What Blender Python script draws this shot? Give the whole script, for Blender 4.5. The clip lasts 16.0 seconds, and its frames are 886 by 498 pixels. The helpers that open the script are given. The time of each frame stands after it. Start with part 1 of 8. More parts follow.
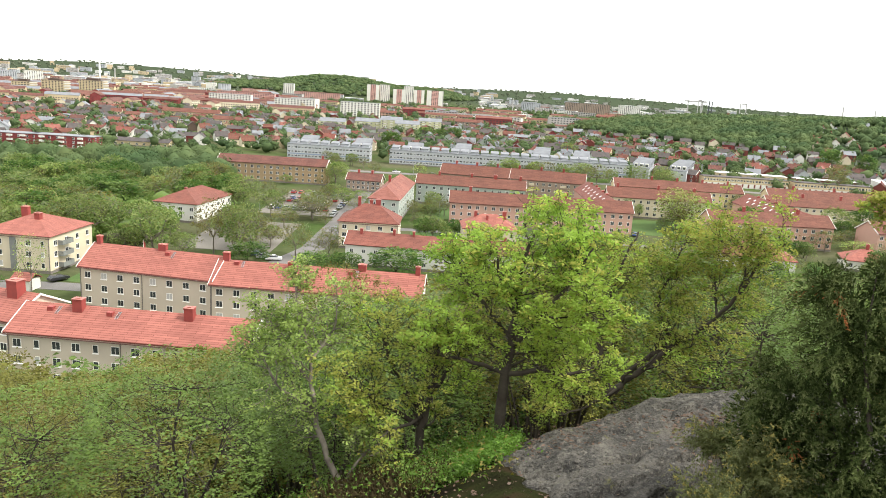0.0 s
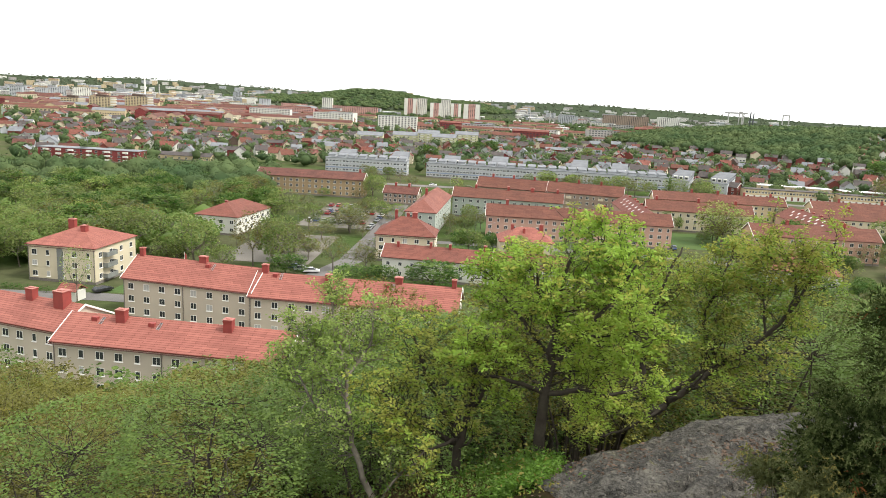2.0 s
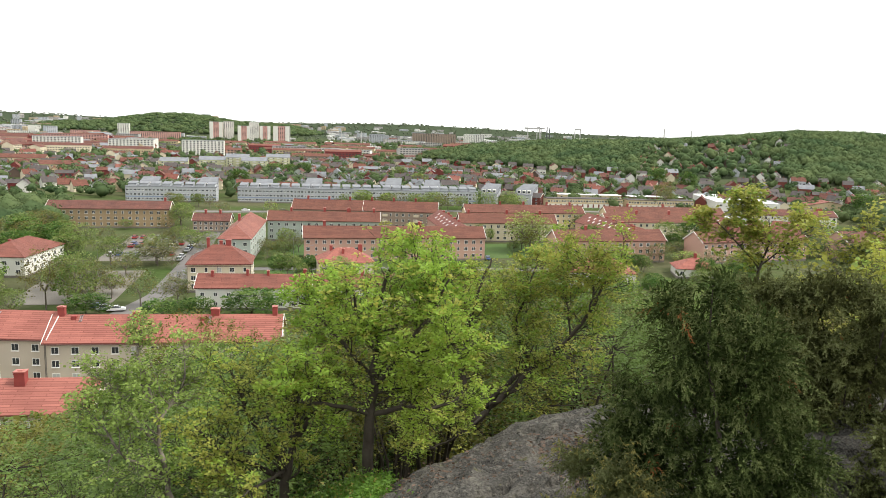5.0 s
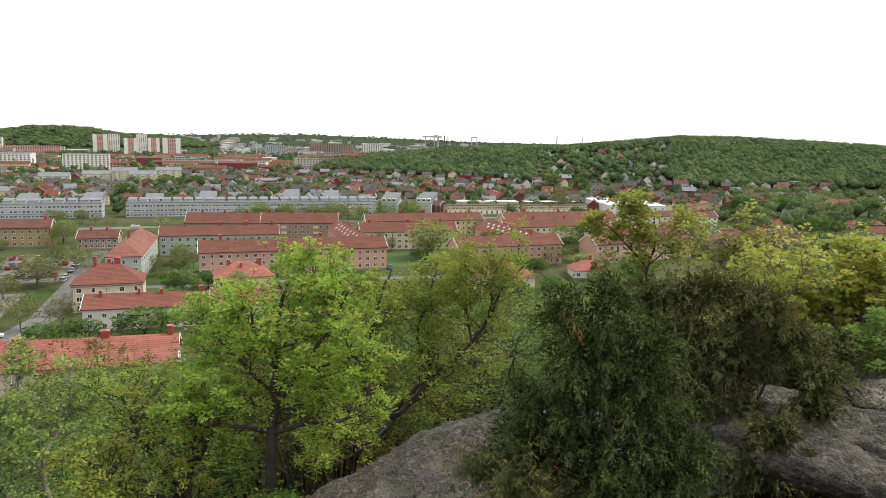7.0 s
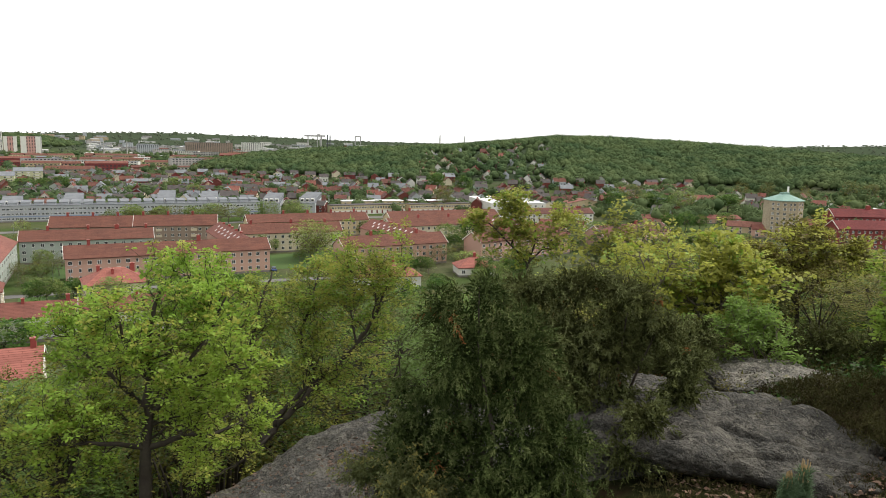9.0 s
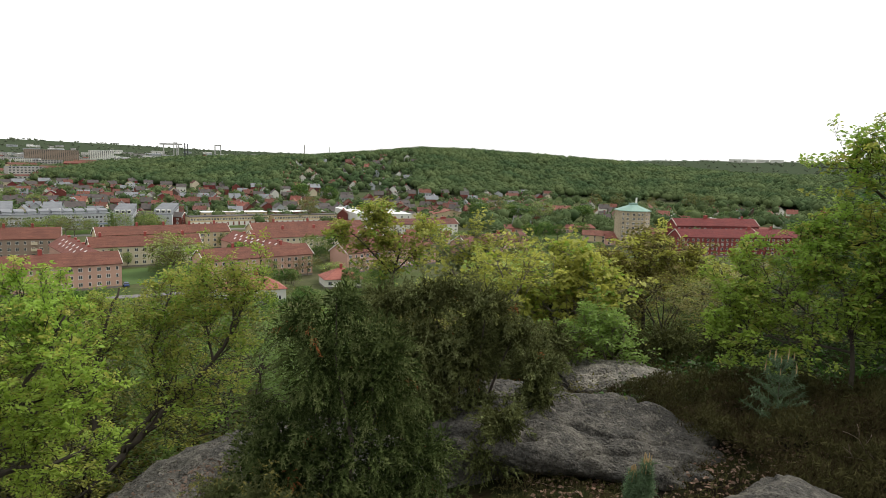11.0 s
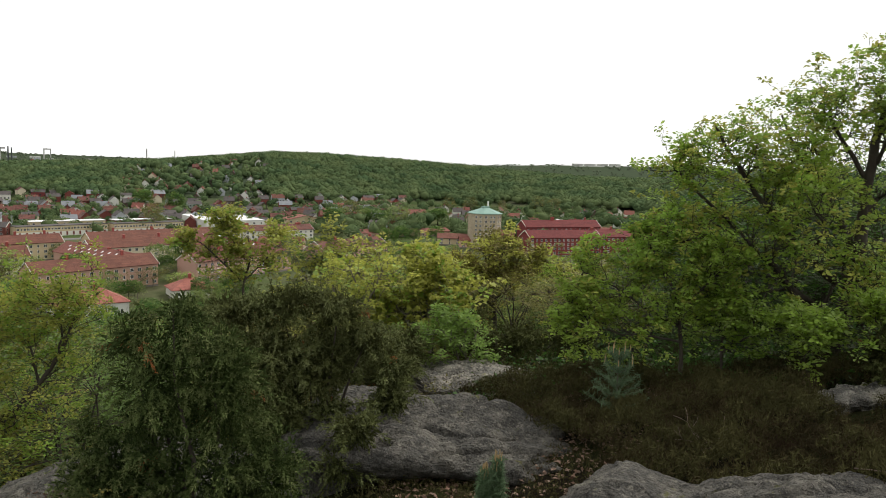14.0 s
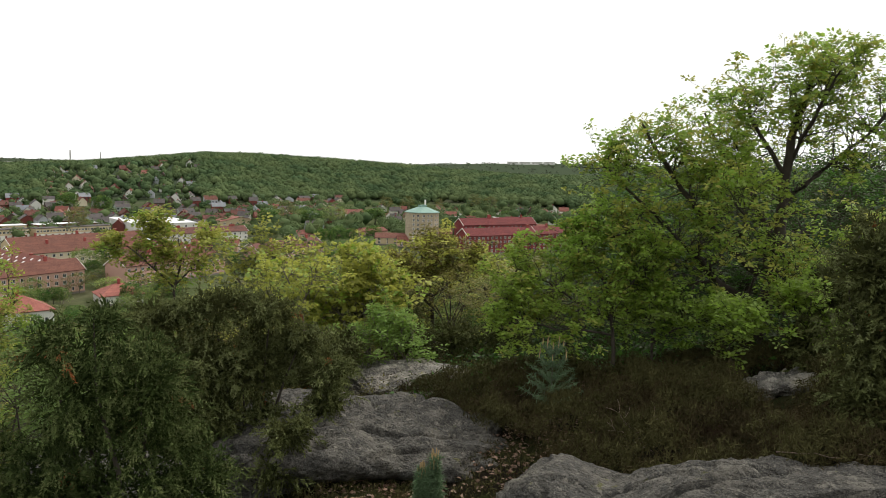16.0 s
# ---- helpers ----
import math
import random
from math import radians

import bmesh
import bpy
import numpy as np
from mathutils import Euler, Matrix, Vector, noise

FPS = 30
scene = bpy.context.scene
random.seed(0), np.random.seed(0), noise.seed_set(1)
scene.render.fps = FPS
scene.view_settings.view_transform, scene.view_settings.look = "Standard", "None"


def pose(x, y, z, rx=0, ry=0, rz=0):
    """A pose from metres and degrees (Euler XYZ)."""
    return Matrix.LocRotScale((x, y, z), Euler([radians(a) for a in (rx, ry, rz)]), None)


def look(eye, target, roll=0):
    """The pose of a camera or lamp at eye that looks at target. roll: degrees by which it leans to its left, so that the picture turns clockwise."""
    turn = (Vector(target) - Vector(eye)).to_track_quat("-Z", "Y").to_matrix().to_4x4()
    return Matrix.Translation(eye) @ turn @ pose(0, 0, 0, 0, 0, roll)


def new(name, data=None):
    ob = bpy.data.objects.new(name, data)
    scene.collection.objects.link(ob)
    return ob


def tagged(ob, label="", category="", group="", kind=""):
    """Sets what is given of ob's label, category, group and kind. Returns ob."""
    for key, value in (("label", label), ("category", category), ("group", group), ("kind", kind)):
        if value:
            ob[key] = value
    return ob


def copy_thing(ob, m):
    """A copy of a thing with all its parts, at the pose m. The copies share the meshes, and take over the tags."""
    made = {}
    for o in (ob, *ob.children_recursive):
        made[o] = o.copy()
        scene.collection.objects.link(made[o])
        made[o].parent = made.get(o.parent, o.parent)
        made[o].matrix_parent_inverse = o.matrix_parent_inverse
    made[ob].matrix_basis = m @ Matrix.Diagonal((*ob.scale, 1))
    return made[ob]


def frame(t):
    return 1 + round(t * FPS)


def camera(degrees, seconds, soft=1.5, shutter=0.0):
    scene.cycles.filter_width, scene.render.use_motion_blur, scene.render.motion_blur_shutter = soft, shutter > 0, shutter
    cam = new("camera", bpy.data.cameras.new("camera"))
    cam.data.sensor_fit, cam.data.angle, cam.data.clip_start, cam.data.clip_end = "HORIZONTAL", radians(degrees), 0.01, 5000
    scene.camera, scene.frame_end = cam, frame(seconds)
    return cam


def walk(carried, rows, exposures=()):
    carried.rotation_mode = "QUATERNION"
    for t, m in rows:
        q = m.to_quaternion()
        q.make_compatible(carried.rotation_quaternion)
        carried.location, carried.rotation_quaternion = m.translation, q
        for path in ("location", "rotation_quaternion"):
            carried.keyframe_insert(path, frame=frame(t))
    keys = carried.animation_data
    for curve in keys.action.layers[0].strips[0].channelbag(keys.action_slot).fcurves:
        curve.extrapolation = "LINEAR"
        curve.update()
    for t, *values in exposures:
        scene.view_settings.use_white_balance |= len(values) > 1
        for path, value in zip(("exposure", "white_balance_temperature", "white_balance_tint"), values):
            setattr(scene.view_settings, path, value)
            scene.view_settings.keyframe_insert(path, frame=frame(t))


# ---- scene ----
cam = camera(62.1, 16.0, soft=0.7)
# seconds, x, y, z, tilt, lean, turn
PATH = [
    (0.0, 0.000, 0.000, 48.000, 77.652, -3.512, 0.934),
    (0.5, -0.007, 0.067, 47.998, 78.125, -3.622, 2.443),
    (1.0, -0.021, 0.140, 47.999, 78.560, -3.721, 3.315),
    (1.5, -0.038, 0.186, 47.996, 78.799, -3.378, 3.396),
    (2.0, -0.028, 0.199, 47.995, 78.495, -3.115, 3.747),
    (2.5, -0.030, 0.204, 47.976, 78.156, -2.790, 3.057),
    (3.0, -0.007, 0.214, 47.989, 78.255, -2.636, 1.521),
    (3.5, 0.010, 0.215, 48.006, 78.780, -2.537, -0.728),
    (4.0, 0.020, 0.214, 48.013, 79.547, -2.339, -4.106),
    (4.5, 0.026, 0.194, 48.024, 80.241, -2.175, -7.702),
    (4.7, 0.033, 0.205, 48.021, 80.434, -2.012, -8.994),
    (6.8, 0.084, 0.142, 48.067, 81.468, -0.975, -17.786),
    (7.0, 0.080, 0.135, 48.065, 81.512, -1.017, -18.540),
    (7.5, 0.093, 0.125, 48.072, 81.624, -1.082, -20.554),
    (8.0, 0.104, 0.118, 48.074, 81.724, -1.242, -22.799),
    (8.5, 0.115, 0.111, 48.079, 81.737, -1.400, -25.030),
    (8.7, 0.124, 0.150, 48.079, 81.646, -1.290, -26.015),
    (10.8, 0.222, 0.105, 48.072, 82.726, -1.571, -36.621),
    (11.0, 0.212, 0.100, 48.081, 82.726, -1.811, -37.822),
    (11.5, 0.254, 0.091, 48.077, 82.977, -1.966, -40.799),
    (12.0, 0.297, 0.089, 48.070, 83.125, -2.000, -43.214),
    (12.5, 0.310, 0.085, 48.071, 83.077, -2.036, -45.074),
    (13.0, 0.310, 0.094, 48.067, 83.134, -2.052, -46.561),
    (13.5, 0.313, 0.103, 48.073, 83.250, -1.957, -47.764),
    (14.0, 0.323, 0.097, 48.073, 83.427, -1.796, -49.028),
    (14.5, 0.342, 0.086, 48.074, 83.554, -1.598, -50.382),
    (15.0, 0.363, 0.078, 48.073, 83.529, -1.343, -51.620),
    (15.5, 0.375, 0.074, 48.069, 83.431, -1.250, -52.891),
    (16.0, 0.379, 0.075, 48.067, 83.479, -1.281, -53.937),
]
EXPOSURES = ((0.0, 0.66), (0.5, 0.76), (1.0, 0.68), (1.5, 0.52), (2.0, 0.36), (2.5, 0.34), (3.0, 0.54), (4.0, 0.54), (4.5, 0.45), (7.0, 0.04), (8.0, -0.05), (11.0, -0.17), (12.0, -0.30), (15.0, -0.28), (16.0, -0.22))


walk(cam, [(row[0], pose(*row[1:])) for row in PATH], EXPOSURES)


# ---- sky and sun: a bright, thinly overcast day ----
SUN_TURN, SUN_UP = radians(102), radians(52)
world = bpy.data.worlds.new("sky")
scene.world = world
world.use_nodes = True
wn, wl = world.node_tree.nodes, world.node_tree.links
wn.clear()
sky = wn.new("ShaderNodeTexSky")
sky.sky_type, sky.sun_disc, sky.sun_elevation, sky.sun_rotation = "NISHITA", False, SUN_UP, SUN_TURN
blue = wn.new("ShaderNodeBackground")
wl.new(sky.outputs[0], blue.inputs[0])
blue.inputs[1].default_value = 0.12
cloud = wn.new("ShaderNodeBackground")
cloud.inputs[0].default_value = (1.0, 1.0, 0.985, 1)
cloud.inputs[1].default_value = 1.38
where = wn.new("ShaderNodeTexCoord")
puffs = wn.new("ShaderNodeTexNoise")
puffs.inputs["Scale"].default_value, puffs.inputs["Detail"].default_value = 1.6, 3
wl.new(where.outputs["Generated"], puffs.inputs["Vector"])
cover = wn.new("ShaderNodeMapRange")
cover.inputs[1].default_value, cover.inputs[2].default_value = 0.2, 0.45
cover.inputs[3].default_value, cover.inputs[4].default_value = 0.62, 0.97
wl.new(puffs.outputs["Fac"], cover.inputs[0])
both = wn.new("ShaderNodeMixShader")
wl.new(cover.outputs[0], both.inputs[0])
wl.new(blue.outputs[0], both.inputs[1])
wl.new(cloud.outputs[0], both.inputs[2])
wl.new(both.outputs[0], wn.new("ShaderNodeOutputWorld").inputs[0])
lamp = bpy.data.lights.new("sun", "SUN")
lamp.energy, lamp.angle, lamp.color = 3.1, radians(14), (1.0, 0.95, 0.86)
sun = new("sun", lamp)
sun.matrix_world = look((math.sin(SUN_TURN) * math.cos(SUN_UP) * 200, math.cos(SUN_TURN) * math.cos(SUN_UP) * 200, 200 * math.sin(SUN_UP)), (0, 0, 0))


# ---- materials ----
def material(name, colour, rough=0.85, second=None, scale=1.0, detail=None, bump=0.0, bump_scale=20.0, metal=0.0, island=0.0, per_object=0.0, through_light=0.0, spec=0.3):
    """Plain surface: two colours mixed by a coarse noise, a finer noise over it, optional relief."""
    m = bpy.data.materials.new(name)
    m.use_nodes = True
    nodes, links = m.node_tree.nodes, m.node_tree.links
    nodes.clear()
    out = nodes.new("ShaderNodeOutputMaterial")
    bsdf = nodes.new("ShaderNodeBsdfPrincipled")
    bsdf.inputs["Roughness"].default_value = rough
    bsdf.inputs["Metallic"].default_value = metal
    bsdf.inputs["Specular IOR Level"].default_value = spec
    coord = nodes.new("ShaderNodeTexCoord")
    coarse = nodes.new("ShaderNodeTexNoise")
    coarse.inputs["Scale"].default_value, coarse.inputs["Detail"].default_value = scale, 4
    links.new(coord.outputs["Object"], coarse.inputs["Vector"])
    spread = nodes.new("ShaderNodeMapRange")
    spread.inputs[1].default_value, spread.inputs[2].default_value = 0.35, 0.65
    links.new(coarse.outputs["Fac"], spread.inputs[0])
    mix = nodes.new("ShaderNodeMix")
    mix.data_type = "RGBA"
    second = second or tuple(c * 0.8 for c in colour)
    mix.inputs[6].default_value = (*colour, 1)
    mix.inputs[7].default_value = (*second, 1)
    links.new(spread.outputs[0], mix.inputs[0])
    top = mix.outputs[2]

    def shift(source, amount, low=None):
        nonlocal top
        span = nodes.new("ShaderNodeMapRange")
        span.inputs[3].default_value, span.inputs[4].default_value = 1 - amount, 1 + amount
        links.new(source, span.inputs[0])
        hsv = nodes.new("ShaderNodeHueSaturation")
        links.new(top, hsv.inputs["Color"])
        links.new(span.outputs[0], hsv.inputs["Value"])
        top = hsv.outputs[0]

    if detail:
        fine = nodes.new("ShaderNodeTexNoise")
        fine.inputs["Scale"].default_value, fine.inputs["Detail"].default_value = detail, 5
        links.new(coord.outputs["Object"], fine.inputs["Vector"])
        shift(fine.outputs["Fac"], 0.35)
    if island:
        shift(nodes.new("ShaderNodeNewGeometry").outputs["Random Per Island"], island)
    if per_object:
        shift(nodes.new("ShaderNodeObjectInfo").outputs["Random"], per_object)
    links.new(top, bsdf.inputs["Base Color"])
    if bump:
        rough_map = nodes.new("ShaderNodeTexNoise")
        rough_map.inputs["Scale"].default_value, rough_map.inputs["Detail"].default_value = bump_scale, 6
        links.new(coord.outputs["Object"], rough_map.inputs["Vector"])
        relief = nodes.new("ShaderNodeBump")
        relief.inputs["Strength"].default_value, relief.inputs["Distance"].default_value = min(1, bump * 10), bump
        links.new(rough_map.outputs["Fac"], relief.inputs["Height"])
        links.new(relief.outputs[0], bsdf.inputs["Normal"])
    if through_light:
        leaf = nodes.new("ShaderNodeBsdfTranslucent")
        links.new(top, leaf.inputs[0])
        half = nodes.new("ShaderNodeMixShader")
        half.inputs[0].default_value = through_light
        links.new(bsdf.outputs[0], half.inputs[1])
        links.new(leaf.outputs[0], half.inputs[2])
        links.new(half.outputs[0], out.inputs[0])
    else:
        links.new(bsdf.outputs[0], out.inputs[0])
    return m


def tiled(name, colour, second, width=4.0, row=0.42, mortar=(0.1, 0.03, 0.02), rough=0.7, axis="XY"):
    """Rows of roof tiles or bricks, as colour and relief."""
    m = material(name, colour, rough, second, 0.25, spec=0.1)
    nodes, links = m.node_tree.nodes, m.node_tree.links
    bsdf = next(n for n in nodes if n.type == "BSDF_PRINCIPLED")
    coord = next(n for n in nodes if n.type == "TEX_COORD")
    under = bsdf.inputs["Base Color"].links[0].from_socket
    brick = nodes.new("ShaderNodeTexBrick")
    brick.inputs["Scale"].default_value = 1
    brick.inputs["Brick Width"].default_value, brick.inputs["Row Height"].default_value = width, row
    brick.inputs["Mortar Size"].default_value = 0.035 if axis == "XY" else 0.012
    brick.inputs["Color1"].default_value, brick.inputs["Color2"].default_value = (1, 1, 1, 1), (0.78, 0.78, 0.78, 1)
    brick.inputs["Mortar"].default_value = (0.5, 0.45, 0.45, 1)
    if axis == "XY":
        links.new(coord.outputs["Object"], brick.inputs["Vector"])
    else:
        parts = nodes.new("ShaderNodeSeparateXYZ")
        links.new(coord.outputs["Object"], parts.inputs[0])
        add = nodes.new("ShaderNodeMath")
        links.new(parts.outputs[0], add.inputs[0])
        links.new(parts.outputs[1], add.inputs[1])
        join = nodes.new("ShaderNodeCombineXYZ")
        links.new(add.outputs[0], join.inputs[0])
        links.new(parts.outputs[2], join.inputs[1])
        links.new(join.outputs[0], brick.inputs["Vector"])
    times = nodes.new("ShaderNodeMix")
    times.data_type, times.blend_type = "RGBA", "MULTIPLY"
    times.inputs[0].default_value = 1
    links.new(under, times.inputs[6])
    links.new(brick.outputs["Color"], times.inputs[7])
    links.new(times.outputs[2], bsdf.inputs["Base Color"])
    relief = nodes.new("ShaderNodeBump")
    relief.inputs["Strength"].default_value, relief.inputs["Distance"].default_value = 0.6, 0.04
    links.new(brick.outputs["Fac"], relief.inputs["Height"])
    relief.invert = True
    links.new(relief.outputs[0], bsdf.inputs["Normal"])
    return m


ROOF_BRIGHT = tiled("roof tiles bright", (0.340, 0.132, 0.105), (0.298, 0.114, 0.092))
ROOF_RED = tiled("roof tiles red", (0.225, 0.088, 0.068), (0.185, 0.077, 0.061))
ROOF_RUST = tiled("roof tiles rust", (0.180, 0.079, 0.058), (0.145, 0.067, 0.051))
ROOF_ORANGE = tiled("roof tiles orange", (0.285, 0.120, 0.095), (0.235, 0.100, 0.081))
ROOF_WINE = tiled("roof sheet wine red", (0.165, 0.038, 0.036), (0.135, 0.032, 0.032))
ROOF_BROWN = tiled("roof tiles brown", (0.17, 0.075, 0.06), (0.12, 0.06, 0.05))
ROOF_DARK = material("roof felt dark", (0.055, 0.05, 0.05), 0.8, (0.09, 0.075, 0.07), 0.5)
ROOF_GREY = material("roof sheet grey", (0.15, 0.16, 0.175), 0.7, (0.20, 0.21, 0.225), 0.3)
ROOF_WHITE = material("roof sheet white", (0.7, 0.7, 0.7), 0.6, (0.6, 0.6, 0.6), 0.1)
COPPER = material("verdigris copper", (0.21, 0.33, 0.28), 0.6, (0.17, 0.28, 0.24), 0.4)


def plaster(name, colour):
    return material(name, colour, 0.9, tuple(c * 0.9 for c in colour), 0.12, None, 0.01, 30, per_object=0.04)


BEIGE = plaster("beige render", (0.55, 0.48, 0.39))
CREAM = plaster("cream render", (0.62, 0.55, 0.41))
WHITE_WALL = plaster("white render", (0.66, 0.65, 0.60))
PINK = plaster("pink render", (0.46, 0.29, 0.23))
SAND = plaster("sand render", (0.52, 0.42, 0.27))
SAGE = plaster("sage render", (0.36, 0.40, 0.36))
MUD = plaster("brown render", (0.30, 0.23, 0.18))
OCHRE = plaster("ochre brick wall", (0.33, 0.24, 0.145))
GREY_WALL = plaster("grey panels", (0.40, 0.42, 0.44))
LIME = plaster("lime yellow render", (0.50, 0.50, 0.32))
TAN_TOWER = tiled("tan brick", (0.46, 0.39, 0.28), (0.40, 0.34, 0.24), 0.5, 0.25, axis="Z")
RED_BRICK = tiled("red brick", (0.25, 0.062, 0.060), (0.20, 0.05, 0.05), 0.5, 0.25, axis="Z")
DARK_WOOD = plaster("dark red boards", (0.17, 0.05, 0.04))
TIMBER_BROWN = plaster("brown boards", (0.10, 0.07, 0.055))
PINK_PANEL = plaster("pink panels", (0.52, 0.30, 0.26))
BLUE_PANEL = plaster("blue panels", (0.22, 0.28, 0.40))
PLINTH = material("plinth stone", (0.20, 0.18, 0.16), 0.9, None, 1, 8)
CHIMNEY = material("chimney sheet red", (0.30, 0.06, 0.05), 0.6, (0.24, 0.05, 0.045), 0.8)
CAP = material("chimney cap", (0.42, 0.16, 0.13), 0.5)
TRIM = material("white trim", (0.78, 0.77, 0.73), 0.6, (0.70, 0.69, 0.66), 1)
GUTTER = material("gutter metal", (0.16, 0.09, 0.08), 0.5)
GLASS = material("window glass", (0.035, 0.04, 0.045), 0.08, (0.06, 0.065, 0.07), 0.3, spec=0.6)
BLIND = material("window blind", (0.45, 0.45, 0.43), 0.5, (0.38, 0.38, 0.37), 0.3)
BALCONY = material("balcony panel", (0.22, 0.23, 0.22), 0.6)
ASPHALT = material("asphalt", (0.13, 0.125, 0.12), 0.95, (0.17, 0.16, 0.155), 0.12, 4)
GRAVEL = material("gravel yard", (0.19, 0.175, 0.155), 0.95, (0.15, 0.14, 0.12), 0.1, 3)
LAWN = material("lawn", (0.050, 0.098, 0.024), 0.95, (0.070, 0.115, 0.030), 0.08, 2)
STEEL = material("steel grey", (0.35, 0.37, 0.38), 0.4, metal=0.6)
DARK_STEEL = material("dark steel", (0.06, 0.065, 0.07), 0.6)
CONCRETE = material("concrete", (0.45, 0.44, 0.42), 0.85, None, 0.3, 4)


def leaf_mat(name, colour, second, scale=0.6, through_light=0.50):
    return material(name, colour, 0.55, second, scale, None, island=0.2, per_object=0.15, through_light=through_light, spec=0.25)


LEAF_OAK = leaf_mat("oak leaves spring green", (0.232, 0.368, 0.054), (0.286, 0.390, 0.059))
LEAF_OAK_YELLOW = leaf_mat("oak leaves yellow green", (0.385, 0.392, 0.078), (0.330, 0.360, 0.072))
LEAF_OLIVE = leaf_mat("young leaves olive", (0.146, 0.132, 0.024), (0.114, 0.112, 0.021), 0.6, 0.22)
LEAF_LIME = leaf_mat("young leaves yellow green", (0.148, 0.147, 0.025), (0.122, 0.129, 0.022), 0.6, 0.25)
LEAF_BIRCH = leaf_mat("birch leaves pale green", (0.320, 0.420, 0.110), (0.270, 0.370, 0.090))
LEAF_GREEN = leaf_mat("leaves fresh green", (0.112, 0.182, 0.040), (0.136, 0.203, 0.044), 0.6, 0.38)
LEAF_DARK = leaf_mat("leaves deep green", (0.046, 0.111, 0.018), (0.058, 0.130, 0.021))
LEAF_GREY = leaf_mat("leaves grey green", (0.169, 0.202, 0.091), (0.130, 0.163, 0.072))
LEAF_BROWN = leaf_mat("budding leaves brown", (0.190, 0.155, 0.050), (0.165, 0.160, 0.050))
# paler version of the leaf greens; valley haze is put into the colour
LEAF_VALLEY_HAZED = leaf_mat("valley leaves paled for haze", (0.190, 0.250, 0.075), (0.225, 0.265, 0.082))
LEAF_MINT = leaf_mat("rowan leaves mint", (0.21, 0.32, 0.07), (0.18, 0.28, 0.06))
# far leaf green, shifted slightly to grey and blue in place of haze
LEAF_FAR = material("far wood leaves hazed", (0.058, 0.098, 0.042), 0.9, (0.118, 0.155, 0.064), 0.03, None, island=0.16, through_light=0.25, spec=0.08)


def needle_mat(name, colour, second):
    return material(name, colour, 0.85, second, 2.0, None, island=0.16, per_object=0.08, through_light=0.15, spec=0.06)


# inner tones darkened for shade; upper tips brightened for light, besides their paler growth
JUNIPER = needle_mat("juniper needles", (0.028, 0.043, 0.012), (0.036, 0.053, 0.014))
JUNIPER_LIT_TIP = needle_mat("lit juniper tips", (0.138, 0.158, 0.060), (0.112, 0.136, 0.049))
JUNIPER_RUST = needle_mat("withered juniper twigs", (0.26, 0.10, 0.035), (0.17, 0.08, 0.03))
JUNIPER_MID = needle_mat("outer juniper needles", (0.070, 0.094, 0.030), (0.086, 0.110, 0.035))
JUNIPER_SHADED = needle_mat("shaded inner juniper needles", (0.046, 0.052, 0.018), (0.058, 0.062, 0.021))
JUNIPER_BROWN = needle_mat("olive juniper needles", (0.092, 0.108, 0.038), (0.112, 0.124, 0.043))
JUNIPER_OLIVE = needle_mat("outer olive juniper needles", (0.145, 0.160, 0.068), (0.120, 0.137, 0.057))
JUNIPER_YELLOW = needle_mat("yellowish juniper needles", (0.26, 0.225, 0.065), (0.20, 0.185, 0.055))
BLUEBERRY = leaf_mat("blueberry leaves", (0.085, 0.165, 0.018), (0.065, 0.135, 0.014), 2.0, 0.3)
HEATHER = material("heather twigs", (0.037, 0.029, 0.014), 0.9, (0.050, 0.039, 0.018), 1.2, None, island=0.15, spec=0.05)
HEATHER_GREEN = material("heather shoots", (0.068, 0.063, 0.024), 0.9, (0.052, 0.050, 0.019), 1.5, None, island=0.15, spec=0.05)
PINE = leaf_mat("pine needles", (0.13, 0.20, 0.10), (0.10, 0.16, 0.08), 4.0, 0.25)
CANDLE = material("pine candle shoots", (0.42, 0.30, 0.15), 0.8)
LITTER = leaf_mat("dead oak leaves", (0.150, 0.085, 0.056), (0.230, 0.150, 0.108), 3.0, 0.05)
LITTER_OLD = leaf_mat("weathered dead leaves", (0.075, 0.046, 0.030), (0.115, 0.075, 0.052), 3.0, 0.05)
BARK = material("oak bark", (0.040, 0.032, 0.024), 0.95, (0.062, 0.052, 0.040), 3, 18, 0.012, 35)
BARK_PALE = material("birch bark", (0.25, 0.22, 0.18), 0.9, (0.10, 0.085, 0.07), 4, 14, 0.008, 30)
BARK_GREY = material("grey bark", (0.12, 0.10, 0.08), 0.95, (0.17, 0.15, 0.12), 2, 12, 0.01, 30)
DEAD_WOOD = material("dead bleached wood", (0.17, 0.125, 0.095), 0.9, None, 4, 20)


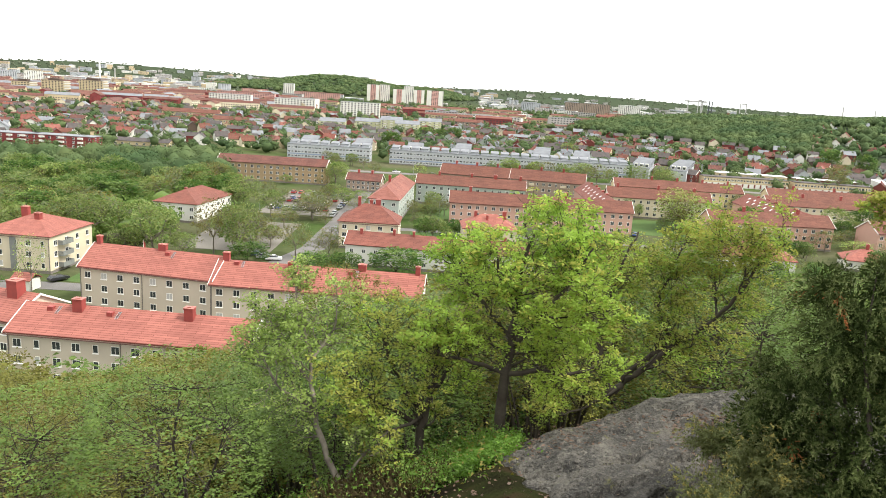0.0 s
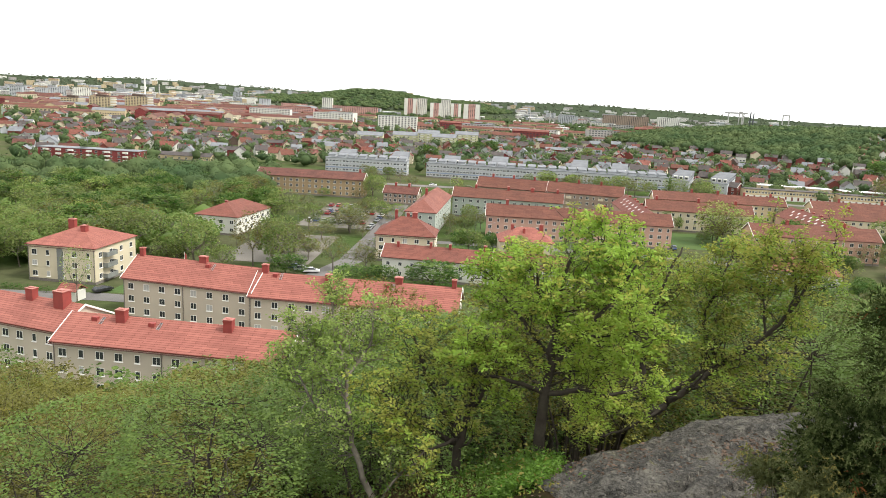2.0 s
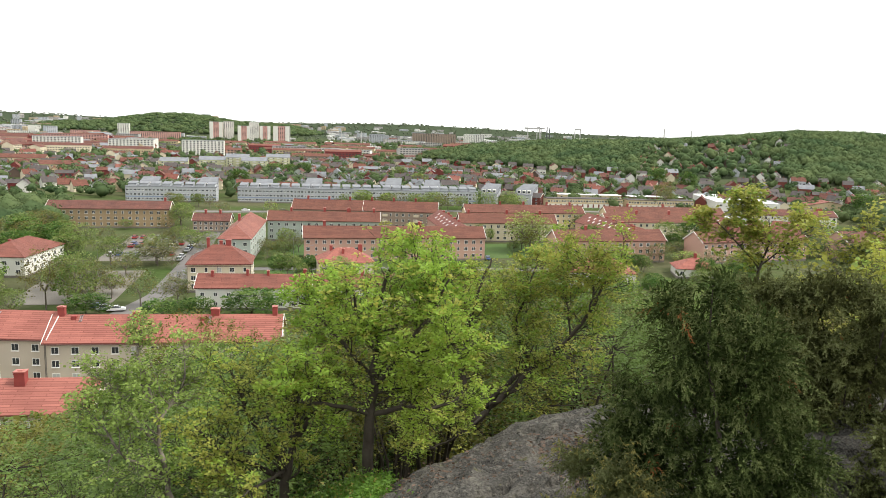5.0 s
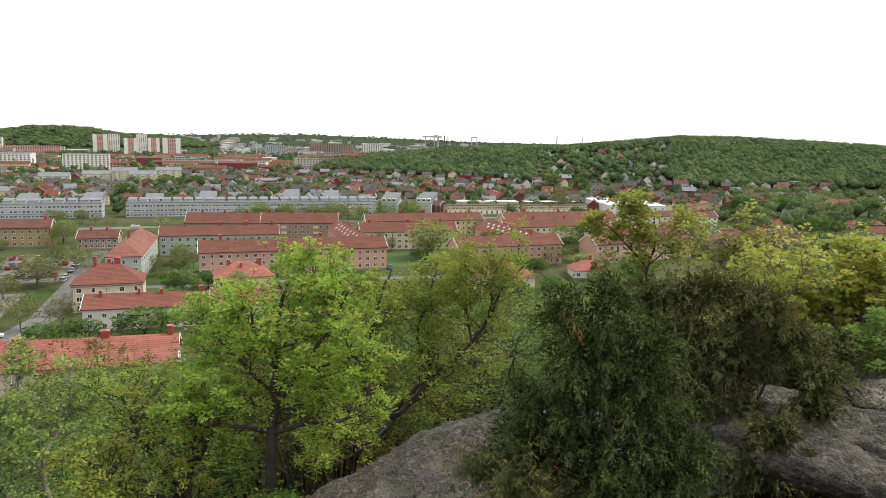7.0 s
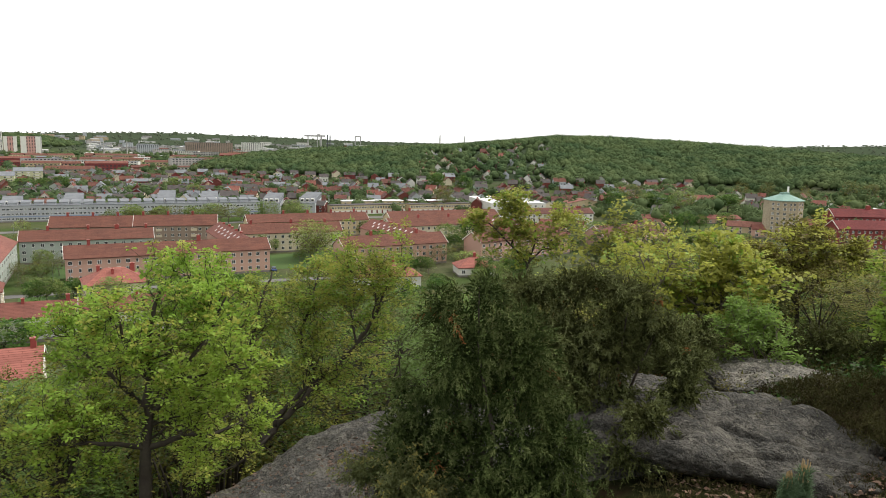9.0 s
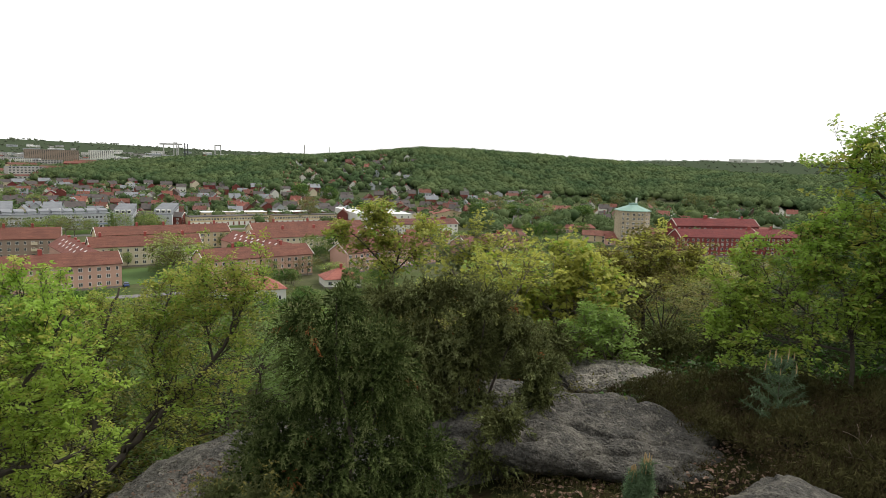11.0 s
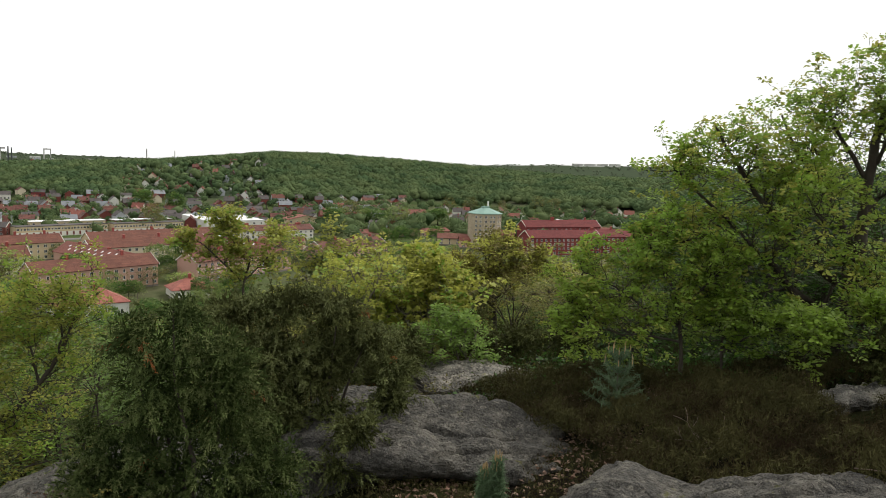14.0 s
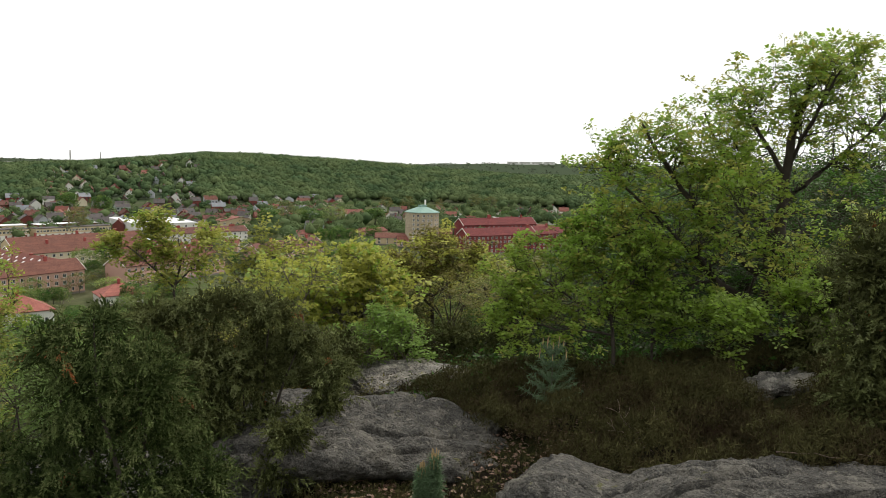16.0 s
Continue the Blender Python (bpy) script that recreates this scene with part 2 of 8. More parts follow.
def rock_material(name, k=1.0):
    m = material(name, (0.024 * k, 0.023 * k, 0.021 * k), 0.92, (0.044 * k, 0.042 * k, 0.038 * k), 1.6, 14.0, 0.10, 22)
    nodes, links = m.node_tree.nodes, m.node_tree.links
    bsdf = next(n for n in nodes if n.type == "BSDF_PRINCIPLED")
    coord = next(n for n in nodes if n.type == "TEX_COORD")
    under = bsdf.inputs["Base Color"].links[0].from_socket
    for scale, low, high, colour, amount in ((2.6, 0.46, 0.62, (0.135, 0.131, 0.122, 1), 0.62), (0.9, 0.50, 0.70, (0.020, 0.019, 0.017, 1), 0.5), (9.0, 0.56, 0.61, (0.125, 0.122, 0.114, 1), 0.7), (24.0, 0.54, 0.60, (0.016, 0.015, 0.013, 1), 0.85), (60.0, 0.52, 0.60, (0.10, 0.098, 0.09, 1), 0.6), (38.0, 0.57, 0.66, (0.15, 0.147, 0.137, 1), 0.5), (4.0, 0.62, 0.67, (0.07, 0.075, 0.02, 1), 0.7), (1.3, 0.62, 0.68, (0.035, 0.035, 0.014, 1), 0.6)):
        patch = nodes.new("ShaderNodeTexNoise")
        patch.inputs["Scale"].default_value, patch.inputs["Detail"].default_value = scale, 8
        patch.inputs["Roughness"].default_value = 0.7
        links.new(coord.outputs["Object"], patch.inputs["Vector"])
        edge = nodes.new("ShaderNodeMapRange")
        edge.inputs[1].default_value, edge.inputs[2].default_value, edge.inputs[4].default_value = low, high, amount
        links.new(patch.outputs["Fac"], edge.inputs[0])
        mix = nodes.new("ShaderNodeMix")
        mix.data_type = "RGBA"
        links.new(edge.outputs[0], mix.inputs[0])
        links.new(under, mix.inputs[6])
        mix.inputs[7].default_value = (colour[0] * k * 1.05, colour[1] * k, colour[2] * k * 0.9, 1)
        under = mix.outputs[2]
    links.new(under, bsdf.inputs["Base Color"])
    return m


ROCK = rock_material("grey lichened gneiss", 1.35)
PALE_ROCK = rock_material("pale weathered gneiss", 3.0)


def ground_material():
    """Litter and moss on the knoll, lawns and yards in the valley, haze-grey green on high and far ground."""
    m = material("ground", (0.055, 0.085, 0.027), 1.0, (0.095, 0.095, 0.055), 0.03, 0.4, spec=0.0)
    nodes, links = m.node_tree.nodes, m.node_tree.links
    bsdf = next(n for n in nodes if n.type == "BSDF_PRINCIPLED")
    coord = next(n for n in nodes if n.type == "TEX_COORD")
    valley = bsdf.inputs["Base Color"].links[0].from_socket
    parts = nodes.new("ShaderNodeSeparateXYZ")
    links.new(coord.outputs["Object"], parts.inputs[0])
    knoll = nodes.new("ShaderNodeVectorMath")
    knoll.operation = "LENGTH"
    links.new(coord.outputs["Object"], knoll.inputs[0])
    near = nodes.new("ShaderNodeMapRange")
    near.inputs[1].default_value, near.inputs[2].default_value = 70, 100
    links.new(knoll.outputs["Value"], near.inputs[0])
    floor = nodes.new("ShaderNodeTexNoise")
    floor.inputs["Scale"].default_value, floor.inputs["Detail"].default_value = 1.1, 8
    links.new(coord.outputs["Object"], floor.inputs["Vector"])
    ramp = nodes.new("ShaderNodeValToRGB")
    ramp.color_ramp.elements[0].position, ramp.color_ramp.elements[0].color = 0.38, (0.012, 0.010, 0.007, 1)
    ramp.color_ramp.elements[1].position, ramp.color_ramp.elements[1].color = 0.68, (0.036, 0.023, 0.015, 1)
    moss = ramp.color_ramp.elements.new(0.53)
    moss.color = (0.02, 0.023, 0.009, 1)
    links.new(floor.outputs["Fac"], ramp.inputs[0])
    mix = nodes.new("ShaderNodeMix")
    mix.data_type = "RGBA"
    links.new(near.outputs[0], mix.inputs[0])
    links.new(ramp.outputs[0], mix.inputs[6])
    links.new(valley, mix.inputs[7])
    high = nodes.new("ShaderNodeMapRange")
    high.inputs[1].default_value, high.inputs[2].default_value = 3, 12
    links.new(parts.outputs[2], high.inputs[0])
    away = nodes.new("ShaderNodeMath")
    away.operation = "MULTIPLY"
    links.new(high.outputs[0], away.inputs[0])
    links.new(near.outputs[0], away.inputs[1])
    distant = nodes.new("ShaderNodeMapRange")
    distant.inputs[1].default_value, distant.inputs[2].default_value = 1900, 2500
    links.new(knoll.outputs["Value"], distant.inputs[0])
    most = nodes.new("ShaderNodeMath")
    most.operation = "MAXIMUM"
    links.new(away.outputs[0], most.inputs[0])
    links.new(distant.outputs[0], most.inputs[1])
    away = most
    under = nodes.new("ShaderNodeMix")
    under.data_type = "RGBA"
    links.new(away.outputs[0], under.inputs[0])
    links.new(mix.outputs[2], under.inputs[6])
    # high and far ground: wood green greyed to carry the haze
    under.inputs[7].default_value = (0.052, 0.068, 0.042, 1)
    links.new(under.outputs[2], bsdf.inputs["Base Color"])
    crumbs = nodes.new("ShaderNodeTexNoise")
    crumbs.inputs["Scale"].default_value, crumbs.inputs["Detail"].default_value = 18, 6
    links.new(coord.outputs["Object"], crumbs.inputs["Vector"])
    relief = nodes.new("ShaderNodeBump")
    relief.inputs["Strength"].default_value, relief.inputs["Distance"].default_value = 0.8, 0.05
    links.new(crumbs.outputs["Fac"], relief.inputs["Height"])
    links.new(relief.outputs[0], bsdf.inputs["Normal"])
    return m


GROUND = ground_material()

# desaturated, lightened leaf green: distance haze mixed into the base colour
RIDGE_WOOD = material("ridge wood leaves hazed", (0.095, 0.115, 0.075), 0.9, (0.115, 0.135, 0.09), 0.01, None, island=0.2, spec=0.05)
STONE_PALE = material("pale city stone", (0.42, 0.40, 0.38), 0.9, None, 0.05, 1)

# leaf green lowered to imitate the shade under the oaks
LEAF_SHADE = leaf_mat("shade-darkened understorey leaves", (0.03, 0.05, 0.010), (0.04, 0.06, 0.012), 1.0, 0.3)


# ---- mesh tools ----
class Shape:
    """Collects faces of several materials into one mesh."""

    def __init__(self):
        self.verts, self.faces, self.slots = [], [], []

    def face(self, *points, slot=0):
        n = len(self.verts)
        self.verts += points
        self.faces.append(tuple(range(n, n + len(points))))
        self.slots.append(slot)

    def box(self, x0, y0, z0, x1, y1, z1, slot=0):
        n = len(self.verts)
        self.verts += [(x, y, z) for z in (z0, z1) for x, y in ((x0, y0), (x1, y0), (x1, y1), (x0, y1))]
        for q in ((3, 2, 1, 0), (4, 5, 6, 7), (0, 1, 5, 4), (1, 2, 6, 5), (2, 3, 7, 6), (3, 0, 4, 7)):
            self.faces.append(tuple(n + i for i in q))
            self.slots.append(slot)

    def slab(self, points, thick, slot=0):
        """A flat panel given by its upper outline, with thickness downwards."""
        n, k = len(self.verts), len(points)
        self.verts += [tuple(p) for p in points] + [(p[0], p[1], p[2] - thick) for p in points]
        self.faces.append(tuple(range(n, n + k)))
        self.faces.append(tuple(range(n + 2 * k - 1, n + k - 1, -1)))
        for i in range(k):
            j = (i + 1) % k
            self.faces.append((n + i, n + k + i, n + k + j, n + j))
        self.slots += [slot] * (k + 2)

    def mesh(self, name, *mats):
        me = bpy.data.meshes.new(name)
        me.from_pydata(self.verts, [], self.faces)
        for m in mats:
            me.materials.append(m)
        me.polygons.foreach_set("material_index", self.slots)
        me.update()
        return me


def put(name, mesh, parent=None, label="", at=None):
    """Links a mesh as one object, under its thing or part."""
    ob = new(name, mesh)
    ob.parent = parent
    if at is not None:
        ob.matrix_basis = at
    if label:
        ob["label"] = label
    return ob


def quads(name, verts, count, mats, slots=None, smooth=False):
    """A mesh of loose three- or four-cornered faces."""
    k = np.shape(verts)[1]
    me = bpy.data.meshes.new(name)
    me.vertices.add(k * count)
    me.vertices.foreach_set("co", np.asarray(verts, dtype=np.float32).ravel())
    me.loops.add(k * count)
    me.loops.foreach_set("vertex_index", np.arange(k * count, dtype=np.int32))
    me.polygons.add(count)
    me.polygons.foreach_set("loop_start", np.arange(0, k * count, k, dtype=np.int32))
    for m in mats:
        me.materials.append(m)
    if slots is not None:
        me.polygons.foreach_set("material_index", np.asarray(slots, dtype=np.int32))
    me.update(calc_edges=True)
    return me


# ---- the lie of the land: knoll, valley floor, wooded hills, far ridge ----
def smooth(a, b, v):
    t = np.clip((v - a) / (b - a), 0, 1)
    return t * t * (3 - 2 * t)


HILL_TURN = (-40, -26, -20, -14, -10.5, -8, -4.6, -1, 2.4, 6, 90)
HILL_RISE = (-1.7, -1.2, -0.75, -0.4, 0.20, 0.26, -0.2, -0.35, -1.0, -1.8, -1.8)
WOOD_TURN = (5, 10, 14, 18, 23, 27, 30, 33, 36, 40, 45, 50, 55, 60, 70, 100)
WOOD_RISE = (-2.8, -2.2, -1.6, -1.2, -1.0, -0.85, -0.6, -0.3, 0.05, 0.05, -0.15, -0.4, -0.8, -1.1, -1.1, -1.1)
RIDGE_TURN = (-60, -31, -26, -20, -15, -5, 4, 8, 14, 20, 28, 34, 45, 52, 58, 64, 80, 120, 240, 300)
RIDGE_RISE = (0.0, 0.05, 0.28, 0.18, 0.05, -0.1, 0.1, 0.16, 0.02, -0.2, -0.28, -0.25, -0.2, 0.0, 0.2, 0.3, 0.3, 0.2, 0.2, 0.0)
EYE = 48.0


def ground_height(x, y):
    x, y = np.asarray(x, dtype=float), np.asarray(y, dtype=float)
    r = np.hypot(x, y)
    turn = np.degrees(np.arctan2(x, y))
    # the knoll: gentle near its top, steep wooded side
    side = np.interp(x, (3, 9), (0.31, 0.205))
    top = EYE - 1.95 - side * np.clip(y - 0.6, 0, 9.5) - 0.045 * np.clip(x, -4, 12) + 0.05 * np.clip(-y, 0, 8)
    top = top - 0.55 * np.exp(-((x - 6.0) ** 2 + (y - 2.4) ** 2) / 6.2)
    top = top + 0.07 * np.sin(1.3 * x + 0.4) * np.cos(1.1 * y) + 0.04 * np.sin(2.9 * x - 1.7 * y)
    fall = np.interp(x, (-8, 2), (0.55, 0.62)) * np.clip(y - 9.5 - 0.10 * np.clip(x - 4, 0, 40), 0, None) + 0.2 * np.clip(-x - 3, 0, None)
    fall = fall + 0.45 * np.clip(x - 16, 0, None) + 0.3 * np.clip(-y - 45, 0, None)
    fall = fall + (0.55 * np.clip(0.8 - x, 0, 1.5) + 0.45 * np.clip(-x - 0.7, 0, 4)) * smooth(2.5, 6.0, y)
    knoll = top - fall
    z = np.where(knoll > 4, knoll, 4 * np.exp(np.clip((knoll - 4) / 4, -30, 0)))
    z = z * (1 - smooth(105, 135, r))
    # wooded hills and the far ridge
    hill = EYE + 2750 * np.tan(np.radians(np.interp(turn, HILL_TURN, HILL_RISE)))
    z = z + np.clip(hill, 0, None) * smooth(2000, 2750, r) * (1 - smooth(2900, 3300, r))
    wood = EYE + 1050 * np.tan(np.radians(np.interp(turn, WOOD_TURN, WOOD_RISE)))
    foot = 820 + 60 * np.sin(np.radians(turn * 9))
    z = z + np.clip(wood, 0, None) * smooth(foot - 130, foot + 230, r) * (1 - smooth(1250, 1700, r))
    ridge = EYE + 4200 * np.tan(np.radians(np.interp(np.where(turn < -60, turn + 360, turn), RIDGE_TURN, RIDGE_RISE)))
    return z + np.clip(ridge, 0, None) * smooth(3100, 4200, r)


def land():
    rings = [0.4]
    while rings[-1] < 4850:
        rings.append(rings[-1] * 1.045 + 0.02)
    rr = np.array(rings)
    turns = np.radians(np.concatenate([np.arange(-60, 110, 0.6), np.arange(110, 300, 5.0)]))
    gx, gy = rr[:, None] * np.sin(turns), rr[:, None] * np.cos(turns)
    gz = ground_height(gx, gy)
    n, k = gx.shape
    verts = np.stack([gx, gy, gz], -1).reshape(-1, 3)
    faces = []
    for i in range(n - 1):
        for j in range(k):
            a, b = i * k + j, i * k + (j + 1) % k
            faces.append((a, a + k, b + k, b))
    faces.append(tuple(range(k)))
    me = bpy.data.meshes.new("ground")
    me.from_pydata(verts.tolist(), [], faces)
    me.materials.append(GROUND)
    me.polygons.foreach_set("use_smooth", [True] * len(faces))
    me.update()
    tagged(new("ground", me), "mossy knoll, wooded slope and green valley floor", "ground", kind="structure")


land()


def strip(name, label, points, width, mat, lift=0.05):
    """A paved band along a line on the valley floor."""
    s = Shape()
    line = [Vector((x, y, 0)) for x, y in points]
    left, right = [], []
    for i, p in enumerate(line):
        way = (line[min(i + 1, len(line) - 1)] - line[max(i - 1, 0)]).normalized()
        side = Vector((-way.y, way.x, 0)) * width / 2
        left.append(p + side)
        right.append(p - side)
    for i in range(len(line) - 1):
        quad = [right[i], right[i + 1], left[i + 1], left[i]]
        s.slab([(q.x, q.y, float(ground_height(q.x, q.y)) + lift) for q in quad], 0.12)
    tagged(new(name, s.mesh(name, mat)), label, name.split("_")[0], kind="structure")


# ---- buildings ----
WINDOW_MESHES = {}


def window_meshes(w, h):
    key = (round(w, 2), round(h, 2))
    if key not in WINDOW_MESHES:
        f, p, s, whole = Shape(), Shape(), Shape(), Shape()
        xs = [-w / 2 - 0.03, -w / 2 + 0.05, -0.035, 0.035, w / 2 - 0.05, w / 2 + 0.03]
        zs = [-0.04, 0.07, h - 0.06, h + 0.02]
        bars = {0, 2, 4}
        if w <= 0.9:
            xs, bars = [xs[0], xs[1], xs[4], xs[5]], {0, 2}
        n = len(xs)
        for shape in (f, whole):
            shape.verts = [(x, y, z) for y in (-0.07, 0.02) for z in zs for x in xs]
            for k in range(3):
                for i in range(n - 1):
                    a = k * n + i
                    glass = k == 1 and i not in bars
                    if not glass or shape is whole:
                        shape.faces.append((a, a + 1, a + n + 1, a + n))
                        shape.slots.append(1 if glass else 0)
            rim = [i for i in range(n)] + [k * n + n - 1 for k in (1, 2, 3)] + [3 * n + i for i in range(n - 2, -1, -1)] + [2 * n, n]
            for a, c in zip(rim, rim[1:] + rim[:1]):
                shape.faces.append((a, a + 4 * n, c + 4 * n, c))
                shape.slots.append(0)
        p.box(-w / 2 + 0.02, -0.03, 0.06, w / 2 - 0.02, 0.01, h - 0.06)
        s.slab([(-w / 2 - 0.12, -0.2, -0.1), (w / 2 + 0.12, -0.2, -0.1), (w / 2 + 0.12, 0.02, -0.02), (-w / 2 - 0.12, 0.02, -0.02)], 0.05)
        WINDOW_MESHES[key] = (f.mesh("window frame", TRIM), p.mesh("pane", GLASS), p.mesh("blind pane", BLIND), s.mesh("sill", TRIM), whole.mesh("window", TRIM, GLASS))
    return WINDOW_MESHES[key]


def add_window(house, x, y, z, w, h, turn=0.0, fine=True, rng=random):
    frame_mesh, pane, blind, sill, whole = window_meshes(w, h)
    at = pose(x, y, z, 0, 0, turn)
    if not fine:
        return put("window", whole, house, at=at)
    win = put("window", frame_mesh, house, at=at)
    put("pane", blind if rng.random() < 0.14 else pane, win)
    put("sill", sill, win)
    return win


def add_chimney(house, x, y, z, w=0.9, d=0.9, h=1.6):
    s = Shape()
    s.box(-w / 2, -d / 2, -1.2, w / 2, d / 2, h)
    s.box(-w / 2 - 0.05, -d / 2 - 0.05, h - 0.25, w / 2 + 0.05, d / 2 + 0.05, h - 0.12)
    c = put("chimney", s.mesh("chimney", CHIMNEY), house, at=pose(x, y, z))
    t = Shape()
    t.slab([(-w / 2 - 0.1, -d / 2 - 0.1, h + 0.1), (w / 2 + 0.1, -d / 2 - 0.1, h + 0.1), (w / 2 + 0.1, d / 2 + 0.1, h + 0.1), (-w / 2 - 0.1, d / 2 + 0.1, h + 0.1)], 0.1)
    t.box(-w / 4, -d / 4, h, w / 4, d / 4, h + 0.22)
    put("cap", t.mesh("cap", CAP), c)


def roof_shape(length, depth, eave, rise, style, over=0.45):
    """Gable along x ("gable"), along y ("end"), hipped ("hip") or flat ("flat")."""
    s = Shape()
    a, b, c, d = -over, length + over, -over, depth + over
    low = eave - over * rise / (depth / 2 if style != "end" else length / 2)
    mid, top = depth / 2, eave + rise
    if style in ("gable", "end"):
        if style == "gable":
            line = [(c, low), (mid, top), (d, low)]
            spot = lambda v, u, z: (u, v, z)
            ends = (a, b)
        else:
            line = [(b, low), (length / 2, top), (a, low)]
            spot = lambda v, u, z: (v, u, z)
            ends = (c, d)
        k = len(line)
        for u in ends:
            s.verts += [spot(v, u, z + 0.18) for v, z in line] + [spot(v, u, z) for v, z in line]
        for i in (0, 1):
            s.faces += [(i, 6 + i, 7 + i, i + 1), (3 + i, 4 + i, 10 + i, 9 + i), (i, i + 1, i + 4, i + 3), (6 + i, 9 + i, 10 + i, 7 + i)]
        s.faces += [(0, 3, 9, 6), (2, 8, 11, 5)]
        s.slots += [0] * 10
    elif style == "flat":
        s.slab([(a + 0.2, c + 0.2, eave + 0.3), (b - 0.2, c + 0.2, eave + 0.3), (b - 0.2, d - 0.2, eave + 0.3), (a + 0.2, d - 0.2, eave + 0.3)], 0.3)
    else:
        low = eave
        if length >= depth:
            k = depth / 2
            p, q = (k, mid, top), (length - k, mid, top)
            faces = [[(a, c, low), (b, c, low), q, p], [(b, c, low), (b, d, low), q], [(b, d, low), (a, d, low), p, q], [(a, d, low), (a, c, low), p]]
        else:
            k = length / 2
            p, q = (k, k, top), (k, depth - k, top)
            faces = [[(a, c, low), (b, c, low), p], [(b, c, low), (b, d, low), q, p], [(b, d, low), (a, d, low), q], [(a, d, low), (a, c, low), p, q]]
        for f in faces:
            s.slab([(x, y, z + 0.16) for x, y, z in f], 0.16)
    return s


def block(name, label, x0, y0, x1, y1, depth, eave, rise, storeys, bays, wall, roof, style="gable", fine=True, chimneys=(), sides=2, win=(1.25, 1.25), group="", skylights=0, uniform=False, trim=True, base=0.0, lift=0.9, bands=False):
    """A block of flats. Its front runs from (x0, y0) to (x1, y1); it is deep to the left of that line."""
    length, turn = math.hypot(x1 - x0, y1 - y0), math.degrees(math.atan2(y1 - y0, x1 - x0))
    house = new(name)
    house.matrix_basis = pose(x0, y0, base, 0, 0, turn)
    tagged(house, label, "building", group)
    s = Shape()
    mid, top = depth / 2, eave + rise
    s.box(0, 0, 0, length, depth, eave)
    if style == "gable":
        for x in (0, length):
            pts = [(x, 0.0, eave), (x, depth, eave), (x, mid, top)]
            s.face(*(pts if x else pts[::-1]))
    elif style == "end":
        for y in (0, depth):
            pts = [(0.0, y, eave), (length, y, eave), (length / 2, y, top)]
            s.face(*(pts if not y else pts[::-1]))
    put("wall", s.mesh("wall", wall), house)
    s = Shape()
    s.box(-0.04, -0.04, -3.0, length + 0.04, depth + 0.04, 0.7)
    put("plinth", s.mesh("plinth", PLINTH), house)
    put("roof", roof_shape(length, depth, eave, rise, style).mesh("roof", roof), house)
    rng = random.Random(int(abs(x0) * 7 + abs(y0)))
    step = (eave - lift - 0.1) / storeys
    w, h = win
    for k in range(storeys):
        z = lift + step * k + 0.35
        if bands:
            continue
        for i in range(bays):
            x = length * (i + 0.5) / bays
            ww = w if (uniform or i % 3 != 1 or w < 1.1) else w * 0.62
            add_window(house, x, 0, z, ww, h, 0, fine, rng)
        if sides:
            n = max(1, int(min(depth, 40) / 4.2))
            for i in range(n):
                yy = depth * (i + 0.5) / n
                if sides in (2, 3):
                    add_window(house, length, yy, z, w, h, 90, fine, rng)
                if sides in (1, 3):
                    add_window(house, 0, yy, z, w, h, -90, fine, rng)
    if style == "gable" and trim:
        for x in (-0.5, length + 0.38):
            s = Shape()
            lowz = eave - 0.45 * rise / mid
            s.slab([(x, -0.5, lowz + 0.24), (x + 0.12, -0.5, lowz + 0.24), (x + 0.12, mid, top + 0.27), (x, mid, top + 0.27)], 0.34)
            s.slab([(x, mid, top + 0.27), (x + 0.12, mid, top + 0.27), (x + 0.12, depth + 0.5, lowz + 0.24), (x, depth + 0.5, lowz + 0.24)], 0.34)
            put("verge_board", s.mesh("verge board", TRIM), house)
    if fine and style != "flat":
        s = Shape()
        s.box(-0.4, -0.62, eave - 0.42, length + 0.4, -0.48, eave - 0.28)
        put("gutter", s.mesh("gutter", GUTTER), house)
        for x in (0.15, length * 0.48, length - 0.15):
            s = Shape()
            s.box(x - 0.06, -0.14, 0.1, x + 0.06, -0.02, eave - 0.3)
            put("drainpipe", s.mesh("drainpipe", PLINTH), house)
    for f in chimneys:
        y = mid if style in ("gable", "hip") else f[1] * depth
        x = f[0] * length
        zz = eave + rise * (1 - abs(f[1] - 0.5) * 2) if style in ("gable", "hip") else eave + rise * 0.7
        add_chimney(house, x, f[1] * depth, zz, *(f[2:]))
    for i in range(skylights):
        s = Shape()
        t = 0.25 + 0.5 * (i % 2)
        m = length / 2
        yy = depth * (0.12 + 0.8 * i / max(1, skylights))
        xx = m * (0.35 + 0.3 * (i % 2))
        zz = eave + rise * (xx / m) + 0.24
        k = rise / m
        s.slab([(xx - 0.45, yy - 0.5, zz - 0.45 * k), (xx + 0.45, yy - 0.5, zz + 0.45 * k), (xx + 0.45, yy + 0.5, zz + 0.45 * k), (xx - 0.45, yy + 0.5, zz - 0.45 * k)], 0.12)
        put("skylight", s.mesh("skylight", ROOF_WHITE), house)
    return house


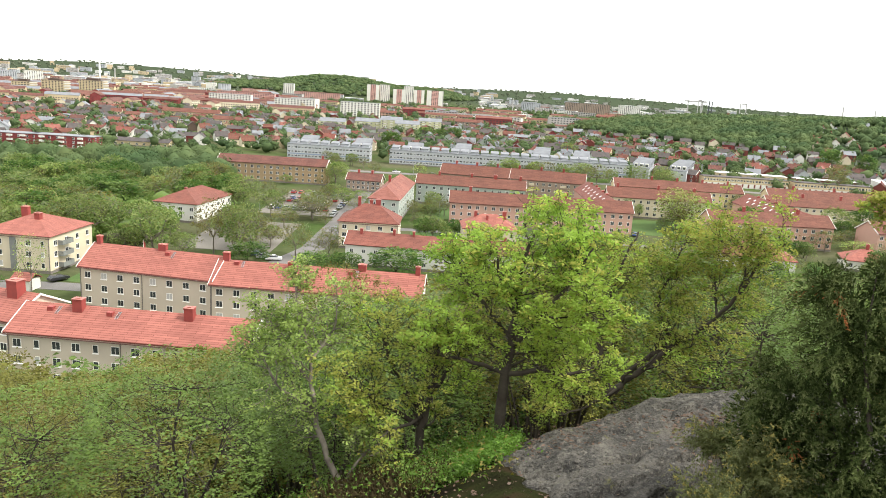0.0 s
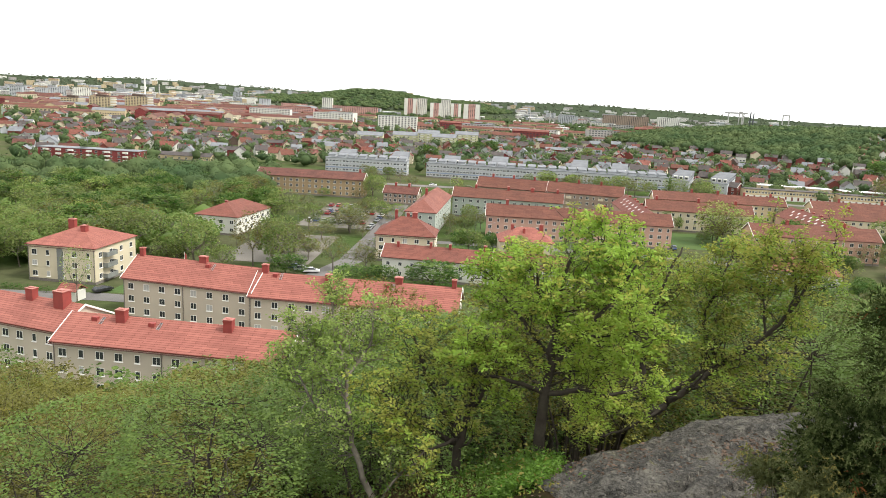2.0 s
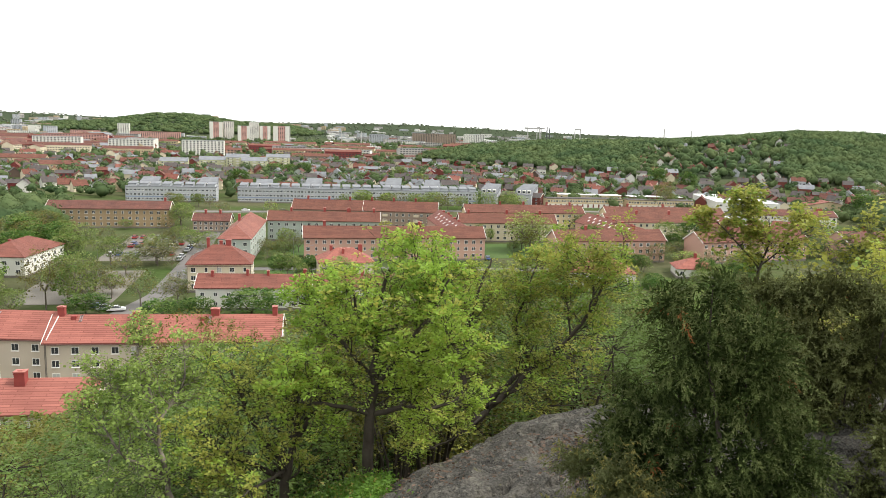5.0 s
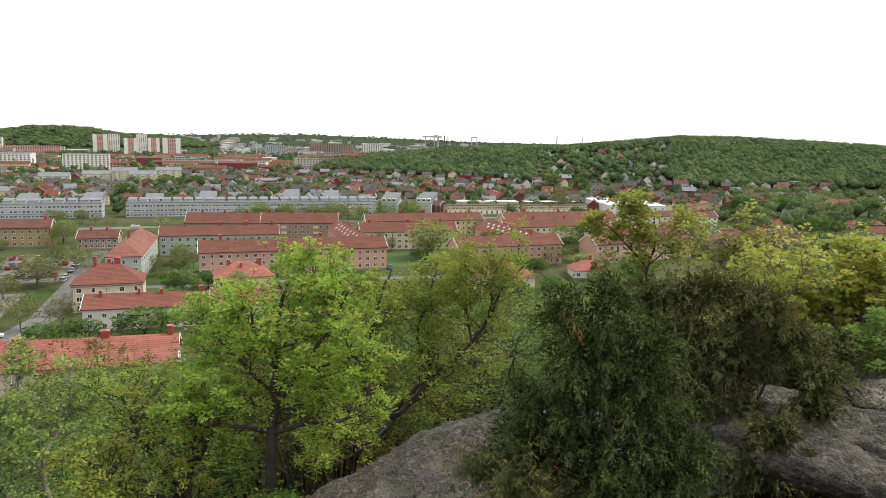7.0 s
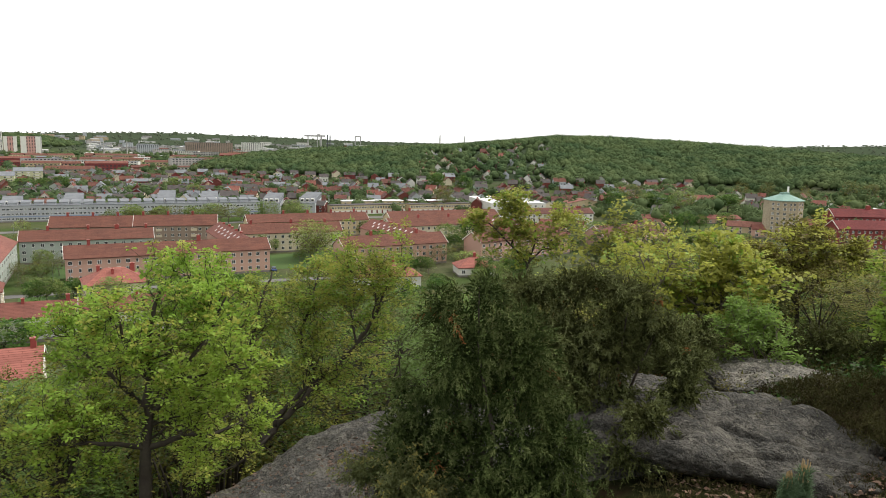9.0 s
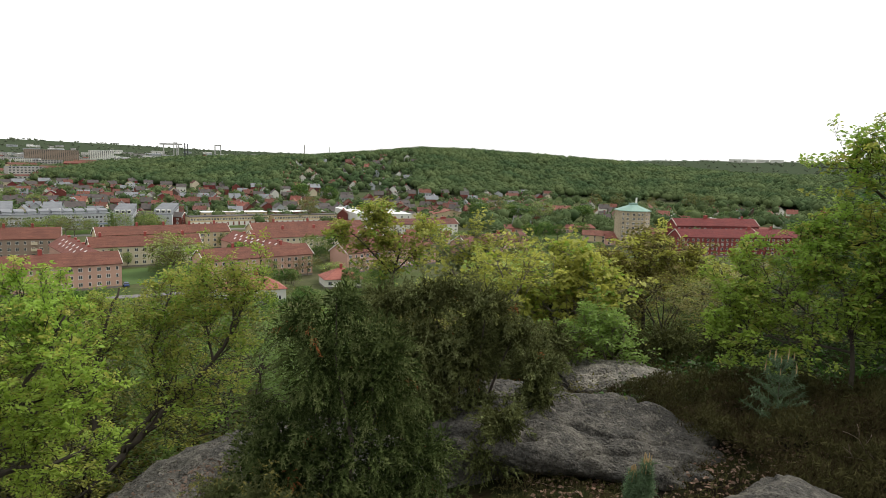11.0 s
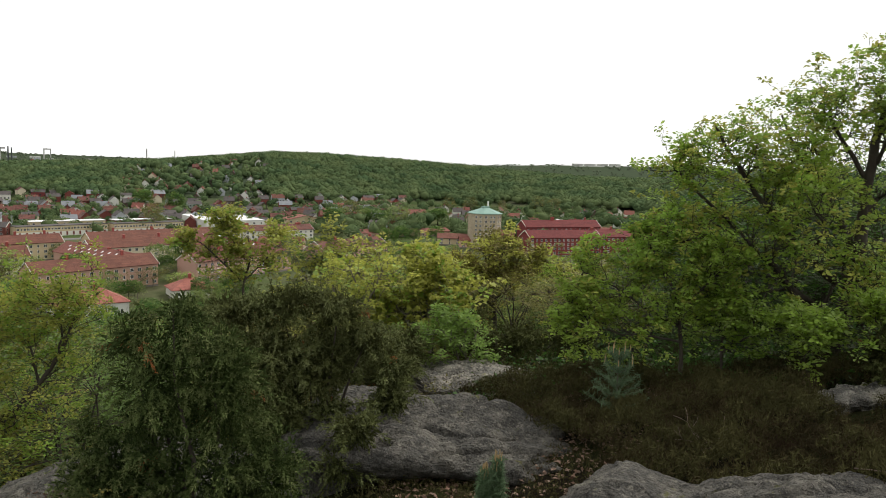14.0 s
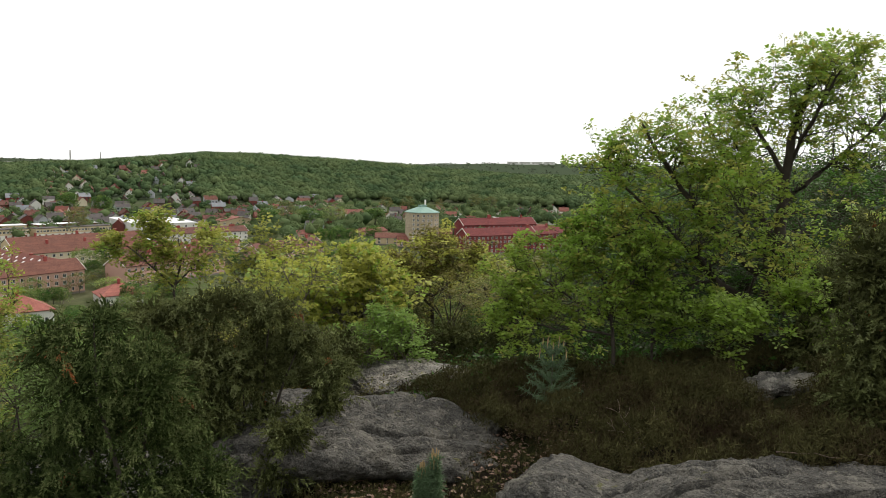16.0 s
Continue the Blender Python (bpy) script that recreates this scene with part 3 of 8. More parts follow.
def roof_bits(house, length, depth, eave, rise, spots):
    """Hatches and short ladders on the front slope."""
    k = rise / (depth / 2)
    for x, v in spots:
        y = depth / 2 * v
        z = eave + k * y + 0.2
        s = Shape()
        s.box(x - 0.45, y - 0.4, z - 0.5, x + 0.45, y + 0.4, z + 0.45)
        put("roof_hatch", s.mesh("hatch", CHIMNEY), house)
        s = Shape()
        for dx in (1.0, 1.4):
            s.slab([(x + dx, y - 0.9, z - 0.9 * k + 0.1), (x + dx + 0.06, y - 0.9, z - 0.9 * k + 0.1), (x + dx + 0.06, y + 0.6, z + 0.6 * k + 0.1), (x + dx, y + 0.6, z + 0.6 * k + 0.1)], 0.06)
        for i in range(6):
            yy = y - 0.8 + i * 0.26
            s.box(x + 1.0, yy, z + (yy - y) * k + 0.02, x + 1.46, yy + 0.05, z + (yy - y) * k + 0.1)
        put("roof_ladder", s.mesh("ladder", STEEL), house)


FLATS = "beige blocks of flats under the knoll"
b = block("apartment_block", "long beige rendered block of flats with bright red tiled roof", -64.4, 103.4, -28.1, 101.3, 11.5, 8.8, 2.8, 3, 12, BEIGE, ROOF_BRIGHT, chimneys=((0.235, 0.42, 1.5, 1.2, 1.9), (0.715, 0.42, 1.4, 1.2, 1.9)), group=FLATS, sides=2)
roof_bits(b, 36.4, 11.5, 8.8, 2.8, ((4.3, 0.78), (13.8, 0.75)))
b = block("apartment_block", "beige block of flats with large chimneys on its red roof", -101.0, 116.6, -66.2, 107.3, 11.5, 8.9, 2.8, 3, 12, BEIGE, ROOF_BRIGHT, chimneys=((0.905, 0.42, 2.0, 1.8, 2.6), (0.715, 0.45, 1.5, 1.2, 1.9)), group=FLATS)
b = block("apartment_block", "beige rendered block of flats with white windows and red roof", -73.1, 142.6, -45.0, 137.8, 11, 8.8, 3.5, 3, 8, BEIGE, ROOF_BRIGHT, uniform=True, chimneys=((0.03, 0.5), (0.53, 0.5, 1.6, 1.0, 1.2)), group=FLATS)
roof_bits(b, 28.5, 11, 8.8, 3.5, ((16.8, 0.8),))
b = block("apartment_block", "beige stepped block of flats with chimneys along its red roof", -44.9, 137.1, -4.1, 134.8, 11, 8.3, 3.5, 3, 12, BEIGE, ROOF_BRIGHT, uniform=True, chimneys=((0.03, 0.5, 1.2, 1.0, 1.6), (0.36, 0.4, 1.3, 1.0, 1.6), (0.70, 0.5, 1.5, 1.0, 1.2), (0.97, 0.5)), group=FLATS)
roof_bits(b, 40.8, 11, 8.3, 3.5, ((3.6, 0.85), (26.5, 0.8)))
v = block("apartment_villa", "square cream rendered block with hipped red roof and balconies", -108.5, 166.1, -91.4, 165.0, 18, 8.8, 3.6, 3, 5, CREAM, ROOF_BRIGHT, "hip", chimneys=((0.33, 0.52, 1.6, 1.2, 1.5), (0.62, 0.36, 1.3, 1.3, 1.6)), sides=2)
for k in range(3):
    s = Shape()
    z = 1.2 + k * 2.65
    s.box(0, 0, z - 0.15, 1.3, 4.4, z)
    s.box(1.2, 0, z, 1.3, 4.4, z + 1.0)
    s.box(0.0, 0, z, 1.2, 0.08, z + 1.0)
    s.box(0.0, 4.32, z, 1.2, 4.4, z + 1.0)
    put("balcony", s.mesh("balcony", BALCONY), v, "grey panelled balcony", pose(17.14, 3.2, 0))
s = Shape()
s.box(7.6, -0.25, 0.6, 9.0, -0.02, 8.2)
put("stair_panel", s.mesh("stair panel", BALCONY), v)
block("school_building", "white rendered house with hipped red roof", -96.0, 236.3, -81.0, 234.3, 26, 6.2, 3.6, 2, 4, WHITE_WALL, ROOF_RED, "hip", sides=2, chimneys=((0.4, 0.4, 0.8, 0.8, 0.8),), fine=False)
block("apartment_villa", "cream house with steep hipped red roof and dormer", -31.7, 212.1, -14.2, 212.2, 13, 8.0, 4.6, 3, 5, CREAM, ROOF_RED, "hip", sides=2, chimneys=((0.30, 0.5, 0.8, 0.8, 2.0), (0.5, 0.55, 0.9, 0.9, 1.6), (0.62, 0.5, 1.5, 1.0, 1.5)))
block("terrace", "low white terrace with dark red tiled roof", -26.6, 191.6, 2.8, 189.4, 9.5, 6.0, 2.6, 2, 9, WHITE_WALL, ROOF_RED, chimneys=((0.12, 0.4, 0.7, 0.7, 1.5), (0.42, 0.45, 0.6, 0.7, 1.5), (0.6, 0.45, 0.6, 0.7, 1.3), (0.92, 0.5, 0.8, 0.8, 1.4)), win=(0.95, 1.0), fine=False)
block("terrace", "low white terrace with red roof beside another", 3.1, 189.3, 24.0, 188.2, 9.5, 6.1, 2.7, 2, 7, WHITE_WALL, ROOF_RED, chimneys=((0.2, 0.45, 0.7, 0.7, 1.4), (0.6, 0.45, 0.7, 0.7, 1.4)), win=(0.95, 1.0), fine=False)
block("apartment_villa", "cream house with hipped red roof", 5.3, 222.1, 21.8, 223.2, 12, 6.3, 3.8, 2, 5, CREAM, ROOF_BRIGHT, "hip", chimneys=((0.25, 0.6, 0.9, 0.9, 1.4), (0.45, 0.3, 0.7, 0.7, 1.6), (0.8, 0.6, 1.2, 0.9, 1.6)), fine=False)
block("apartment_wing", "pale green wing with hipped orange roof running away", -27.9, 255.6, -17.2, 255.0, 50, 8.6, 4.0, 3, 3, SAGE, ROOF_ORANGE, "hip", fine=False, chimneys=((0.5, 0.7), (0.5, 0.9), (0.35, 0.5)))
block("apartment_block", "sage green block of flats with rust red roof", -13.8, 307, 31.8, 304, 11, 8.6, 3.2, 3, 15, SAGE, ROOF_RUST, fine=False, chimneys=((0.2, 0.5), (0.5, 0.5), (0.72, 0.5, 1.5, 1.0, 1.6), (0.95, 0.5)))
block("apartment_block", "brown rendered block of flats with orange red roof", -4.6, 350, 28.0, 344, 12, 8.6, 4.0, 3, 12, MUD, ROOF_RUST, fine=False, chimneys=((0.2, 0.5), (0.5, 0.5), (0.8, 0.5)))
b = block("apartment_block", "brown rendered block of flats with balcony towers and orange red roof", 28.2, 344, 62.0, 337, 12, 8.8, 4.0, 3, 12, MUD, ROOF_RUST, fine=False, chimneys=((0.1, 0.5), (0.4, 0.5), (0.7, 0.5)))
for f in (0.3, 0.72):
    for k in range(3):
        s = Shape()
        z = 1.3 + 2.6 * k
        s.box(34.5 * f - 1.2, -1.3, z - 0.15, 34.5 * f + 1.2, 0, z)
        s.box(34.5 * f - 1.2, -1.3, z, 34.5 * f + 1.2, -1.2, z + 1.0)
        put("balcony", s.mesh("balcony", CREAM), b, "cream balcony")
block("apartment_block", "long pink rendered block of flats with rust red roof", 0.7, 261, 66.4, 261, 11, 8.4, 3.4, 3, 23, PINK, ROOF_RUST, fine=False, chimneys=((0.11, 0.5, 1.0, 1.0, 1.8), (0.64, 0.5, 1.2, 1.0, 1.8)))
block("apartment_wing", "pink wing with red roof full of skylights", 54.9, 267.2, 66.2, 267.2, 54, 8.3, 3.6, 3, 3, PINK, ROOF_RED, "end", fine=False, skylights=14, chimneys=((0.5, 0.25), (0.5, 0.4), (0.5, 0.55), (0.55, 0.7), (0.5, 0.85)))
block("apartment_block", "cream block of flats with rust red roof", 66.4, 305, 108.5, 302, 11, 8.4, 3.4, 3, 14, CREAM, ROOF_RUST, fine=False, chimneys=((0.1, 0.5), (0.5, 0.5), (0.85, 0.5)))
block("apartment_block", "sand yellow block of flats with rust roof", 78, 346, 137.6, 344, 11, 8.2, 3.2, 3, 20, SAND, ROOF_RUST, fine=False, chimneys=((0.3, 0.5), (0.5, 0.5), (0.7, 0.5), (0.9, 0.5)))
block("apartment_block", "pink block of flats with brown red roof", 92.0, 253.4, 135.6, 255.6, 11, 8.4, 3.4, 3, 15, PINK, ROOF_RUST, fine=False, chimneys=((0.3, 0.5), (0.75, 0.5)))
block("apartment_wing", "pink wing with rows of skylights in its red roof", 123.6, 261.2, 135.2, 261.8, 51, 8.3, 3.6, 3, 3, PINK, ROOF_RED, "end", fine=False, skylights=16, chimneys=((0.5, 0.2), (0.5, 0.35), (0.5, 0.5), (0.55, 0.65), (0.5, 0.8)))
block("apartment_block", "pale block of flats with long rust red roof", 150.6, 346, 213.8, 343, 11, 8.0, 3.0, 3, 20, SAND, ROOF_RUST, fine=False, chimneys=((0.2, 0.5), (0.5, 0.5), (0.8, 0.5)))
block("apartment_block", "cream block of flats behind trees with rust red roof", 136.5, 313, 190, 311, 11, 8.0, 3.2, 3, 18, CREAM, ROOF_RUST, fine=False, chimneys=((0.3, 0.5), (0.6, 0.5), (0.85, 0.5)))
block("apartment_block", "pink block of flats half hidden by oaks", 148, 250, 198.2, 258, 11, 8.4, 3.4, 3, 17, PINK, ROOF_RUST, fine=False, chimneys=((0.3, 0.5), (0.7, 0.5)))
block("apartment_wing", "pink wing with skylights in a red roof", 185.6, 262.6, 197, 264.2, 44, 8.3, 3.6, 3, 3, PINK, ROOF_RED, "end", fine=False, skylights=12, chimneys=((0.5, 0.3), (0.5, 0.6)))
block("office_building", "long white building with dark brown roof", 231, 352, 278, 341, 12, 7.6, 2.6, 3, 15, WHITE_WALL, ROOF_BROWN, fine=False, chimneys=((0.2, 0.5, 2.0, 1.2, 1.2), (0.85, 0.5, 3.0, 1.2, 1.0)))
block("apartment_block", "pink gabled block of flats with dark chimneys", 214, 255, 256, 257, 12, 8.0, 3.4, 3, 13, PINK, ROOF_BROWN, fine=False, chimneys=((0.3, 0.5), (0.6, 0.5, 1.4, 1.0, 1.4), (0.85, 0.5)))
block("apartment_block", "ochre brick block of flats with brown red roof", -109, 343, -58, 342.5, 12, 8.6, 2.8, 3, 17, OCHRE, ROOF_BROWN, fine=False, chimneys=((0.95, 0.5),))
block("brick_house", "grey brown house with mansard roof and dormers", -46.5, 331, -31, 329.5, 9, 5.2, 2.6, 2, 7, MUD, ROOF_BROWN, fine=False, chimneys=((0.3, 0.5), (0.7, 0.5)))
block("apartment_villa", "white house with hipped red roof between trees", 125, 226, 138, 222, 11, 3.2, 3.2, 1, 4, WHITE_WALL, ROOF_BRIGHT, "hip", chimneys=((0.5, 0.5),), fine=False)
block("apartment_villa", "small white house with hipped red roof and tall chimneys", 77.2, 200, 95.5, 196, 12, 7.6, 3.4, 2, 5, WHITE_WALL, ROOF_BRIGHT, "hip", chimneys=((0.35, 0.5, 0.8, 0.8, 1.6), (0.6, 0.5, 1.0, 0.9, 1.8)), fine=False)
block("apartment_block", "dark red brick block of flats with wine red roof", 328.5, 221.3, 368.5, 201.3, 12, 10.2, 3.6, 4, 16, RED_BRICK, ROOF_WINE, fine=False, sides=1, chimneys=((0.95, 0.5, 1.6, 1.2, 1.4),))
block("apartment_block", "dark red brick block of flats beside another", 369.0, 203.3, 406, 184.3, 12, 10.2, 3.6, 4, 14, RED_BRICK, ROOF_WINE, fine=False, chimneys=((0.3, 0.5),))
block("apartment_block", "red brick block of flats with wine red roof behind others", 372, 254, 420, 230, 12, 11.6, 3.8, 4, 16, RED_BRICK, ROOF_WINE, fine=False, chimneys=((0.4, 0.5, 2.0, 1.4, 1.8), (0.85, 0.5)))


def row_houses(label, x0, y0, x1, y1, units, wall, eave=8.8, depth=11):
    """White slab with a stepped attic: dormers in a row over a flat parapet."""
    house = block("terrace_slab", label, x0, y0, x1, y1, depth, eave, 0.4, 3, units * 3, wall, ROOF_GREY, "flat", fine=False, sides=2, win=(1.5, 1.1))
    length = math.hypot(x1 - x0, y1 - y0)
    s = Shape()
    s.box(-0.08, -0.12, eave * 0.34 - 0.15, length + 0.08, -0.03, eave * 0.34 + 0.35)
    put("band", s.mesh("band", BLUE_PANEL), house, "grey blue facade band")
    for i in range(units):
        s = Shape()
        xa = length * (i + 0.15) / units
        xb = length * (i + 0.85) / units
        s.box(xa, 3.0, eave, xb, depth - 0.5, eave + 1.5)
        s.slab([(xa - 0.3, 2.6, eave + 1.7), (xb + 0.3, 2.6, eave + 1.7), (xb + 0.3, depth, eave + 2.5), (xa - 0.3, depth, eave + 2.5)], 0.18, 1)
        put("attic", s.mesh("attic", wall, ROOF_GREY), house)
    return house


row_houses("long white panel terrace with stepped attics", -101, 455, -50, 454, 8, GREY_WALL)
row_houses("very long white panel terrace with grey attics", -37.9, 456, 36, 452.5, 12, GREY_WALL)
row_houses("very long white panel terrace with grey attics", 36.5, 452.5, 108.6, 449, 12, GREY_WALL)


def stepped_row(x, y, units, turn):
    """Row of narrow houses running away, each with its own pitched grey roof."""
    row = new("stepped_terrace")
    row.matrix_basis = pose(x, y, 0, 0, 0, turn)
    tagged(row, "row of narrow white houses with steep grey roofs", "terrace", "stepped terraces")
    for i in range(units):
        s = Shape()
        y0 = i * 6.4
        s.box(0, y0, 0, 10, y0 + 6.1, 7.2)
        s.face((0, y0, 7.2), (0, y0 + 6.1, 7.2), (0, y0 + 6.1, 9.6))
        put("wall", s.mesh("wall", GREY_WALL), row)
        r = Shape()
        r.slab([(-0.3, y0 - 0.2, 7.5), (10.3, y0 - 0.2, 7.5), (10.3, y0 + 4.6, 10.6), (-0.3, y0 + 4.6, 10.6)], 0.2)
        r.slab([(10.3, y0 + 6.3, 9.2), (-0.3, y0 + 6.3, 9.2), (-0.3, y0 + 4.6, 10.6), (10.3, y0 + 4.6, 10.6)], 0.2)
        put("roof", r.mesh("roof", ROOF_GREY), row)
        d = Shape()
        for xx in (1.8, 5.0, 8.2):
            d.box(xx - 1.0, y0 + 0.9, 7.7, xx + 1.0, y0 + 3.2, 10.2)
            d.box(xx - 0.75, y0 + 0.82, 8.5, xx + 0.75, y0 + 0.9, 9.7, 1)
        put("dormers", d.mesh("dormers", WHITE_WALL, GLASS), row, "white roof dormers")
        for xx in (2.5, 7.5):
            add_window(row, xx, y0 - 0.01, 4.6, 1.4, 1.2, 0, False)


for x, y, n, turn in ((-96, 470, 7, 8), (-62, 468, 8, 4), (-28, 470, 6, 2), (2, 470, 9, -2), (52, 470, 11, -8), (78, 472, 9, -10), (112, 455, 8, -18), (134, 452, 9, -22)):
    stepped_row(x, y, n, turn)


def yellow_row(x0, y0, x1, y1, units):
    row = block("row_house", "two storey yellow row of houses with dark flat roof", x0, y0, x1, y1, 9, 5.8, 0.3, 2, units * 2, SAND, ROOF_DARK, "flat", fine=False, win=(1.3, 1.2))
    length = math.hypot(x1 - x0, y1 - y0)
    s = Shape()
    s.box(-0.02, -0.1, 0, length + 0.02, -0.02, 2.6)
    put("ground_floor", s.mesh("ground floor", WHITE_WALL), row, "white rendered ground floor")
    for i in range(units):
        s = Shape()
        x = length * (i + 0.5) / units
        s.box(x - 0.5, -0.2, 0.3, x + 0.5, -0.1, 2.4)
        put("door", s.mesh("door", DARK_WOOD), row)


yellow_row(153, 445, 204, 445, 14)
yellow_row(206, 441, 250, 438, 12)
block("row_house", "dark red boarded house with black roof", 128, 468, 150, 452, 11, 5.5, 2.5, 2, 6, DARK_WOOD, ROOF_DARK, fine=False)
block("row_house", "row of houses with white flat roof", 172, 478, 215, 472, 10, 5.5, 0.3, 2, 10, SAND, ROOF_WHITE, "flat", fine=False)
block("row_house", "row of houses with dark flat roof", 222, 474, 262, 470, 10, 5.0, 0.3, 2, 10, DARK_WOOD, ROOF_WHITE, "flat", fine=False)

# the tower with its copper roof
tower = new("apartment_tower")
tower.matrix_basis = pose(340.8, 262.1, 0, 0, 0, -52 + 22)
tagged(tower, "tall tan brick tower block with verdigris copper roof", "tower")
outline = [(-8.6, -4.4), (-4.2, -8.2), (4.2, -8.2), (8.6, -4.4), (8.6, 5), (4.4, 8.2), (-4.4, 8.2), (-8.6, 5)]
s = Shape()
s.slab([(x, y, 20.6) for x, y in outline], 23)
put("wall", s.mesh("wall", TAN_TOWER), tower)
s = Shape()
for i in range(8):
    (xa, ya), (xb, yb) = outline[i], outline[(i + 1) % 8]
    s.face((xa * 1.07, ya * 1.07, 20.6), (xb * 1.07, yb * 1.07, 20.6), (xb * 0.25, yb * 0.25, 23.6), (xa * 0.25, ya * 0.25, 23.6))
s.slab([(x * 1.07, y * 1.07, 20.62) for x, y in outline], 0.3)
s.box(-1.9, -1.9, 23.4, 1.9, 1.9, 24.6)
put("roof", s.mesh("roof", COPPER), tower)
s = Shape()
s.box(1.3, -0.4, 24.6, 2.1, 0.4, 27.6)
put("chimney", s.mesh("flue", TRIM), tower)
for k in range(8):
    for x in (-2.6, 0.4, 2.4):
        add_window(tower, x, -8.2, 0.6 + k * 2.48, 1.0 if x > -2 else 1.4, 1.3, 0, False)
    for f in (0.25, 0.7):
        add_window(tower, -8.6 + 4.4 * f, -4.4 - 3.8 * f, 0.6 + k * 2.48, 1.1, 1.3, -41, False)
        add_window(tower, 4.2 + 4.4 * f, -8.2 + 3.8 * f, 0.6 + k * 2.48, 1.1, 1.3, 41, False)


# ---- farther blocks ----
KINDS = {
    "slab_white": (WHITE_WALL, ROOF_GREY, "flat", "white slab block of flats with flat roof"),
    "slab_pink": (PINK_PANEL, ROOF_RUST, "flat", "long pink panel block of flats"),
    "slab_grey": (GREY_WALL, ROOF_GREY, "flat", "grey industrial block with flat roof"),
    "slab_dark": (MUD, ROOF_DARK, "flat", "dark brown industrial hall with flat roof"),
    "tower_white": (WHITE_WALL, ROOF_GREY, "flat", "white tower block with flat roof"),
    "tower_red": (PINK_PANEL, ROOF_GREY, "flat", "tower block with red and white panels"),
    "tower_beige": (SAND, ROOF_DARK, "flat", "beige brick tower block with dark penthouse"),
    "terrace_lime": (LIME, ROOF_GREY, "gable", "lime yellow rendered block with balconies"),
    "long_orange": (SAND, ROOF_RUST, "gable", "long ochre block with rust red roof"),
    "long_grey": (MUD, ROOF_RUST, "gable", "long grey brown block with red roof"),
    "long_white": (WHITE_WALL, ROOF_BROWN, "gable", "long white block with brown roof"),
    "long_red": (PINK, ROOF_RED, "gable", "long low block with red roof"),
    "long_pale": (GREY_WALL, ROOF_WHITE, "flat", "long low pale building with flat roof"),
    "brick_flat": (RED_BRICK, ROOF_GREY, "flat", "red brick block of flats with white balconies"),
    "terrace_yellow": (SAND, ROOF_DARK, "gable", "terrace of yellow houses with dark roofs"),
    "hall_blue": (BLUE_PANEL, ROOF_GREY, "flat", "long low blue panelled hall"),
    "hall_white": (WHITE_WALL, ROOF_WHITE, "flat", "low white hall with white roof"),
    "hall_orange": (SAND, ROOF_ORANGE, "end", "hall with pitched orange roof"),
    "hall_green": (SAGE, ROOF_GREY, "gable", "pale green roofed hall at the edge of the wood"),
    "house_white": (WHITE_WALL, ROOF_RED, "gable", "white wooden house with red roof"),
    "block_red": (RED_BRICK, ROOF_RED, "gable", "red brick block with red roof"),
}


def far_block(x0, y0, x1, y1, height, depth, kind):
    wall, roof, style, label = KINDS[kind]
    length = math.hypot(x1 - x0, y1 - y0)
    base = float(ground_height((x0 + x1) / 2, (y0 + y1) / 2))
    base = base if base > 2 else 0.0
    height = max(height - base, 5.0)
    rise = 0.3 if style == "flat" else min(3.2, height * 0.35)
    eave = height - rise
    storeys = max(1, round(eave / 2.8))
    far = math.hypot(x0, y0)
    bays = max(2, int(length / 4.4))
    house = block("far_building" if "house" not in kind else "wooden_house", label, x0, y0, x1, y1, depth, eave, rise, storeys, bays, wall, roof, style, fine=False, sides=0 if far > 900 else 2, trim=False, base=base, win=(1.4, 1.3) if far < 900 else (2.2, 1.5), lift=0.5, bands=far > 1000)
    if far > 1000:
        s = Shape()
        for k in range(storeys):
            z = 0.85 + k * (eave - 0.6) / storeys
            for i in range(bays):
                x = length * (i + 0.5) / bays
                s.box(x - 1.1, -0.08, z, x + 1.1, 0.02, z + 1.4)
        tagged(put("panes", s.mesh("panes", GLASS), house), kind="stuff")
    if kind == "tower_red":
        for f in (0.0, 0.72):
            s = Shape()
            s.box(length * f, -0.3, 0, length * (f + 0.28), -0.05, eave)
            put("facade_panel", s.mesh("panel", WHITE_WALL), house, "white facade panel")
    if kind == "tower_beige":
        s = Shape()
        s.box(length * 0.25, depth * 0.25, eave, length * 0.75, depth * 0.75, eave + 3.5)
        put("penthouse", s.mesh("penthouse", TIMBER_BROWN), house)
        for k in range(storeys):
            s = Shape()
            s.box(length, 0, 0.8 + k * eave / storeys, length + 1.4, depth, 1.9 + k * eave / storeys)
            put("balcony", s.mesh("balcony", WHITE_WALL), house)
    if kind in ("terrace_lime", "brick_flat"):
        for k in range(storeys):
            for f in (0.2, 0.5, 0.8):
                s = Shape()
                z = 0.9 + k * eave / storeys
                s.box(length * f - 1.5, -1.2, z, length * f + 1.5, 0, z + 1.0)
                put("balcony", s.mesh("balcony", WHITE_WALL), house, "white balcony")
    return house


far_block(-377, 1148, -313, 1151, 19.2, 14, "slab_white")
far_block(-263, 1095, -204, 1098, 19.5, 14, "slab_white")
far_block(-159, 1048, -104, 1050, 21.4, 14, "slab_white")
far_block(-428, 1351, -326, 1357, 19.0, 12, "slab_pink")
far_block(-381, 1778, -273, 1786, 19.7, 12, "slab_pink")
far_block(-434, 1900, -408, 1902, 35.7, 16, "tower_white")
far_block(-224, 1914, -193, 1916, 45.8, 18, "tower_red")
far_block(-194, 1950, -169, 1953, 47.2, 16, "tower_white")
far_block(-150, 1829, -121, 1831, 38.4, 18, "tower_red")
far_block(-132, 1956, -108, 1957, 47.4, 16, "tower_white")
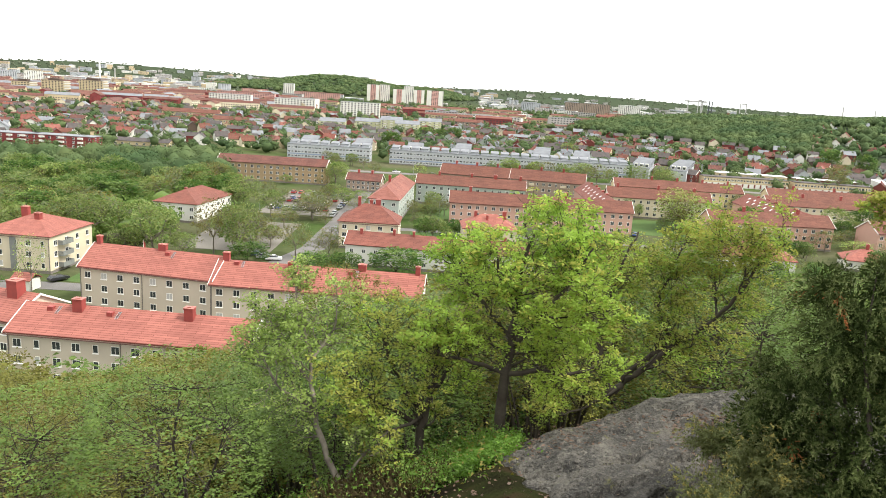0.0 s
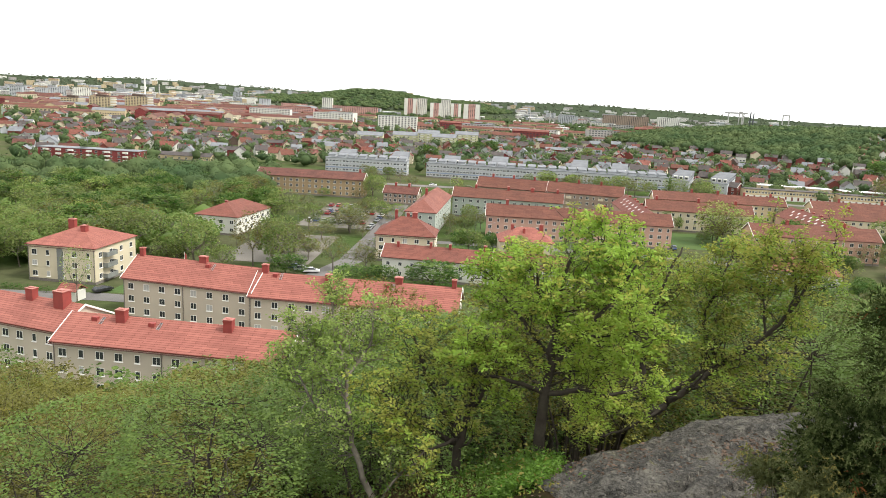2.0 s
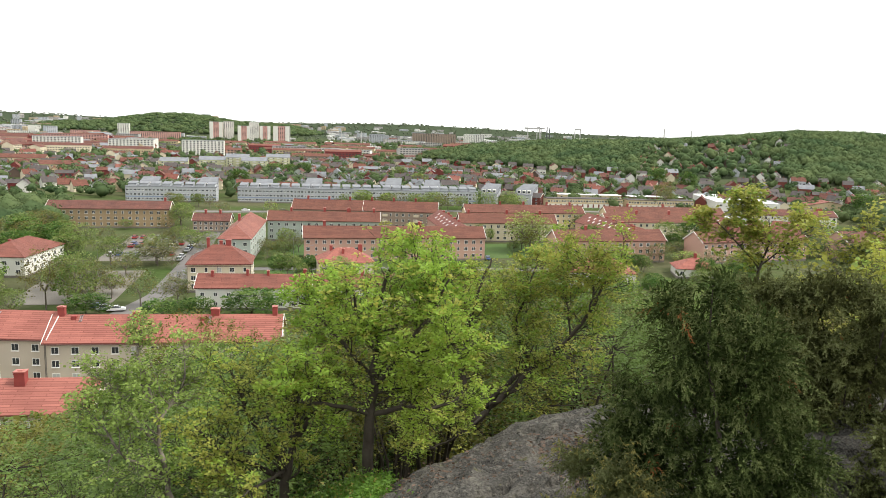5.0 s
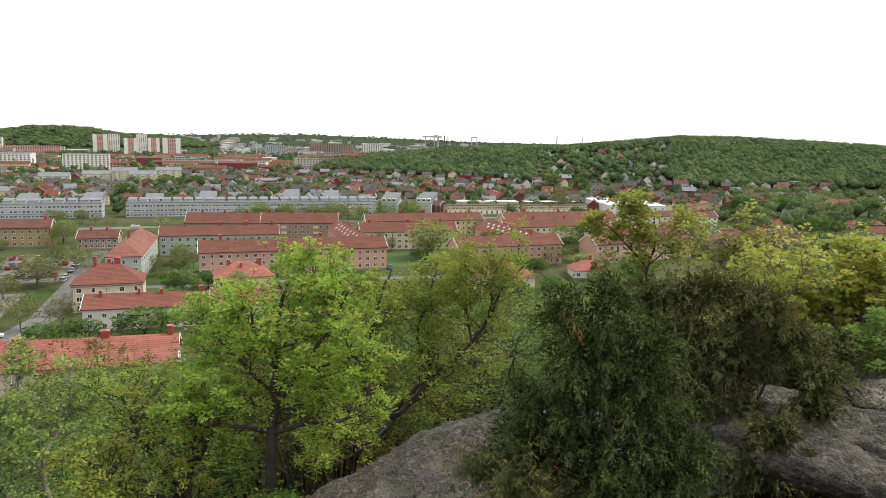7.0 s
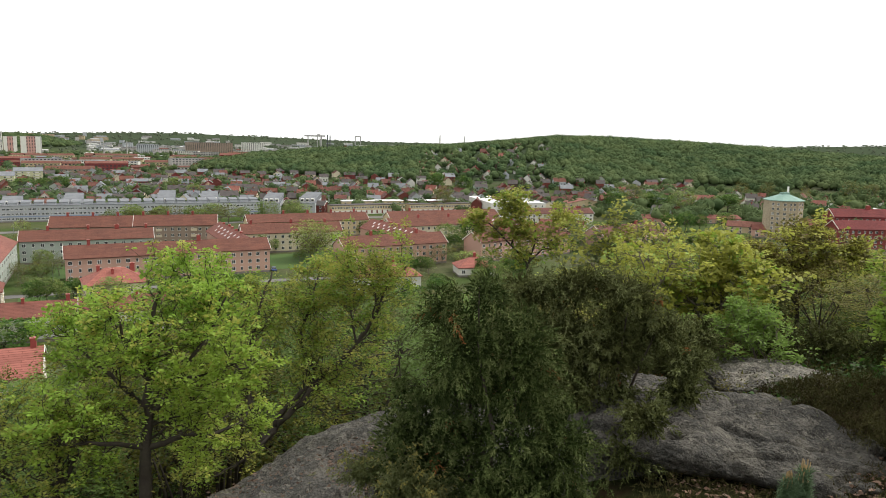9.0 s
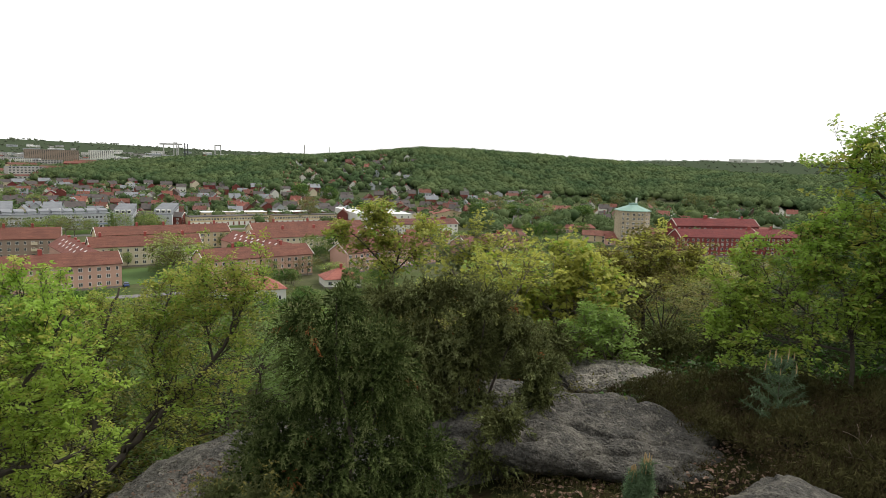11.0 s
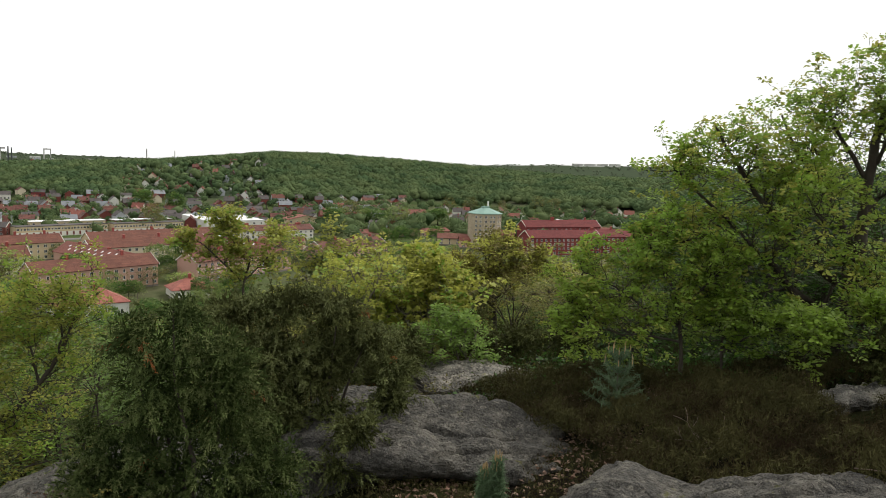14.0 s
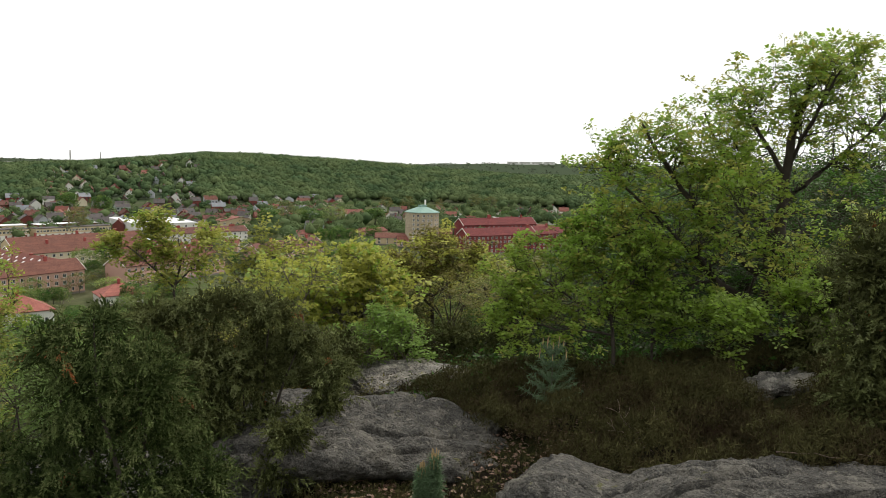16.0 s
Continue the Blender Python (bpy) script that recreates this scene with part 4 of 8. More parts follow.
far_block(-103, 1898, -77, 1900, 39.1, 18, "tower_red")
far_block(-62, 1674, -26, 1676, 40.7, 18, "tower_red")
far_block(-688, 1159, -660, 1160, 18.5, 22, "tower_beige")
far_block(-669, 1210, -634, 1212, 21.6, 22, "tower_beige")
far_block(-628, 1250, -589, 1252, 24.6, 22, "tower_beige")
far_block(-136, 758, -110, 759, 11.1, 14, "terrace_lime")
far_block(-101, 772, -73, 773, 12.4, 14, "terrace_lime")
far_block(-74, 761, -52, 761, 15.9, 14, "terrace_lime")
far_block(-58, 749, -34, 749, 13.5, 14, "terrace_lime")
far_block(-38, 827, -13, 828, 13.9, 14, "terrace_lime")
far_block(-297, 758, -239, 760, 11.4, 12, "long_orange")
far_block(-316, 714, -280, 715, 7.5, 12, "long_orange")
far_block(-231, 712, -183, 713, 8.6, 14, "long_orange")
far_block(-269, 427, -244, 428, 7.5, 12, "brick_flat")
far_block(-246, 429, -209, 430, 7.5, 12, "brick_flat")
far_block(-224, 466, -179, 467, 4.6, 9, "terrace_yellow")
far_block(-348, 651, -301, 652, 3.9, 14, "hall_blue")
far_block(-998, 1733, -964, 1752, 29.3, 14, "slab_white")
far_block(-1039, 1709, -1010, 1726, 25.0, 14, "slab_grey")
far_block(-536, 1885, -473, 1902, 16.9, 12, "slab_pink")
far_block(67, 1671, 249, 1683, 4.3, 20, "hall_white")
far_block(177, 1992, 228, 1987, 24.0, 20, "slab_grey")
far_block(291, 1979, 406, 1958, 31.2, 25, "slab_dark")
far_block(426, 1954, 481, 1941, 32.8, 25, "hall_white")
far_block(-12, 939, 38, 941, 11.2, 12, "long_grey")
far_block(58, 990, 111, 992, 5.5, 12, "long_orange")
far_block(116, 1022, 181, 1025, 4.6, 12, "long_white")
far_block(111, 1283, 134, 1284, 11.9, 14, "hall_white")
far_block(-257, 1176, -216, 1162, 19.4, 14, "slab_white")
far_block(324, 426, 350, 417, 8.1, 16, "hall_orange")
far_block(597, 711, 627, 702, 6.1, 14, "hall_green")
far_block(318, 341, 379, 321, 4.3, 12, "long_red")
far_block(440, 419, 458, 413, 9.6, 9, "house_white")
far_block(366, 414, 380, 409, 9.9, 9, "house_white")
far_block(190, 390, 224, 354, 4.0, 12, "long_pale")
far_block(229, 326, 245, 309, 7.0, 10, "long_red")
far_block(328, 270, 347, 250, 6.9, 10, "long_red")
far_block(329, 288, 341, 273, 6.7, 12, "long_orange")
far_block(349, 257, 354, 250, 10.2, 12, "block_red")
far_block(435, 291, 459, 258, 4.6, 12, "long_red")
far_block(452, 254, 460, 244, 7.5, 12, "block_red")
far_block(509, 356, 531, 326, 2.1, 9, "long_pale")
far_block(469, 229, 483, 210, 4.3, 12, "long_red")
far_block(736, 430, 745, 418, 8.2, 9, "house_white")
far_block(504, 364, 510, 356, 8.7, 9, "house_white")
far_block(701, 438, 710, 426, 6.7, 9, "house_white")
far_block(823, 455, 832, 444, 7.1, 9, "house_white")


# ---- small wooden houses ----
def cottage(wall, roof, name, label):
    house = new("wooden_house")
    tagged(house, label, "house", "small wooden houses")
    s = Shape()
    s.box(0, 0, -2.5, 9, 7.5, 4.2)
    for x in (0, 9):
        pts = [(x, 0.0, 4.2), (x, 7.5, 4.2), (x, 3.75, 7.6)]
        s.face(*(pts if x else pts[::-1]))
    put("wall", s.mesh("wall", wall), house)
    put("roof", roof_shape(9, 7.5, 4.2, 3.4, "gable", 0.4).mesh("roof", roof), house)
    add_window(house, 4.4, 0, 1.2, 2.4, 1.3, 0, False)
    add_window(house, 9, 3.75, 3.4, 1.6, 1.6, 90, False)
    s = Shape()
    s.box(4.2, 3.4, 6.8, 4.9, 4.1, 8.5)
    put("chimney", s.mesh("chimney", CHIMNEY), house)
    return house


MODELS = [
    cottage(WHITE_WALL, ROOF_RED, "a", "white wooden house with red tiled roof"),
    cottage(CREAM, ROOF_RUST, "b", "cream wooden house with rust tiled roof"),
    cottage(WHITE_WALL, ROOF_DARK, "c", "white wooden house with black roof"),
    cottage(DARK_WOOD, ROOF_BROWN, "d", "dark red wooden house with brown roof"),
    cottage(SAND, ROOF_ORANGE, "e", "yellow wooden house with orange roof"),
    cottage(TIMBER_BROWN, ROOF_DARK, "f", "brown wooden house with black roof"),
    cottage(GREY_WALL, ROOF_GREY, "g", "grey wooden house with grey roof"),
]
BUILT = [ob.matrix_basis.translation.copy() for ob in scene.objects if ob.get("category") in ("building", "tower", "terrace")]
PLACED = []


def houses(count, turn0, turn1, near, far, seed, mix=(4, 3, 4, 4, 3, 3, 2)):
    rng = random.Random(seed)
    done = tries = 0
    while done < count and tries < count * 30:
        tries += 1
        a, r = radians(rng.uniform(turn0, turn1)), rng.uniform(near, far)
        x, y = r * math.sin(a), r * math.cos(a)
        if any((x - px) ** 2 + (y - py) ** 2 < 15 ** 2 for px, py in PLACED) or any((x - q.x - 12) ** 2 + (y - q.y) ** 2 < 26 ** 2 for q in BUILT):
            continue
        m = pose(x, y, float(ground_height(x, y)), 0, 0, rng.choice((0, 90)) + rng.uniform(-20, 20) - math.degrees(a))
        model = rng.choices(MODELS, mix)[0]
        if model.get("used"):
            copy_thing(model, m)
        else:
            model.matrix_basis = m
            model["used"] = 1
        PLACED.append((x, y))
        done += 1


houses(64, -32, -5, 520, 720, 3)
houses(60, -5, 14, 545, 760, 4, (3, 2, 4, 4, 1, 4, 3))
houses(26, -34, -14, 760, 1150, 9)
houses(16, -6, 12, 780, 1150, 10)
houses(56, 12, 34, 520, 760, 5, (3, 2, 5, 4, 1, 5, 3))
houses(38, 25.5, 35.5, 745, 930, 6, (3, 2, 6, 3, 1, 3, 3))
houses(26, 34, 46, 600, 760, 7, (3, 2, 5, 3, 1, 4, 3))
houses(34, 48, 66, 560, 740, 8, (5, 3, 4, 2, 2, 1, 2))
for model in MODELS:
    if "used" in model:
        del model["used"]


# ---- trees ----
def tubes(segments, sides=6):
    """Tapered tubes for a list of (start, end, radius, radius); a segment that goes on from the last one shares its ring."""
    verts, faces = [], []
    rings = {k: [(math.cos(2 * math.pi * i / k), math.sin(2 * math.pi * i / k)) for i in range(k)] for k in (3, sides)}
    last, last_ring, last_k = None, 0, 0
    for p, q, ra, rb in segments:
        way = q - p
        if way.length < 1e-5:
            continue
        k = sides if ra > 0.014 else 3
        u = way.orthogonal().normalized()
        v = way.normalized().cross(u)
        if last is p and last_k == k:
            a = last_ring
        else:
            a = len(verts)
            verts += [tuple(p + (u * c + v * s) * ra) for c, s in rings[k]]
        b = len(verts)
        verts += [tuple(q + (u * c + v * s) * rb) for c, s in rings[k]]
        for i in range(k):
            j = (i + 1) % k
            faces.append((a + i, a + j, b + j, b + i))
        last, last_ring, last_k = q, b, k
    return verts, faces


def tube_mesh(name, segments, mat, sides=6):
    verts, faces = tubes(segments, sides)
    me = bpy.data.meshes.new(name)
    me.from_pydata(verts, [], faces)
    me.materials.append(mat)
    me.polygons.foreach_set("use_smooth", [True] * len(faces))
    me.update()
    return me


def grow(rng, segments, tips, start, way, length, radius, level, spread=0.75, lift=0.12, kids=3, wiggle=0.22):
    """One limb with its branches; thin ends become tips for leaves."""
    pieces = 4 if level > 1 else 3
    p, d, r = start, way.normalized(), radius
    for i in range(pieces):
        d = (d + Vector((rng.gauss(0, wiggle), rng.gauss(0, wiggle), rng.gauss(0, wiggle) + lift))).normalized()
        q = p + d * length / pieces
        rr = max(r * (0.82 if i < pieces - 1 else 0.6), 0.0035)
        segments.append((p, q, r, rr))
        if level > 0 and (i > 0 or level < 3):
            for _ in range(kids if i == pieces - 1 else max(1, kids - 1)):
                side = d.orthogonal().normalized()
                side.rotate(Matrix.Rotation(rng.uniform(0, 2 * math.pi), 3, d))
                grow(rng, segments, tips, q, d + side * rng.uniform(0.6, 1.3) * spread, length * rng.uniform(0.5, 0.74), rr * rng.uniform(0.5, 0.7), level - 1, spread, lift, kids, wiggle)
        if level == 0:
            tips.append(q)
        p, r = q, rr
    return p


def rosettes(rs, centres, per, reach, size, aspect):
    """Leaves that radiate from the twig ends in loose, nearly level whorls."""
    n = len(centres)
    tilt = rs.normal(0, 0.46, (n, 3)) + (0, 0, 1)
    tilt = np.repeat(tilt / np.linalg.norm(tilt, axis=1)[:, None], per, axis=0)
    big = np.repeat(rs.uniform(0.75, 1.25, (n, 1)), per, axis=0)
    turn = np.tile(np.arange(per) * 2.4, n) + np.repeat(rs.uniform(0, 6.3, n), per) + rs.normal(0, 0.3, n * per)
    out = np.stack([np.cos(turn), np.sin(turn), rs.normal(0.12, 0.3, n * per)], -1)
    out -= tilt * ((out * tilt).sum(1) * 0.8)[:, None]
    out /= np.linalg.norm(out, axis=1)[:, None]
    c = np.repeat(centres, per, axis=0) + out * reach * big * rs.uniform(0.0, 1.0, (n * per, 1)) + tilt * rs.normal(0, 0.35, (n * per, 1)) * reach
    norm = tilt + rs.normal(0, 0.5, (n * per, 3))
    side = np.cross(out, norm)
    side /= np.linalg.norm(side, axis=1)[:, None]
    norm = np.cross(side, out)
    s = size * big * rs.uniform(0.65, 1.3, (n * per, 1))
    half = side * s * aspect * 0.5
    mid = c + out * s * 0.6 + norm * s * 0.08
    return np.stack([c, mid + half, c + out * s - norm * s * 0.1, mid - half], 1)


def leaves(seed, centres, per, reach, size, aspect=0.5, droop=0.0, flat=0.6, shell=False, corners=3, rosette=False):
    """Small leaves scattered round the tips, laid over a tuft round each tip like shingles, or spread in flat rosettes."""
    rs = np.random.RandomState(seed)
    if rosette:
        return rosettes(rs, np.asarray(centres, dtype=float), per, reach, size, aspect)
    c = np.repeat(np.asarray(centres, dtype=float), per, axis=0)
    n = len(c)
    off = rs.normal(0, 1, (n, 3))
    if shell:
        off /= np.linalg.norm(off, axis=1)[:, None]
        tuft = np.repeat(rs.uniform(0.65, 1.3, (len(centres), 1)), per, axis=0)
        c = c + off * (1, 1, 0.6) * reach * tuft * rs.uniform(0.55, 1.15, (n, 1))
        norm = off + (0, 0, 0.55) + rs.normal(0, 0.35, (n, 3))
        axis = np.cross(norm, rs.normal(0, 1, (n, 3)))
    else:
        c = c + off * (1, 1, 0.7) * reach
        axis = rs.normal(0, 1, (n, 3))
        axis[:, 2] = axis[:, 2] * (1 - flat) - droop
        norm = rs.normal(0, 0.8, (n, 3)) + (0, -0.25, 0.8)
    axis /= np.linalg.norm(axis, axis=1)[:, None] + 1e-9
    side = np.cross(axis, norm)
    side /= np.linalg.norm(side, axis=1)[:, None] + 1e-9
    norm = np.cross(side, axis)
    s = size * rs.uniform(0.55, 1.35, (n, 1))
    half = side * s * aspect * 0.5
    if corners == 3:
        return np.stack([c + half, c + axis * s, c - half + norm * s * 0.12], 1)
    mid = c + axis * s * 0.55 + norm * s * 0.12
    return np.stack([c, mid + half, c + axis * s, mid - half], 1)


def tree_from(name, label, segments, tips, bark, mats, per, reach, size, seed, shares=None, group="", sides=6, keep=1.0, **more):
    tree = new(name)
    tagged(tree, label, "tree", group)
    if keep < 1:
        tips = random.Random(seed).sample(tips, int(len(tips) * keep))
        if name == "oak":
            at = np.array([t[:] for t in tips])
            crowd = (((at[:, None] - at[None]) ** 2).sum(-1) < 0.25).sum(1)
            tips = [t for t, n in zip(tips, crowd) if n > 3]
        ends = {id(g[1]): g for g in segments}
        carries = set()
        for t in tips:
            g = ends.get(id(t))
            while g and id(g) not in carries:
                carries.add(id(g))
                g = ends.get(id(g[0]))
        segments = [g for g in segments if g[2] > 0.011 or id(g) in carries]
    put("trunk", tube_mesh("trunk", segments, bark, sides), tree)
    lv = leaves(seed, [tuple(t) for t in tips], per, reach, size, **more)
    rs = np.random.RandomState(seed + 1)
    slots = np.repeat(rs.choice(len(mats), len(tips), p=shares), per)
    put("crown", quads("crown", lv, len(lv), mats, slots), tree)
    return tree


# ---- the knoll: rocks ----
def rock(label, x, y, z, rx, ry, rz, turn, lean=0.0, nod=0.0, seed=1, fine=5, rugged=1.0, stone=None, boxy=2.3, form=None):
    """A weathered outcrop: rounded, faulted by layered noise, set into the ground. form(p, rx, ry, rz) bends its main shape."""
    bm = bmesh.new()
    bmesh.ops.create_icosphere(bm, subdivisions=fine, radius=1)
    shift = Vector((seed * 7.3, seed * 3.1, seed * 1.7))
    for v in bm.verts:
        d = v.co.normalized()
        k = (abs(d.x) ** boxy + abs(d.y) ** boxy + abs(d.z) ** boxy) ** (-1 / boxy)
        p = Vector((d.x * k * rx, d.y * k * ry, d.z * k * rz))
        bulge = (noise.fractal(p * 0.7 + shift, 1.0, 2.0, 3) * 0.15 + noise.fractal(p * 2.4 + shift, 0.7, 2.1, 6) * 0.085) * rugged
        crack = abs(noise.noise(Vector((p.x * 0.5 + p.y * 0.2, p.y * 2.4 - p.x * 0.7, p.z * 3.4)) + shift))
        bulge -= 0.15 * max(0.0, 0.10 - crack) / 0.10
        bulge += noise.fractal(p * 9 + shift, 0.7, 2.0, 3) * 0.032
        if form:
            p = form(p, rx, ry, rz)
        v.co = p + Vector((d.x, d.y, d.z * 0.9)) * bulge
    me = bpy.data.meshes.new("rock")
    bm.to_mesh(me)
    bm.free()
    me.materials.append(stone or ROCK)
    me.polygons.foreach_set("use_smooth", [True] * len(me.polygons))
    ob = new("rock_outcrop", me)
    ob.matrix_basis = pose(x, y, z, nod, lean, turn)
    return tagged(ob, label, "rock")


def ledge(p, rx, ry, rz):
    """A level top that runs out to a thin nose, over a hollowed front with a bulging foot."""
    u, w = p.x / rx, p.z / rz
    front = max(0.0, -p.y / ry)
    under = math.exp(-((w - 0.18) / 0.32) ** 2) * (0.7 + 0.3 * math.sin(2.6 * p.x + 0.6))
    foot = math.exp(-((w + 0.45) / 0.4) ** 2) * (0.25 + 0.75 * max(0.0, -u))
    q = p.copy()
    q.y += front * (0.75 * under - 0.30 * foot)
    nose = max(0.0, u)
    q.y *= 1 - 0.45 * nose * nose
    q.z -= 0.20 * nose * nose * (1 if w > 0 else 0.3) - 0.05 * max(0.0, p.y / ry)
    return q


def long_back(p, rx, ry, rz):
    """A blunt knob at one end, a sag after it, then a long rising back."""
    u = p.x / rx
    q = p.copy()
    if p.z > 0:
        q.z += rz * (0.20 * math.exp(-((u + 0.82) / 0.14) ** 2) - 0.30 * math.exp(-((u + 0.50) / 0.2) ** 2))
    return q


rock("broad grey whaleback rock with dark lichen and cracks", 3.62, 8.2, 42.58, 2.75, 3.6, 1.8, -12, -19, -13, 1, 6)
rock("sloping grey slab strewn with brown leaves against a larger rock", 1.66, 7.5, 43.40, 1.6, 2.0, 0.72, -12, -30, -8, 9, 6, 0.8, boxy=2.8)
rock("grey flat topped rock with pale lichen over a dark hollow", 6.98, 5.82, 44.22, 1.8, 1.05, 0.74, -50, 4, 3, 2, 6, 1.15, boxy=6.5, form=ledge)
rock("long low grey rock in front of the heather", 6.68, 1.2, 45.01, 2.35, 0.8, 0.66, -79, -9, 0, 3, 6, 0.9, boxy=2.8, form=long_back)
rock("flat grey rock slab beside the path", 10.0, 7.5, 44.3, 1.3, 1.0, 0.36, -55, 3, 0, 4, rugged=0.6, stone=PALE_ROCK)
rock("small pale rock among the heather", 10.35, 1.9, 45.40, 0.52, 0.42, 0.19, -60, -12, 0, 5, stone=PALE_ROCK)
rock("dark mossy rock below the shrubs", 4.9, 4.9, 43.9, 0.9, 0.7, 0.5, -40, 0, 0, 6)


def litter_on(ob, label, count, seed, rule):
    """Dead leaves lying on the upper side of a rock."""
    rng = random.Random(seed)
    m = ob.matrix_basis
    spots = [m @ v.co for v in ob.data.vertices if (m.to_3x3() @ v.normal).z > 0.35]
    spots = [p for p in spots if rule(p)]
    spots = [tuple(rng.choice(spots) + Vector((rng.gauss(0, 0.03), rng.gauss(0, 0.03), 0.012))) for _ in range(count)]
    lv = leaves(seed, spots, 1, 0.008, 0.045, flat=0.95, corners=4)
    tagged(new("dead_leaves", quads("dead leaves", lv, len(lv), [LITTER_OLD])), label, "leaves", kind="stuff")


whale = next(o for o in scene.objects if o.name == "rock_outcrop")
litter_on(whale, "brown oak leaves gathered on the flank of the rock", 1500, 61, lambda p: p.x < 2.3 + 0.35 * math.sin(p.y * 3) and 6 < p.y < 10.5)
slab = next(o for o in scene.objects if o.get("label", "").startswith("sloping grey slab"))
litter_on(slab, "brown oak leaves lying on the sloping slab", 1500, 63, lambda p: math.sin(p.y * 2.3 + p.x) > -0.4)
litter_on(whale, "brown oak leaves in a hollow of the rock", 700, 62, lambda p: math.hypot(p.x - 2.9, (p.y - 7.6) * 0.8) < 0.55)


# ---- trees grown along their visible limbs ----
def follow(rng, segs, tips, points, r0, r1, twigs, reach, level=2, from_part=0.25, lift=0.1, spread=0.9):
    """A limb along given points, with side branches from there on."""
    pts = [Vector(p) for p in points]
    fine = []
    for i in range(len(pts) - 1):
        before, after = pts[max(i - 1, 0)], pts[min(i + 2, len(pts) - 1)]
        for k in range(4):
            t = k / 4
            a, b = pts[i], pts[i + 1]
            q = 0.5 * (2 * a + (b - before) * t + (2 * before - 5 * a + 4 * b - after) * t * t + (3 * a - before - 3 * b + after) * t ** 3)
            fine.append(q + Vector((rng.gauss(0, 1), rng.gauss(0, 1), rng.gauss(0, 1))) * 0.012)
    fine.append(pts[-1])
    n = len(fine) - 1
    for i in range(n):
        t, u = i / n, (i + 1) / n
        segs.append((fine[i], fine[i + 1], r0 + (r1 - r0) * t, r0 + (r1 - r0) * u))
    for _ in range(twigs):
        t = rng.uniform(from_part, 1.0)
        i = min(int(t * n), n - 1)
        way = (fine[i + 1] - fine[i]).normalized()
        side = way.orthogonal().normalized()
        side.rotate(Matrix.Rotation(rng.uniform(0, 2 * math.pi), 3, way))
        grow(rng, segs, tips, fine[i], way * 0.5 + side, reach * rng.uniform(0.6, 1.2) * (1.15 - 0.5 * t), max(0.008, (r0 + (r1 - r0) * t) * 0.35), level, spread, lift, 2, 0.25)


def limbed(name, label, seed, limbs, bark, mats, per, leaf_reach, size, shares=None, twig=0.5, level=2, sides=6, keep=1.0, **more):
    rng = random.Random(seed)
    segs, tips = [], []
    for points, r0, r1, twigs in limbs:
        follow(rng, segs, tips, points, r0, r1, twigs, twig, level)
    return tree_from(name, label, segs, tips, bark, mats, per, leaf_reach, size, seed, shares, sides=sides, keep=keep, **more)


limbed("oak", "bright green young oak with dark forked trunk", 5, [
    ([(0.92, 9.73, 42.95), (0.94, 9.73, 43.65), (0.97, 9.83, 44.15), (1.02, 9.98, 44.58), (1.08, 10.12, 45.04), (1.12, 10.26, 45.59), (1.25, 10.34, 46.04)], 0.089, 0.02, 16),
    ([(0.95, 9.81, 44.11), (0.51, 9.71, 44.30), (0.11, 9.64, 44.38), (-0.22, 9.72, 44.59)], 0.038, 0.012, 14),
    ([(0.98, 9.82, 44.12), (1.39, 9.70, 44.24), (1.87, 9.71, 44.18), (2.28, 9.90, 44.35)], 0.047, 0.015, 12),
    ([(0.99, 9.93, 44.42), (1.41, 9.85, 44.98), (1.76, 9.84, 45.50), (2.01, 9.80, 46.00)], 0.043, 0.012, 16),
    ([(1.02, 9.98, 44.58), (0.65, 10.34, 44.95), (0.35, 10.63, 45.19), (0.12, 10.81, 45.48)], 0.038, 0.012, 16),
    ([(1.06, 10.08, 44.88), (0.74, 9.88, 45.58), (0.70, 9.77, 46.00)], 0.030, 0.01, 12),
    ([(1.09, 10.07, 44.89), (1.58, 9.44, 45.12), (2.02, 9.10, 45.33)], 0.030, 0.01, 13),
    ([(1.14, 10.20, 45.36), (1.52, 10.67, 45.78), (1.79, 10.99, 46.08)], 0.025, 0.01, 12),
], BARK, [LEAF_OAK, LEAF_OAK_YELLOW], 13, 0.05, 0.053, (0.86, 0.14), twig=0.58, keep=0.40, rosette=True, aspect=0.55)
